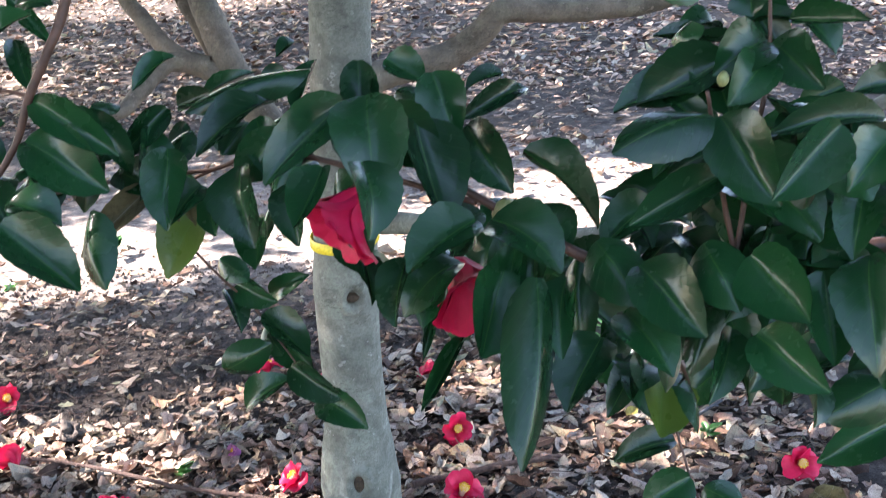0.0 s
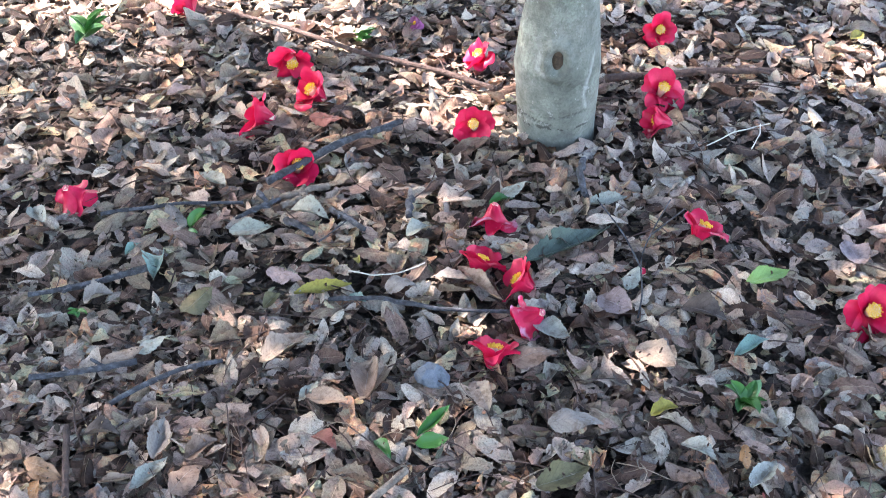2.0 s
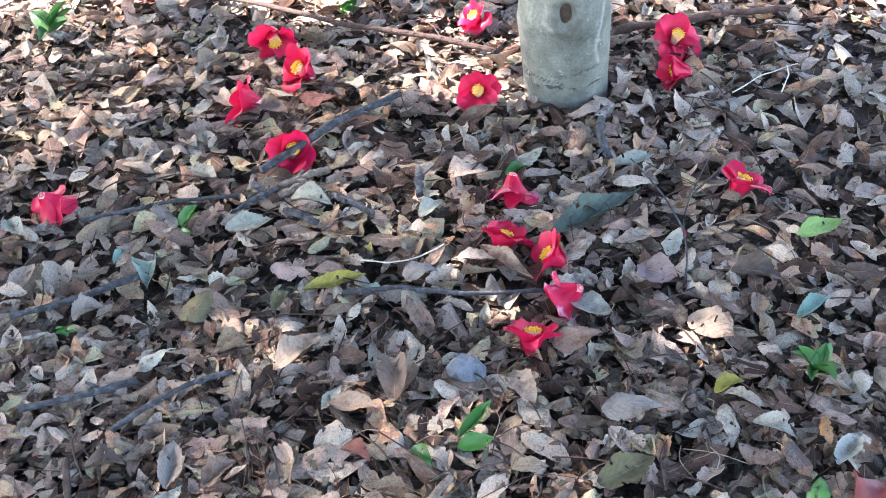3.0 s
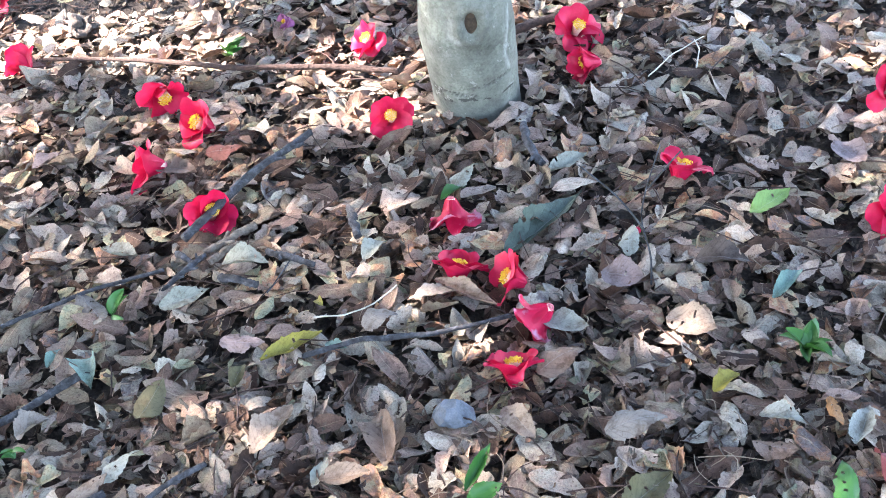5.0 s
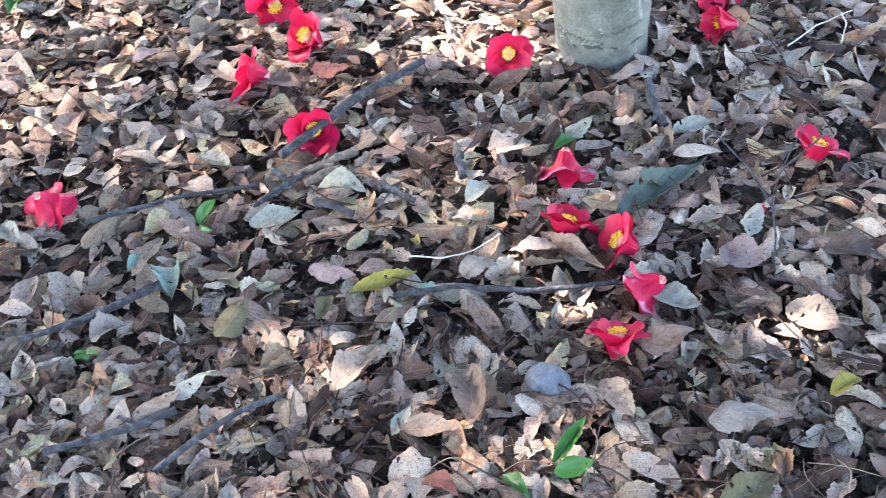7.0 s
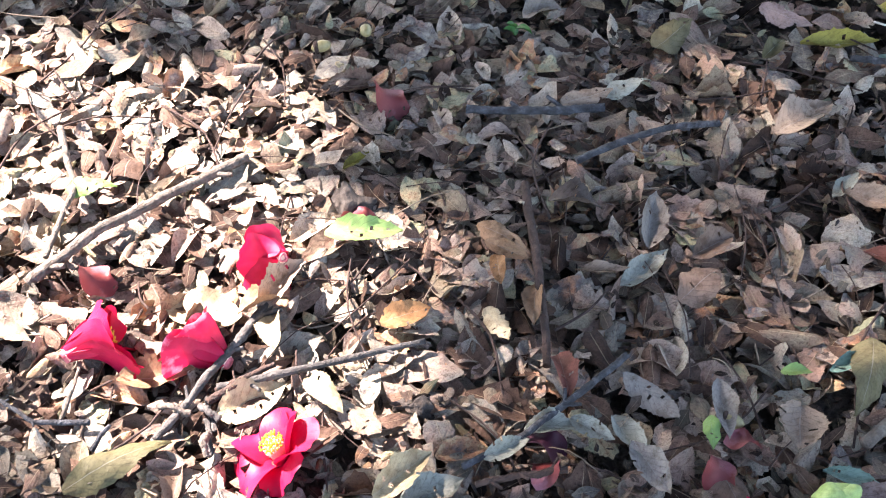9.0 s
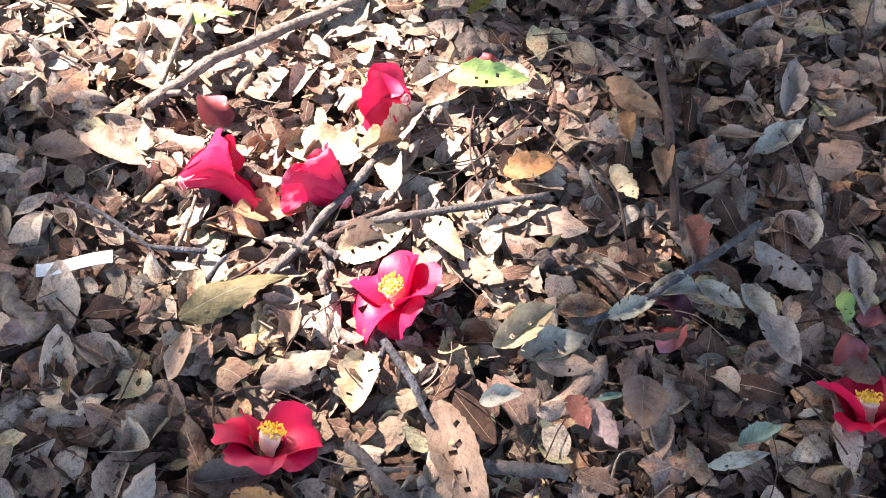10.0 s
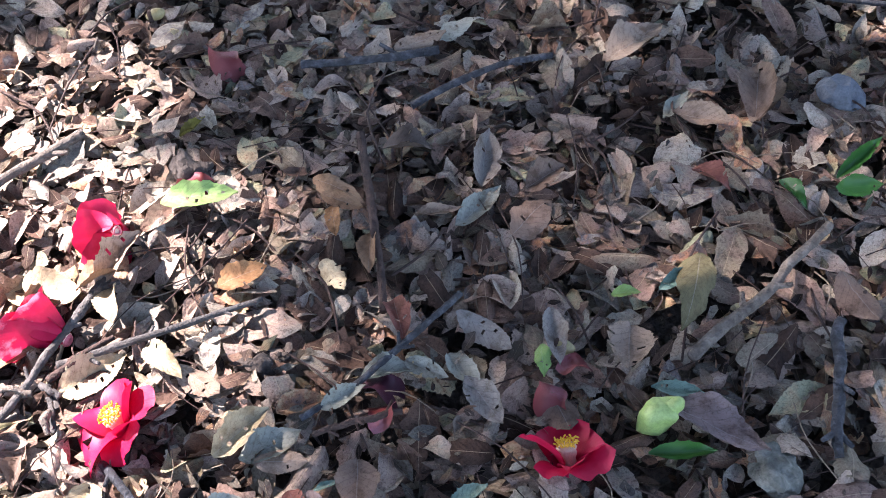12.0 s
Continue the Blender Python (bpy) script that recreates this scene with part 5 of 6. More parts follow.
# angle of the petals at the base and outside, number of petals, roll of the tips, size
SHAPES = {"wide": (16, 88, 5, 18, 1.06), "open": (14, 74, 5, 16, 1.02), "cup": (12, 56, 6, 20, 1.06), "shut": (9, 34, 6, 10, 1.12), "bell": (14, 62, 5, 40, 1.08)}
FLOWERS = []


def put_flower(x, y, tilt, bearing, shape, spin=0.0, mat=MAT_RED, size=1.0, label="fresh red camellia flower with yellow stamens lying on dry leaves", seed=1, sink=0.0, lop=None):
    t, b = radians(tilt), radians(bearing)
    axis = Vector((math.sin(t) * math.cos(b), math.sin(t) * math.sin(b), math.cos(t)))
    turn = turn_to(axis, spin)
    turn0, turn1, petals, recurve, k = SHAPES[shape]
    way, amount = lop or (-90, 24)
    side = turn.inverted().to_3x3() @ Vector((math.cos(radians(way)), math.sin(radians(way)), -0.3))
    ob, pts = flower("camellia_flower", turn0, turn1, petals, recurve, mat, seed, Matrix(), True, k * size, (math.atan2(side.y, side.x), amount))
    world_pts = pts @ np.array(turn)[:3, :3].T
    low = np.percentile(world_pts[:, 2], 5)
    mid = (world_pts.max(0) + world_pts.min(0)) / 2
    ob.matrix_basis = Matrix.Translation((x - mid[0], y - mid[1], 0.025 - sink - low)) @ turn
    FLOWERS.append(ob)
    return tagged(ob, label, "flower", "fallen camellia flowers")


FACE_DOWN = "red camellia flower lying face down on dry leaves"
ON_SIDE = "red camellia flower lying on its side on dry leaves"
SUNLIT = "red camellia flower in a patch of sun on dry leaves"
# place, tilt and bearing of the open end, shape, spin, size
for seed, row in enumerate([
    (-0.170, -0.015, 44, -87, "open", 0.3, 0.98), (0.160, 0.163, 33, -60, "wide", 1.2, 1.06), (-0.201, 0.260, 30, -160, "bell", 0.0, 1.0), (-0.493, 0.058, 44, -150, "bell", 0.5, 1.2),
    (-0.446, -0.202, 36, -60, "cup", 0.2, 1.02), (-0.096, -0.415, 34, 60, "cup", 0.6, 1.0), (-0.038, -0.456, 58, 175, "bell", 0.9, 1.0), (-0.050, -0.620, 34, 80, "cup", 0.8, 1.0),
    (0.234, -0.274, 30, 40, "bell", 0.4, 1.0), (0.462, -0.450, 46, -84, "open", 0.7, 1.10), (0.555, -0.182, 66, -66, "bell", 1.1, 1.0), (-0.985, 0.718, 48, -84, "open", 0.2, 1.0),
]):
    put_flower(*row[:6], size=row[6], seed=40 + seed)
for seed, row in enumerate([
    (-0.342, 0.840, 14, 60, "wide", 0.8, 0.95), (-0.160, 0.690, 42, -45, "open", 0.3, 1.0), (0.148, 0.432, 60, -78, "open", 0.6, 0.98), (0.286, 0.978, 48, -149, "bell", 0.2, 1.0), (0.851, 0.196, 66, -88, "open", 0.9, 1.0), (1.173, 0.856, 60, 0, "open", 0.4, 1.0),
]):
    put_flower(*row[:6], size=row[6], seed=52 + seed)
for seed, row in enumerate([(0.079, 0.789, 168, 104, "bell", 0.3, 0.95), (-0.787, -0.335, 152, 60, "bell", 0.9, 1.0), (-0.095, -0.301, 160, -100, "bell", 0.7, 1.02), (-0.016, -0.537, 126, 168, "bell", 0.2, 0.98)]):
    put_flower(*row[:6], mat=MAT_RED_BRUISED if seed > 1 else MAT_RED, label=FACE_DOWN, seed=70 + seed, size=row[6], sink=0.004)
for seed, row in enumerate([(0.149, 0.055, 70, -165, "shut", 0.3, 0.95), (-0.556, 0.159, 112, -70, "bell", 0.9, 1.12), (-0.560, -0.048, 72, -173, "bell", 0.1, 1.22), (-0.867, 0.419, 70, 120, "shut", 0.5, 1.0)]):
    put_flower(*row[:6], label=ON_SIDE, seed=80 + seed, size=row[6])
for seed, row in enumerate([(-0.688, -1.339, 38, 92, "wide", 0.35, 0.90), (-0.833, -1.151, 82, 60, "shut", 0.5, 1.18), (-1.143, -0.967, 40, -70, "open", 0.3, 1.0)]):
    put_flower(*row[:6], label=SUNLIT, seed=91 + seed, size=row[6])
put_flower(-0.664, -1.198, 22, -170, "open", 0.3, label=SUNLIT, seed=110)
put_flower(-0.768, -1.127, 80, 172, "shut", 0.2, MAT_RED_BRUISED, 1.08, ON_SIDE, 96)
put_flower(-0.751, -1.020, 124, 160, "bell", 0.4, MAT_RED, 0.86, "red camellia flower lying face down in the sun", 97)
put_flower(-0.310, -1.127, 34, 118, "open", 0.8, MAT_RED, 0.92, "red camellia flower with a yellow centre beside a green pod", 98)
put_flower(-0.358, 0.396, 60, 200, "shut", 0.0, MAT_PURPLE, 0.62, "small wilted purple flower on dry leaves", 99)

# hanging flowers and buds on the shrub
for x, y, z, tilt, bearing, s in ((0.112, -1.325, 1.126, 128, 215, 0.86), (0.160, -1.258, 1.058, 122, -60, 0.95), (-0.268, -1.155, 1.012, 100, -20, 0.9)):
    t, b = radians(tilt), radians(bearing)
    axis = Vector((math.sin(t) * math.cos(b), math.sin(t) * math.sin(b), math.cos(t)))
    rng = np.random.default_rng(int(x * 1000) + 900)
    for i in range(6):
        p, f, uv = petal_arrays(14, 46 + rng.uniform(-10, 10), 0.0255, 0.048, 2 * math.pi * i / 6, rng.uniform(-1, 1), rng, 15, 0.001 * (i % 2))
        shrub_part("petal", mesh_of("petal", p, f, MAT_RED, uv), "" if i else "red petal of a hanging flower", Matrix.Translation((x, y, z)) @ turn_to(axis) @ Matrix.Scale(s, 4))
for x, y, z, s in ((0.068, -1.300, 1.106, 0.0046), (0.190, -1.29, 1.09, 0.008), (0.300, -1.357, 1.183, 0.0032)):
    shrub_part("bud", blob("bud", (s, s, s * 1.3), MAT_CALYX, 0.06, x, 1.0, 2), "round green bud", Matrix.Translation((x, y, z)))

for i in range(5):
    p, f, uv = petal_arrays(18, 60 + 6 * (i % 3), 0.020, 0.030, 2 * math.pi * i / 5, 0.8, RNG)
    shrub_part("withered_petal", mesh_of("withered_petal", p, f, MAT_OLIVE, uv), "" if i else "brown petal of a withered flower", Matrix.Translation((0.505, -0.975, 0.700)) @ turn_to((-0.1, -0.9, 0.45)) @ Matrix.Scale(0.7, 4))

# ---- loose petals ----
PETAL = petal_arrays(30, 70, 0.02, 0.042, 0.0, 1.6, np.random.default_rng(5), 60, 0.0, 0.5)
PETAL_ME = {m.name: mesh_of("petal", PETAL[0] - PETAL[0].mean(0), PETAL[1], m, PETAL[2]) for m in (MAT_RED, MAT_RED_OLD, MAT_PURPLE_OLD)}
for x, y, m, turn, s in ((-0.890, -1.091, MAT_RED_OLD, 40, 0.95), (-0.702, -0.941, MAT_RED_OLD, 80, 0.95), (-0.466, -1.110, MAT_PURPLE_OLD, 80, 1.05), (-0.456, -1.130, MAT_RED_OLD, 190, 0.8), (-0.333, -1.083, MAT_RED_OLD, 0, 0.9),
                         (-0.741, -0.775, MAT_RED_OLD, 30, 1.1), (-0.859, -0.560, MAT_RED_OLD, 200, 0.7), (0.139, -0.390, MAT_RED, 0, 0.35), (0.305, -0.838, MAT_RED_OLD, 0, 1.2), (0.518, -0.552, MAT_RED_OLD, 50, 0.9), (-0.317, -1.048, MAT_RED_OLD, 120, 0.8)):
    ob = new("petal", PETAL_ME[m.name])
    ob.matrix_basis = pose(x, y, 0.043, 172, 10, turn) @ Matrix.Scale(s, 4)
    tagged(ob, "wilted dark red camellia petal on dry leaves" if m is not MAT_RED else "fallen red camellia petal on dry leaves", "petal", "loose petals")

# ---- sticks ----
def stick_mesh(line, girth, mat, r):
    """A knobbly stick with a few broken side stubs."""
    P, F, C = tube_arrays(line, girth, 10, 0.14, r, 5)
    V, T = P.tolist(), F + [c[:3] for c in C]
    for _ in range(int(r.integers(1, 4)) if (line[-1] - line[0]).length > 0.07 else 0):
        i = int(r.integers(1, len(line) - 1))
        d = (line[i + 1] - line[i - 1]).normalized()
        out = (d.cross(Vector((0, 0, 1))) * float(r.choice([-1, 1])) + d * 0.9 + Vector((0, 0, float(r.uniform(0, 0.5))))).normalized()
        g = girth[i]
        q, f, c = tube_arrays([line[i], line[i] + out * (2.2 * g), line[i] + out * float(g * r.uniform(3, 5))], (g * 0.62, g * 0.42), 8, 0.12, r, 3)
        n = len(V)
        V += q.tolist()
        T += [tuple(j + n for j in x) for x in f + [x[:3] for x in c]]
    me = bpy.data.meshes.new("stick")
    me.from_pydata(V, [], T)
    me.polygons.foreach_set("use_smooth", np.ones(len(me.polygons), bool))
    me.update()
    me.materials.append(mat)
    return me


def lay_sticks(*rows):
    """Sticks on the litter: their line, girths at both ends, stuff and words."""
    for pts, rad, mat, label in rows:
        r = np.random.default_rng(int(abs(pts[0][0]) * 1000))
        bent = []
        kink = 0.22 * min(rad)
        for a, b in zip(pts[:-1], pts[1:]):
            for t in (0.0, 0.33, 0.66):
                q = Vector(a).lerp(Vector(b), t) + Vector((0, 0, 0.009))
                bent.append(q + Vector((r.normal(0, kink), r.normal(0, kink), r.normal(0, 0.0005))))
        bent.append(Vector(pts[-1]) + Vector((0, 0, 0.009)))
        girth = [float(g * r.uniform(0.82, 1.08)) for g in np.linspace(rad[0], rad[1], len(bent))]
        ob = new("stick", stick_mesh(bent, girth, mat, r))
        tagged(ob, label, "stick", "sticks on the ground")


lay_sticks(
    ([(-0.484, -0.246, 0.034), (-0.392, -0.134, 0.048), (-0.300, -0.025, 0.042)], (0.0080, 0.0058), MAT_TWIG, "dark grey stick lying across dry leaves"),
    ([(-0.823, 0.418, 0.030), (-0.734, 0.394, 0.028), (-0.642, 0.356, 0.030), (-0.446, 0.251, 0.034), (-0.280, 0.199, 0.032), (-0.151, 0.144, 0.030)], (0.0040, 0.0060), MAT_TWIG_BROWN, "long brown stick lying beside the trunk"),
    ([(0.050, 0.217, 0.030), (0.146, 0.236, 0.036), (0.261, 0.275, 0.036), (0.379, 0.306, 0.028)], (0.0085, 0.0060), MAT_TWIG_BROWN, "brown stick on dry leaves behind a flower"),
    ([(-0.308, -0.526, 0.026), (-0.229, -0.524, 0.036), (-0.148, -0.533, 0.034), (-0.043, -0.513, 0.026)], (0.0040, 0.0030), MAT_TWIG, "thin dark twig lying on dry leaves"),
    ([(-0.942, -1.114, 0.026), (-0.919, -1.057, 0.036), (-0.893, -1.007, 0.034), (-0.836, -0.902, 0.028)], (0.0056, 0.0050), MAT_TWIG_PALE, "pale stick lying in the sun on dry leaves"),
    ([(-0.755, -1.215, 0.026), (-0.745, -1.153, 0.034), (-0.736, -1.103, 0.036), (-0.733, -1.061, 0.030)], (0.0032, 0.0048), MAT_TWIG_GREY, "grey twig lying in the sun on dry leaves"),
    ([(-0.734, -1.155, 0.030), (-0.670, -1.110, 0.035), (-0.592, -1.047, 0.030)], (0.0040, 0.0028), MAT_TWIG_GREY, "thin grey twig lying on dry leaves"),
    ([(-0.659, -1.226, 0.026), (-0.623, -1.249, 0.032), (-0.588, -1.277, 0.028)], (0.0036, 0.0028), MAT_TWIG, "short dark twig beside a red flower"),
)
lay_sticks(
    ([(-0.634, -1.319, 0.028), (-0.594, -1.335, 0.034), (-0.544, -1.353, 0.028)], (0.0050, 0.0056), MAT_TWIG_GREY, "thick grey twig lying on dry leaves"),
    ([(-0.541, -1.289, 0.026), (-0.512, -1.280, 0.030), (-0.485, -1.271, 0.026)], (0.0055, 0.0045), MAT_TWIG_GREY, "short stout grey twig on dry leaves"),
    ([(-0.946, -1.222, 0.028), (-0.902, -1.229, 0.034), (-0.853, -1.239, 0.034), (-0.812, -1.221, 0.030)], (0.0018, 0.0024), MAT_TWIG, "long thin dark twig on dry leaves"),
    ([(-0.520, -1.150, 0.030), (-0.484, -1.111, 0.036), (-0.450, -1.050, 0.040), (-0.428, -1.001, 0.034)], (0.0026, 0.0034), MAT_TWIG, "dark knobbly twig on dry leaves"),
    ([(-0.732, -1.178, 0.020), (-0.721, -1.192, 0.022), (-0.712, -1.209, 0.020)], (0.0030, 0.0026), MAT_TWIG_GREY, "short grey twig beside a red flower"),
    ([(-0.741, -1.159, 0.020), (-0.728, -1.176, 0.022), (-0.719, -1.187, 0.020)], (0.0030, 0.0026), MAT_TWIG_GREY, "short grey twig beside a red flower"),
    ([(-0.573, -0.835, 0.026), (-0.532, -0.925, 0.034), (-0.488, -1.031, 0.026)], (0.0050, 0.0040), MAT_TWIG_BROWN, "slender brown twig lying on dry leaves"),
    ([(-0.228, -1.013, 0.028), (-0.173, -0.929, 0.036), (-0.129, -0.843, 0.030)], (0.0052, 0.0046), MAT_TWIG_PALE, "flaking rotten stick lying on dry leaves"),
)
lay_sticks(
    ([(-0.113, -0.943, 0.026), (-0.112, -1.009, 0.034), (-0.104, -1.074, 0.026)], (0.0050, 0.0045), MAT_TWIG, "dark straight twig on dry leaves"),
    ([(-0.941, -1.312, 0.026), (-0.914, -1.327, 0.032), (-0.883, -1.341, 0.028)], (0.0080, 0.0070), MAT_TWIG_PALE, "short broken pale stick on dry leaves"),
    ([(-0.585, -0.485, 0.026), (-0.654, -0.553, 0.034), (-0.743, -0.591, 0.030)], (0.0060, 0.0040), MAT_TWIG, "dark twig lying among dry leaves"),
    ([(-0.726, -0.367, 0.026), (-0.607, -0.329, 0.032), (-0.508, -0.301, 0.026)], (0.0035, 0.0030), MAT_TWIG, "thin dark twig lying among dry leaves"),
    ([(0.031, -0.079, 0.026), (0.028, -0.136, 0.036), (0.043, -0.194, 0.026)], (0.0060, 0.0060), MAT_TWIG, "dark brown stick end beside the trunk"),
    ([(-0.292, -0.464, 0.034), (-0.254, -0.476, 0.038), (-0.214, -0.463, 0.038), (-0.182, -0.430, 0.036)], (0.0012, 0.0010), MAT_STRAW, "thin curved pale twig on dry leaves"),
    ([(0.238, -0.017, 0.036), (0.285, 0.020, 0.046), (0.350, 0.075, 0.038)], (0.0013, 0.0009), MAT_STRAW, "thin pale straw on dry leaves"),
    ([(0.314, -0.019, 0.038), (0.328, 0.019, 0.048), (0.332, 0.066, 0.040)], (0.0013, 0.0009), MAT_STRAW, "thin pale straw on dry leaves"),
)
lay_sticks(
    ([(0.570, 0.353, 0.026), (0.663, 0.426, 0.034), (0.757, 0.517, 0.028)], (0.0050, 0.0040), MAT_TWIG, "dark twig lying on dry leaves"),
    ([(-1.262, 0.988, 0.020), (-1.171, 0.897, 0.026), (-1.078, 0.826, 0.020)], (0.0035, 0.0025), MAT_TWIG_PALE, "pale twig lying on bare soil"),
    ([(-1.027, -0.935, 0.028), (-0.964, -1.005, 0.036), (-0.943, -1.086, 0.030)], (0.0035, 0.0030), MAT_TWIG_PALE, "thin pale twig in the sun"),
    ([(-0.534, -0.702, 0.026), (-0.582, -0.736, 0.034), (-0.661, -0.758, 0.028)], (0.0050, 0.0045), MAT_TWIG, "dark twig lying among dry leaves"),
    ([(-0.537, -0.787, 0.026), (-0.473, -0.721, 0.034), (-0.416, -0.683, 0.028)], (0.0042, 0.0036), MAT_TWIG, "dark twig lying among dry leaves"),
    ([(-0.505, -1.163, 0.034), (-0.474, -1.144, 0.038), (-0.442, -1.126, 0.036)], (0.0026, 0.0030), MAT_TWIG_BROWN, "fine dark twig on dry leaves"),
)
lay_sticks(
    ([(-0.738, -1.175, 0.028), (-0.728, -1.179, 0.035), (-0.717, -1.181, 0.030)], (0.0030, 0.0034), MAT_TWIG_GREY, "broken grey twig end beside crossing twigs"),
    ([(-0.721, -1.196, 0.028), (-0.717, -1.206, 0.035), (-0.710, -1.215, 0.030)], (0.0034, 0.0028), MAT_TWIG_PALE, "short pale twig end in the sun"),
    ([(-0.734, -1.157, 0.028), (-0.715, -1.139, 0.035), (-0.700, -1.116, 0.030)], (0.0032, 0.0026), MAT_TWIG_BROWN, "brown twig lying beside a grey twig"),
    ([(-0.735, -1.168, 0.028), (-0.719, -1.150, 0.035), (-0.708, -1.128, 0.030)], (0.0034, 0.0034), MAT_TWIG_BROWN, "brown twig lying beside a grey twig"),
    ([(-0.771, -1.186, 0.028), (-0.756, -1.187, 0.035), (-0.741, -1.184, 0.030)], (0.0024, 0.0030), MAT_TWIG_PALE, "short pale twig end in the sun"),
    ([(-0.836, -1.227, 0.028), (-0.840, -1.199, 0.035), (-0.851, -1.173, 0.030)], (0.0018, 0.0014), MAT_TWIG_PALE, "thin pale stalk beside a red flower"),
    ([(-0.798, -1.243, 0.028), (-0.795, -1.231, 0.035), (-0.796, -1.218, 0.030)], (0.0022, 0.0018), MAT_TWIG, "short dark twig on dry leaves"),
    ([(-0.691, -1.093, 0.028), (-0.681, -1.113, 0.035), (-0.666, -1.130, 0.030)], (0.0010, 0.0008), MAT_TWIG_BROWN, "thin reddish stalk over a twig"),
    ([(-0.733, -1.123, 0.028), (-0.726, -1.139, 0.035), (-0.715, -1.153, 0.030)], (0.0010, 0.0008), MAT_TWIG_BROWN, "thin reddish stalk over a twig"),
)
lay_sticks(
    ([(-0.452, -0.279, 0.028), (-0.413, -0.262, 0.035), (-0.380, -0.236, 0.030)], (0.0052, 0.0060), MAT_TWIG_PALE, "weathered brown stick in a small bundle"),
    ([(-0.441, -0.304, 0.028), (-0.419, -0.291, 0.035), (-0.400, -0.274, 0.030)], (0.0055, 0.0050), MAT_TWIG_PALE, "weathered brown stick in a small bundle"),
    ([(-0.507, -0.353, 0.028), (-0.475, -0.323, 0.035), (-0.450, -0.287, 0.030)], (0.0034, 0.0044), MAT_TWIG, "dark twig beside a bundle of sticks"),
    ([(-0.493, -0.269, 0.028), (-0.482, -0.287, 0.035), (-0.467, -0.302, 0.030)], (0.0046, 0.0040), MAT_TWIG, "short dark twig under a grey stick"),
    ([(-0.425, -0.342, 0.028), (-0.399, -0.361, 0.035), (-0.370, -0.374, 0.030)], (0.0070, 0.0050), MAT_TWIG, "rotten dark stick among dry leaves"),
    ([(-0.361, -0.300, 0.028), (-0.330, -0.329, 0.035), (-0.293, -0.350, 0.030)], (0.0050, 0.0045), MAT_TWIG, "rotten dark stick among dry leaves"),
    ([(-0.238, -0.245, 0.028), (-0.238, -0.274, 0.035), (-0.232, -0.303, 0.030)], (0.0052, 0.0060), MAT_TWIG, "dark knobbly stick end among dry leaves"),
    ([(-0.357, -0.392, 0.028), (-0.334, -0.357, 0.035), (-0.320, -0.317, 0.030)], (0.0012, 0.0010), MAT_TWIG, "fine dark twig over dry leaves"),
)

# a bare seedling stem that stands in the litter
sap = base_of("bare_seedling", pose(0.136, -0.488, 0))
tagged(sap, "thin bare grey seedling standing in dry leaves", "seedling")
for pts in ([(0, 0, 0), (0.005, 0.01, 0.06), (0.0, 0.03, 0.12), (0.03, 0.05, 0.20)], [(0.0, 0.02, 0.10), (-0.03, 0.03, 0.15), (-0.07, 0.05, 0.19)], [(0.01, 0.035, 0.15), (0.05, 0.03, 0.2)]):
    part("stem", tube("stem", pts, (0.0016, 0.0009), MAT_TWIG, 6, 0.05), sap)

# fine twigs strewn everywhere
tp, tf, off = [], [], 0
for i in range(1500):
    x, y, a, ln = RNG.uniform(-1.4, 0.9), (RNG.uniform(-1.6, 1.2) if i % 3 else RNG.uniform(-1.5, -0.6)), RNG.uniform(0, 6.28), RNG.uniform(0.03, 0.14)
    if math.hypot(x - TRUNK_FOOT[0], y - TRUNK_FOOT[1]) < 0.09 + ln / 2:
        continue
    d = Vector((math.cos(a), math.sin(a), 0)) * float(ln / 2)
    z = RNG.uniform(0.016, 0.036)
    bend = Vector((-d.y, d.x, 0)) * float(RNG.uniform(-0.3, 0.3))
    r = RNG.uniform(0.0005, 0.0015)
    p, f, _ = tube_arrays([Vector((x, y, z)) - d, Vector((x, y, z + 0.004)) + bend, Vector((x, y, z)) + d], (r, r * 0.7), 5, 0.1, RNG, 3)
    tp.append(p), tf.append(np.array(f) + off)
    off += len(p)
ob = new("twig_litter", mesh_of("twig_litter", np.concatenate(tp), np.concatenate(tf), MAT_TWIG_BROWN))
tagged(ob, "fine brown twigs and stalks strewn among dry leaves", "twigs", kind="stuff")

tp, tf, off = [], [], 0
for i in range(200):
    x, y, a, ln = RNG.uniform(-1.2, 0.6), (RNG.uniform(-1.5, 0.8) if i % 2 else RNG.uniform(-1.45, -0.7)), RNG.uniform(0, 6.28), RNG.uniform(0.02, 0.08)
    if math.hypot(x - TRUNK_FOOT[0], y - TRUNK_FOOT[1]) < 0.09 + ln / 2:
        continue
    d = Vector((math.cos(a), math.sin(a), 0)) * float(ln / 2)
    z = RNG.uniform(0.024, 0.040)
    bend = Vector((-d.y, d.x, 0)) * float(RNG.uniform(-0.5, 0.5))
    r = RNG.uniform(0.0005, 0.0010)
    p, f, _ = tube_arrays([Vector((x, y, z)) - d, Vector((x, y, z + 0.005)) + bend, Vector((x, y, z)) + d], (r, r * 0.6), 5, 0.1, RNG, 3)
    tp.append(p), tf.append(np.array(f) + off)
    off += len(p)
ob = new("stalk_litter", mesh_of("stalk_litter", np.concatenate(tp), np.concatenate(tf), MAT_STALK))
tagged(ob, "thin pale leaf stalks strewn over the litter", "stalks", kind="stuff")

# ---- coloured leaves on the litter ----


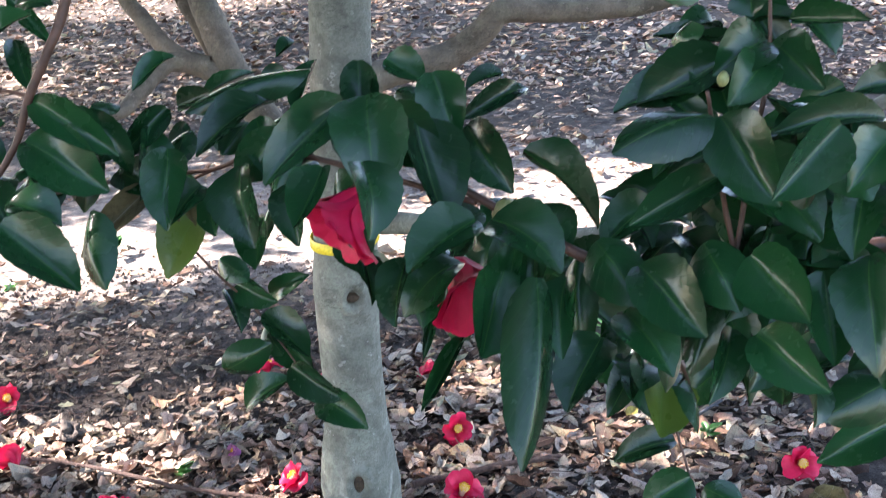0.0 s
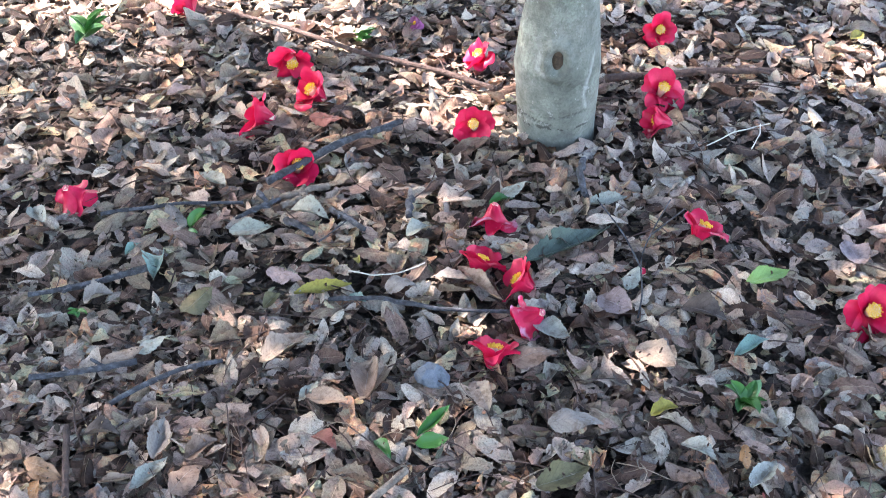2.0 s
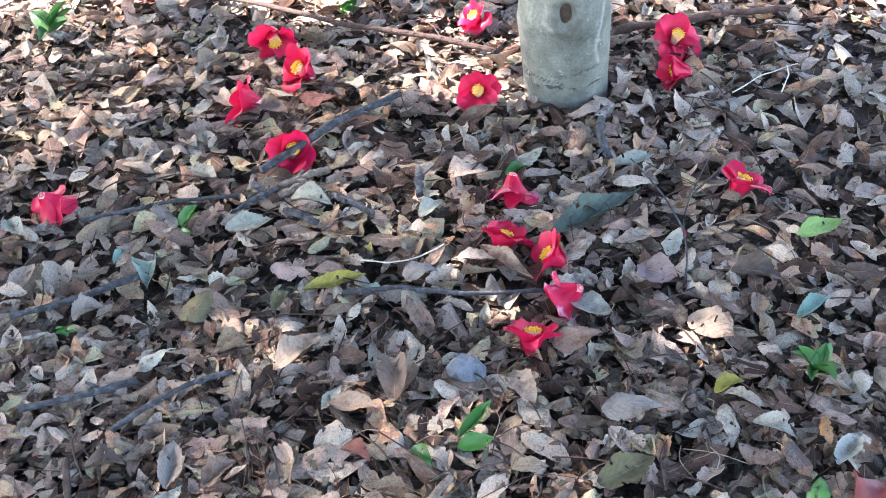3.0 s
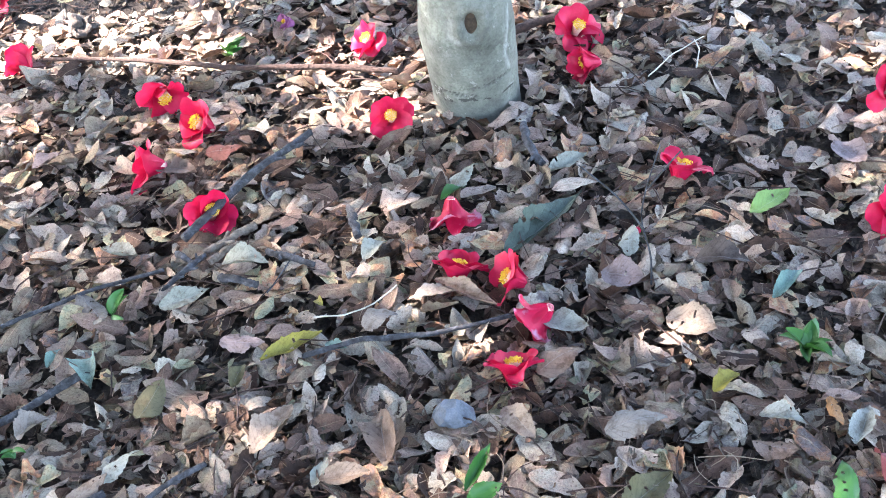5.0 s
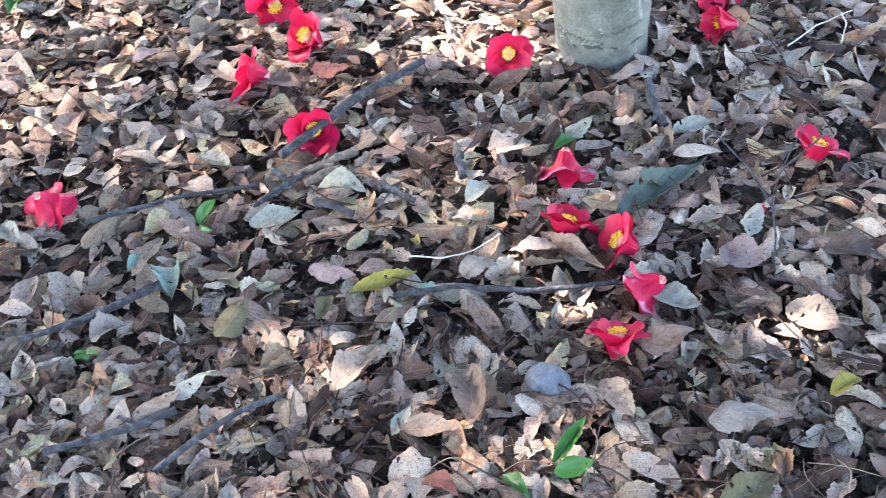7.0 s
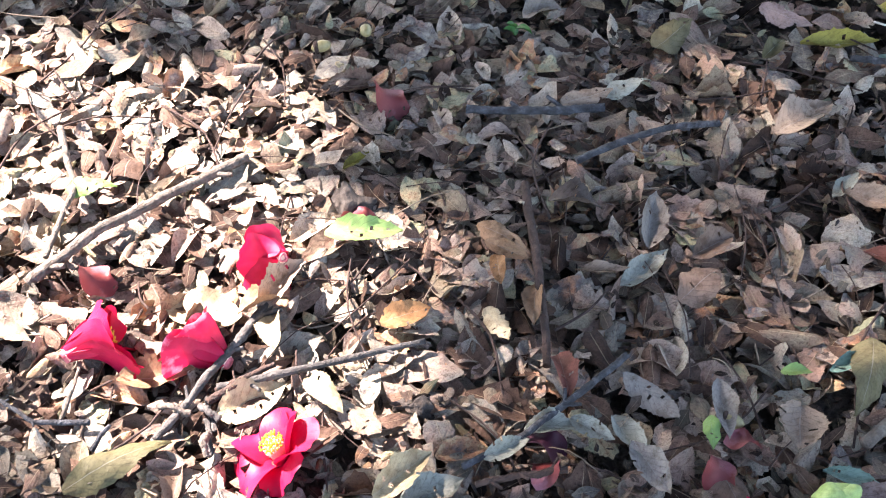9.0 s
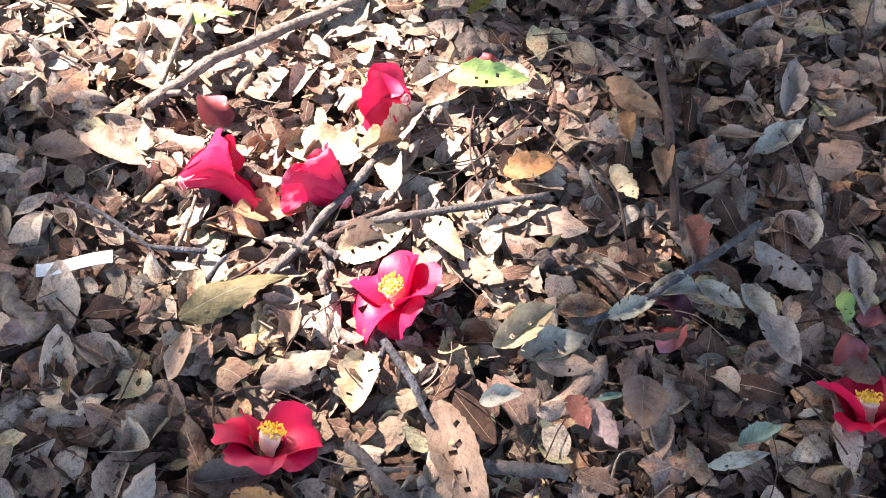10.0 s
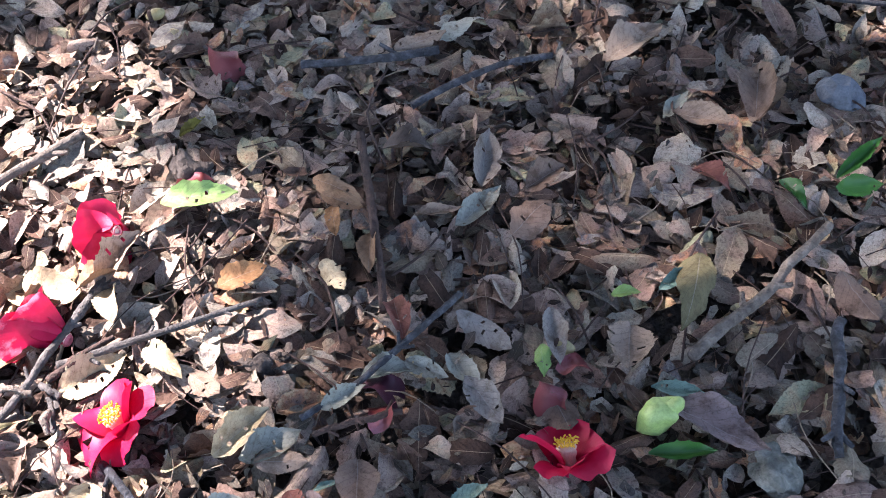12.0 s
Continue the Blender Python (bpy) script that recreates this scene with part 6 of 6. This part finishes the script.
def lying_leaf(x0, y0, x1, y1, width, mat, label, z=0.036, shape=0, tip=0.004):
    r = np.random.default_rng(int(abs(x0 * 1000)) + 3)
    lean = (r.normal(0, 0.22), r.normal(0, 0.22) - 0.12, 1.0)
    me = bent_leaf((x0, y0, z), (x1, y1, z + tip), width, shape, mat, lean, "fallen_leaf", FALLEN_SHAPES, sorted({int(h) for h in r.integers(12, 130, int(r.integers(0, 5)))}))
    return tagged(new("fallen_leaf", me), label, "leaf", "coloured fallen leaves")


for row in [
    (-0.036, -0.387, 0.087, -0.281, 0.042, MAT_STRAP, "long dark weathered leaf lying on brown litter", 0.034, 4),
    (-0.361, -0.520, -0.282, -0.487, 0.023, MAT_YELLOW, "yellow-green fallen leaf on brown litter", 0.034, 1),
    (0.271, -0.560, 0.319, -0.521, 0.020, MAT_TEAL, "small pale blue-green fallen leaf", 0.036, 0),
    (0.294, -0.386, 0.357, -0.352, 0.032, MAT_LIME, "bright green fallen leaf with toothed edge", 0.034, 3),
    (-0.721, -0.970, -0.654, -0.945, 0.028, MAT_LIME, "light green fallen leaf at the edge of the sun", 0.044, 5),
    (-0.452, -0.924, -0.424, -0.870, 0.023, MAT_PALE, "pale grey-green fallen leaf on brown litter", 0.036, 3),
    (-0.800, -1.281, -0.743, -1.213, 0.032, MAT_OLIVE, "long olive-brown fallen leaf", 0.036, 2),
    (-0.593, -1.258, -0.521, -1.333, 0.036, MAT_TAN, "long tan fallen leaf with pale blotches", 0.036, 4),
    (0.201, -0.740, 0.245, -0.769, 0.024, MAT_PALE, "pale grey-green fallen leaf on litter", 0.036, 0),
    (0.284, -0.803, 0.315, -0.757, 0.026, MAT_PALE, "pale grey-green fallen leaf on litter", 0.038, 1),
    (0.243, -0.899, 0.263, -0.821, 0.028, MAT_SPROUT, "fresh green fallen leaf on litter", 0.034, 2),
    (-0.264, -0.949, -0.235, -0.923, 0.014, MAT_TEAL, "small blue-green fallen leaf", 0.036, 0),
    (-0.255, -1.048, -0.210, -1.046, 0.014, MAT_TEAL, "small blue-green fallen leaf beside a flower", 0.036, 1),
    (-0.247, -1.109, -0.196, -1.094, 0.015, MAT_SPROUT, "dark green fallen leaf beside a flower", 0.036, 1),
]:
    lying_leaf(*row)
for row in [
    (-0.303, -0.965, -0.278, -0.959, 0.011, MAT_LIME, "small light green fallen leaf", 0.036, 0),
    (-0.093, -0.231, -0.050, -0.179, 0.034, MAT_PALE, "pale fallen leaf standing behind a flower", 0.040, 2),
    (-0.111, -0.247, -0.073, -0.231, 0.018, MAT_SPROUT, "small green fallen leaf behind a flower", 0.038, 0),
    (-0.278, -0.511, -0.250, -0.530, 0.016, MAT_TEAL, "small dark blue-green fallen leaf", 0.036, 4),
    (-0.289, -0.424, -0.281, -0.444, 0.012, MAT_YELLOW, "small orange-yellow leaf scrap", 0.038, 0),
    (0.533, 0.473, 0.561, 0.501, 0.026, MAT_YELLOW, "yellow fallen leaf on brown litter", 0.036, 1),
    (-0.643, -0.470, -0.628, -0.441, 0.014, MAT_TEAL, "small blue-green fallen leaf", 0.036, 0),
    (-0.394, -0.563, -0.379, -0.529, 0.020, MAT_OLIVE, "small olive-green fallen leaf", 0.036, 0),
    (0.030, -0.841, 0.092, -0.802, 0.036, MAT_OLIVE, "broad olive-brown fallen leaf", 0.036, 4),
    (-0.742, -0.882, -0.727, -0.854, 0.014, MAT_YELLOW, "small yellow leaf in the sun", 0.036, 1),
    (-0.971, -1.009, -0.926, -0.990, 0.024, MAT_LIME, "light green leaf in the sun", 0.042, 2),
    (-0.670, -1.115, -0.626, -1.141, 0.022, MAT_CREAM, "pale yellow-brown fallen leaf in the sun", 0.038, 0),
    (-0.815, -1.093, -0.746, -1.080, 0.042, MAT_CREAM, "large cream dry leaf in the sun", 0.036, 3),
    (-0.722, -1.176, -0.682, -1.129, 0.036, MAT_CREAM, "cream dry leaf behind a red flower", 0.034, 4),
]:
    lying_leaf(*row)
for row in [
    (-0.723, -1.067, -0.705, -1.106, 0.026, MAT_CREAM, "cream dry leaf in the sun", 0.040, 0),
    (-0.660, -1.245, -0.643, -1.295, 0.034, MAT_CREAM, "pale dry leaf below a red flower", 0.036, 1),
    (-0.814, -1.178, -0.758, -1.146, 0.032, MAT_RUST, "toothed brown leaf in the sun", 0.040, 1),
    (-0.752, -1.081, -0.718, -1.053, 0.028, MAT_RUST, "brown dry leaf in the sun", 0.042, 0),
    (-0.671, -1.364, -0.729, -1.343, 0.018, MAT_RUST, "orange-brown dry leaf in shade", 0.038, 3),
    (-0.522, -0.952, -0.511, -0.999, 0.020, MAT_RUST, "orange-brown dry leaf in shade", 0.038, 0),
    (-0.596, -0.905, -0.538, -0.925, 0.022, MAT_RUST, "ribbed brown dry leaf in shade", 0.040, 2),
    (-0.555, -1.196, -0.515, -1.161, 0.030, MAT_PALE, "pale curled fallen leaf", 0.038, 3),
    (-0.292, -0.743, -0.275, -0.704, 0.017, MAT_PALE, "small pale oval fallen leaf", 0.036, 3),
    (-0.535, -0.688, -0.497, -0.649, 0.028, MAT_PALE, "torn whitish fallen leaf", 0.038, 2),
    (-0.486, -1.098, -0.441, -1.084, 0.022, MAT_PALE, "pale grey-green fallen leaf in shade", 0.036, 0),
    (-0.423, -1.059, -0.387, -1.089, 0.022, MAT_PALE, "pale grey-green fallen leaf in shade", 0.036, 1),
    (0.119, -0.439, 0.138, -0.381, 0.03, MAT_PALE, "pale pointed fallen leaf", 0.038, 2),
    (0.048, -0.218, 0.109, -0.191, 0.028, MAT_PALE, "pale grey-green fallen leaf near the trunk", 0.036, 1),
]:
    lying_leaf(*row)
for row in [
    (-0.505, -0.384, -0.437, -0.366, 0.030, MAT_PALE, "pale grey-green fallen leaf on litter", 0.036, 4),
    (-0.843, -0.371, -0.803, -0.410, 0.030, MAT_PALE, "pale grey-green fallen leaf on litter", 0.036, 1),
    (-0.226, -0.353, -0.192, -0.325, 0.030, MAT_PALE, "pale bluish fallen leaf on litter", 0.036, 0),
]:
    lying_leaf(*row)
for x0, y0, x1, y1, w, rise, shape in ((-0.126, -0.785, -0.092, -0.738, 0.015, 0.016, 1), (-0.126, -0.798, -0.086, -0.786, 0.022, 0.004, 3), (-0.176, -0.800, -0.150, -0.832, 0.015, 0.002, 0)):
    lying_leaf(x0, y0, x1, y1, w, MAT_SPROUT, "fresh glossy green leaf beside a grey stone", 0.040, shape, rise)


# ---- leaves that stand out on the litter ----
LEAF_WORDS = {MAT_DARK: "dark grey-brown dry leaf on litter", MAT_GREY: "grey dry leaf with a serrated edge on litter", MAT_BROWN: "brown dry leaf with small holes on litter", MAT_TAN: "tan dry leaf with a serrated edge on litter", MAT_ORANGE: "orange-brown dry leaf on litter", MAT_RUDDY: "reddish brown dry leaf on litter", MAT_MAUVE: "smooth grey-mauve dry leaf on litter",
              MAT_CREAM: "pale cream dry leaf on litter", MAT_RUST: "rusty brown dry leaf on litter", MAT_PALE: "pale grey-green fallen leaf on litter", MAT_TEAL: "pale blue-green fallen leaf on litter",
              MAT_LIME: "small light green fallen leaf on litter", MAT_OLIVE: "olive-brown fallen leaf on litter", MAT_YELLOW: "yellowish fallen leaf on litter"}


def lay(*rows):
    """Leaves on top of the litter: stalk, tip, width, stuff and shape."""
    for x0, y0, x1, y1, w, mat, shape in rows:
        lying_leaf(x0, y0, x1, y1, w, mat, LEAF_WORDS[mat], 0.041, shape)


# under the sunny patch and in the shade beside it
lay((-0.544, -0.853, -0.493, -0.848, 0.035, MAT_DARK, 0),
    (-0.440, -0.876, -0.451, -0.806, 0.029, MAT_GREY, 1),
    (-0.400, -0.926, -0.374, -0.881, 0.039, MAT_BROWN, 2),
    (-0.495, -0.925, -0.450, -0.908, 0.013, MAT_TAN, 3),
    (-0.582, -0.922, -0.536, -0.932, 0.016, MAT_RUST, 4),
    (-0.567, -0.934, -0.551, -0.969, 0.016, MAT_ORANGE, 5),
    (-0.556, -0.996, -0.525, -1.023, 0.022, MAT_CREAM, 6),
    (-0.482, -1.020, -0.460, -1.062, 0.023, MAT_RUDDY, 7),
    (-0.425, -1.017, -0.372, -1.046, 0.024, MAT_GREY, 8),
    (-0.507, -1.138, -0.478, -1.110, 0.017, MAT_PALE, 0),
    (-0.454, -1.077, -0.415, -1.086, 0.017, MAT_PALE, 1),
    (-0.349, -1.033, -0.340, -1.066, 0.016, MAT_LIME, 2))
lay((-0.401, -1.079, -0.362, -1.117, 0.026, MAT_GREY, 3),
    (-0.464, -1.174, -0.450, -1.219, 0.035, MAT_BROWN, 4),
    (-0.507, -1.213, -0.485, -1.235, 0.018, MAT_RUDDY, 5),
    (-0.493, -1.210, -0.461, -1.240, 0.019, MAT_MAUVE, 6),
    (-0.575, -1.200, -0.546, -1.150, 0.028, MAT_CREAM, 7),
    (-0.542, -1.196, -0.500, -1.187, 0.019, MAT_TAN, 8),
    (-0.564, -1.248, -0.538, -1.229, 0.016, MAT_PALE, 0),
    (-0.384, -1.197, -0.361, -1.170, 0.019, MAT_TEAL, 1),
    (-0.399, -1.222, -0.362, -1.195, 0.013, MAT_PALE, 2),
    (-0.489, -1.208, -0.471, -1.196, 0.006, MAT_TEAL, 3),
    (-0.440, -1.287, -0.422, -1.268, 0.016, MAT_CREAM, 4),
    (-0.634, -1.045, -0.599, -1.016, 0.026, MAT_ORANGE, 5))
lay((-0.713, -1.305, -0.678, -1.259, 0.027, MAT_TAN, 6),
    (-0.738, -1.070, -0.724, -1.008, 0.028, MAT_TAN, 7),
    (-0.636, -1.128, -0.590, -1.147, 0.024, MAT_TAN, 8),
    (-0.688, -1.388, -0.640, -1.378, 0.016, MAT_ORANGE, 0),
    (-0.716, -1.391, -0.670, -1.362, 0.028, MAT_DARK, 1),
    (-0.740, -1.434, -0.746, -1.392, 0.022, MAT_GREY, 2),
    (-0.774, -1.332, -0.784, -1.288, 0.018, MAT_TAN, 3),
    (-0.998, -1.192, -0.945, -1.182, 0.025, MAT_BROWN, 4),
    (-0.968, -1.166, -0.898, -1.173, 0.024, MAT_TAN, 5),
    (-0.904, -1.357, -0.886, -1.325, 0.025, MAT_MAUVE, 6),
    (-0.720, -1.237, -0.711, -1.269, 0.019, MAT_BROWN, 7),
    (-0.330, -1.076, -0.310, -1.108, 0.030, MAT_BROWN, 8))
# beside the rotten stick
lay((-0.207, -0.730, -0.211, -0.650, 0.038, MAT_BROWN, 0),
    (-0.281, -0.995, -0.276, -1.040, 0.041, MAT_TAN, 1),
    (-0.235, -0.905, -0.239, -0.993, 0.036, MAT_OLIVE, 2),
    (-0.245, -1.057, -0.157, -1.087, 0.040, MAT_MAUVE, 3),
    (-0.350, -0.995, -0.330, -1.052, 0.021, MAT_GREY, 4),
    (-0.362, -0.683, -0.315, -0.619, 0.035, MAT_TAN, 5),
    (-0.573, -0.719, -0.529, -0.681, 0.026, MAT_TAN, 6),
    (-0.401, -0.870, -0.371, -0.836, 0.029, MAT_BROWN, 7),
    (-0.114, -0.894, -0.083, -0.941, 0.034, MAT_BROWN, 8),
    (-0.256, -0.807, -0.219, -0.830, 0.024, MAT_RUDDY, 0))
# before the trunk
lay((-0.195, -0.663, -0.211, -0.737, 0.038, MAT_TAN, 1),
    (-0.231, -0.491, -0.184, -0.487, 0.041, MAT_GREY, 2),
    (0.081, -0.463, 0.129, -0.493, 0.046, MAT_MAUVE, 3),
    (0.141, -0.566, 0.191, -0.609, 0.044, MAT_TAN, 4),
    (-0.167, -0.457, -0.105, -0.462, 0.035, MAT_GREY, 5),
    (-0.414, -0.480, -0.354, -0.499, 0.029, MAT_MAUVE, 6),
    (-0.582, -0.467, -0.571, -0.534, 0.036, MAT_TEAL, 7),
    (-0.620, -0.331, -0.577, -0.404, 0.035, MAT_GREY, 8),
    (-0.422, -0.314, -0.353, -0.340, 0.035, MAT_PALE, 0),
    (-0.607, -0.232, -0.548, -0.267, 0.033, MAT_PALE, 1),
    (-0.026, -0.627, 0.034, -0.604, 0.041, MAT_BROWN, 2),
    (-0.006, -0.536, 0.046, -0.566, 0.034, MAT_PALE, 3))
lay((-0.132, -0.426, -0.058, -0.501, 0.024, MAT_TAN, 4),
    (-0.069, -0.673, -0.043, -0.732, 0.030, MAT_TAN, 5),
    (0.278, -0.735, 0.278, -0.781, 0.016, MAT_ORANGE, 6),
    (0.161, -0.699, 0.195, -0.685, 0.023, MAT_YELLOW, 7),
    (-0.505, -0.595, -0.479, -0.537, 0.035, MAT_OLIVE, 8),
    (-0.359, -0.680, -0.315, -0.637, 0.043, MAT_TAN, 0),
    (-0.284, -0.738, -0.227, -0.738, 0.027, MAT_TAN, 1),
    (0.033, -0.734, 0.103, -0.730, 0.038, MAT_GREY, 2),
    (0.449, -0.266, 0.465, -0.331, 0.045, MAT_MAUVE, 3),
    (-0.760, 0.021, -0.715, 0.058, 0.043, MAT_MAUVE, 4),
    (-0.546, -0.042, -0.479, -0.078, 0.044, MAT_BROWN, 5),
    (-0.471, -0.016, -0.411, -0.021, 0.040, MAT_RUDDY, 6))
lay((-0.655, -0.595, -0.617, -0.575, 0.037, MAT_GREY, 7),
    (0.182, -0.779, 0.223, -0.803, 0.030, MAT_BROWN, 8),
    (0.199, -0.471, 0.263, -0.499, 0.040, MAT_DARK, 0),
    (-0.053, 0.025, -0.077, 0.070, 0.020, MAT_RUDDY, 1))


def seedling(x, y, n, size, seed, label="small green seedling sprouting through dry leaves"):
    r = np.random.default_rng(seed)
    ob = base_of("seedling", pose(x, y, 0))
    tagged(ob, label, "seedling", "green seedlings")
    for i in range(n):
        a = r.uniform(0, 6.28)
        rise = r.uniform(0.25, 0.9)
        d = Vector((math.cos(a), math.sin(a), rise * 0.8)).normalized() * float(0.8 * size * r.uniform(0.7, 1.2))
        z = 0.030 + r.uniform(0, 0.015)
        part("leaf", bent_leaf((0, 0, z), (d.x, d.y, z + d.z), size * r.uniform(0.25, 0.4), i % 5, MAT_SPROUT, (r.normal(0, .3), r.normal(0, .3), 1.0)), ob)
    return ob


for row in ((-0.571, -0.382, 5, 0.045, 11), (-1.023, 0.255, 7, 0.070, 12), (-0.460, 0.322, 6, 0.050, 13), (0.276, -0.660, 8, 0.050, 14), 
            (-0.654, -0.620, 4, 0.025, 18), (-1.173, -0.027, 5, 0.06, 19), (0.694, 0.370, 6, 0.05, 20), (0.812, 0.747, 6, 0.06, 21), (-1.435, 1.521, 7, 0.08, 22), (-1.025, 1.884, 6, 0.08, 23), (-1.254, 1.523, 6, 0.05, 24)):
    seedling(*row)

# the grass tuft behind, to one side of the trunk
gp, gf, gu, off = [], [], [], 0
for i in range(38):
    a, ln = RNG.normal(2.9, 0.55) if i % 3 else RNG.uniform(0, 6.28), RNG.uniform(0.10, 0.22)
    p, f, uv = leaf_arrays(8, 3, 1.0, 1.0, 0.3, 0.0, tip=1.0)
    x0, y0 = RNG.normal(0.62, 0.06), RNG.normal(0.90, 0.05)
    rise = RNG.uniform(0.15, 0.65)
    q = np.stack([p[:, 0] * 0.0095, p[:, 1] * ln, p[:, 2] * 0.01 + rise * ln * (p[:, 1] - 0.75 * p[:, 1] ** 2)], 1)
    R = np.array([[math.sin(a), math.cos(a), 0], [-math.cos(a), math.sin(a), 0], [0, 0, 1]])
    gp.append(q @ R.T + (x0, y0, 0.02)), gf.append(f + off), gu.append(uv)
    off += len(p)
grass = new("grass_tuft", mesh_of("grass_tuft", np.concatenate(gp), np.concatenate(gf), MAT_GRASS, np.concatenate(gu)))
tagged(grass, "tuft of long bright green grass blades in leaf litter", "grass", kind="stuff")

# ---- stones, acorns, pod, label ----
for x, y, size, mat, label in ((-0.133, -0.662, (0.024, 0.018, 0.020), MAT_STONE, "pale blue-grey stone in dry leaves"), (-0.150, -1.094, (0.019, 0.017, 0.015), MAT_ROCK, "rough lichen-spotted stone in dry leaves"),
                               (0.152, 1.049, (0.044, 0.036, 0.030), MAT_ROCK, "rough grey stone behind the trunk"), (0.247, 1.045, (0.02, 0.018, 0.018), MAT_ROCK, "small dark stone behind the trunk"),
                               (-0.770, 0.553, (0.026, 0.022, 0.020), MAT_SOIL, "dark clod of soil beside a flower"), (-0.715, -0.919, (0.022, 0.016, 0.012), MAT_SOIL, "dark clod of soil beside a petal"), (-0.576, -1.105, (0.013, 0.011, 0.010), MAT_SOIL, "dark crumbly clod of soil among leaves"), (-0.560, -1.088, (0.008, 0.007, 0.007), MAT_SOIL, "small dark clod of soil among leaves")):
    ob = new("stone", blob("stone", size, mat, 0.30 if mat is not MAT_SOIL else 0.55, x * 9, 1.0, 2 if mat is MAT_STONE else 4))
    if mat is MAT_STONE:
        ob.data.polygons.foreach_set("use_smooth", np.zeros(len(ob.data.polygons), bool))
    ob.matrix_basis = pose(x, y, 0.016, 0, 0, x * 300)
    tagged(ob, label, "clod" if mat is MAT_SOIL else "stone")
for x, y, a in ((-0.810, -0.673, 30), (-0.846, -0.727, 120), (-0.340, -1.028, 80)):
    ob = base_of("acorn", pose(x, y, 0.036, 80, 0, a))
    tagged(ob, "smooth greenish acorn on dry leaves", "acorn", "acorns")
    part("nut", blob("nut", (0.0065, 0.0065, 0.011), MAT_ACORN, 0.02, 1, 1.0, 3), ob)
    part("cap", blob("cap", (0.0072, 0.0072, 0.004), MAT_TWIG_BROWN, 0.05, 2, 1.0, 3), ob, "scaly brown cap")
pod = base_of("camellia_pod", pose(-0.254, -1.083, 0.03, 0, 40, 30))
tagged(pod, "fleshy light green pod beside a red flower", "pod")
MAT_POD = plain("pod_skin", [(0.3, (0.24, 0.36, 0.10)), (0.7, (0.33, 0.45, 0.16))], 60, 0.5, 0.3, 0.001)
part("body", blob("body", (0.015, 0.013, 0.019), MAT_POD, 0.16, 4, 1.0, 3), pod)
part("tip", blob("tip", (0.007, 0.007, 0.012), MAT_POD, 0.1, 5, 1.0, 3), pod, "", pose(0.002, 0, 0.022))
bm = bmesh.new()
bmesh.ops.create_grid(bm, x_segments=10, y_segments=2, size=1.0)
for v in bm.verts:
    v.co = Vector((v.co.x * 0.030, v.co.y * 0.0055, 0.0025 * math.sin(v.co.x * 2.5)))
geo = bmesh.ops.extrude_face_region(bm, geom=bm.faces[:])["geom"]
for v in geo:
    if isinstance(v, bmesh.types.BMVert):
        v.co.z -= 0.0006
me = bpy.data.meshes.new("plant_label")
bm.to_mesh(me)
bm.free()
me.materials.append(MAT_PAPER)
ob = new("plant_label", me)
ob.matrix_basis = pose(-0.897, -1.277, 0.040, 6, -3, 36)
tagged(ob, "blank white plastic strip lying on dry leaves", "plastic strip")

# ---- single leaves on top of the heap ----
KINDS = leaf_kinds(25, 5, 40, 0.048)
SINGLE = [mesh_of("leaf", p - p.mean(0), f, MAT_DRY_ONE, uv) for p, f, uv in KINDS]
for i in range(300):
    u = RNG.random()
    if u < 0.55:
        x, y = RNG.uniform(-1.10, -0.05), RNG.uniform(-1.45, -0.60)
    else:
        x, y = RNG.uniform(-0.85, 0.50), RNG.uniform(-0.95, 0.15)
    if math.hypot(x - TRUNK_FOOT[0], y - TRUNK_FOOT[1]) < 0.11:
        continue
    me = SINGLE[i % len(SINGLE)]
    s = RNG.uniform(0.7, 1.35)
    if any(math.hypot(x - o.matrix_basis.translation.x, y - o.matrix_basis.translation.y) < 0.06 for o in FLOWERS):
        continue
    m = pose(x, y, 0.028, RNG.normal(0, 12), RNG.normal(0, 12) + (180 if RNG.random() < 0.4 else 0), RNG.uniform(0, 360)) @ Matrix.Scale(s, 4)
    part("leaf", me, litter, "", m)
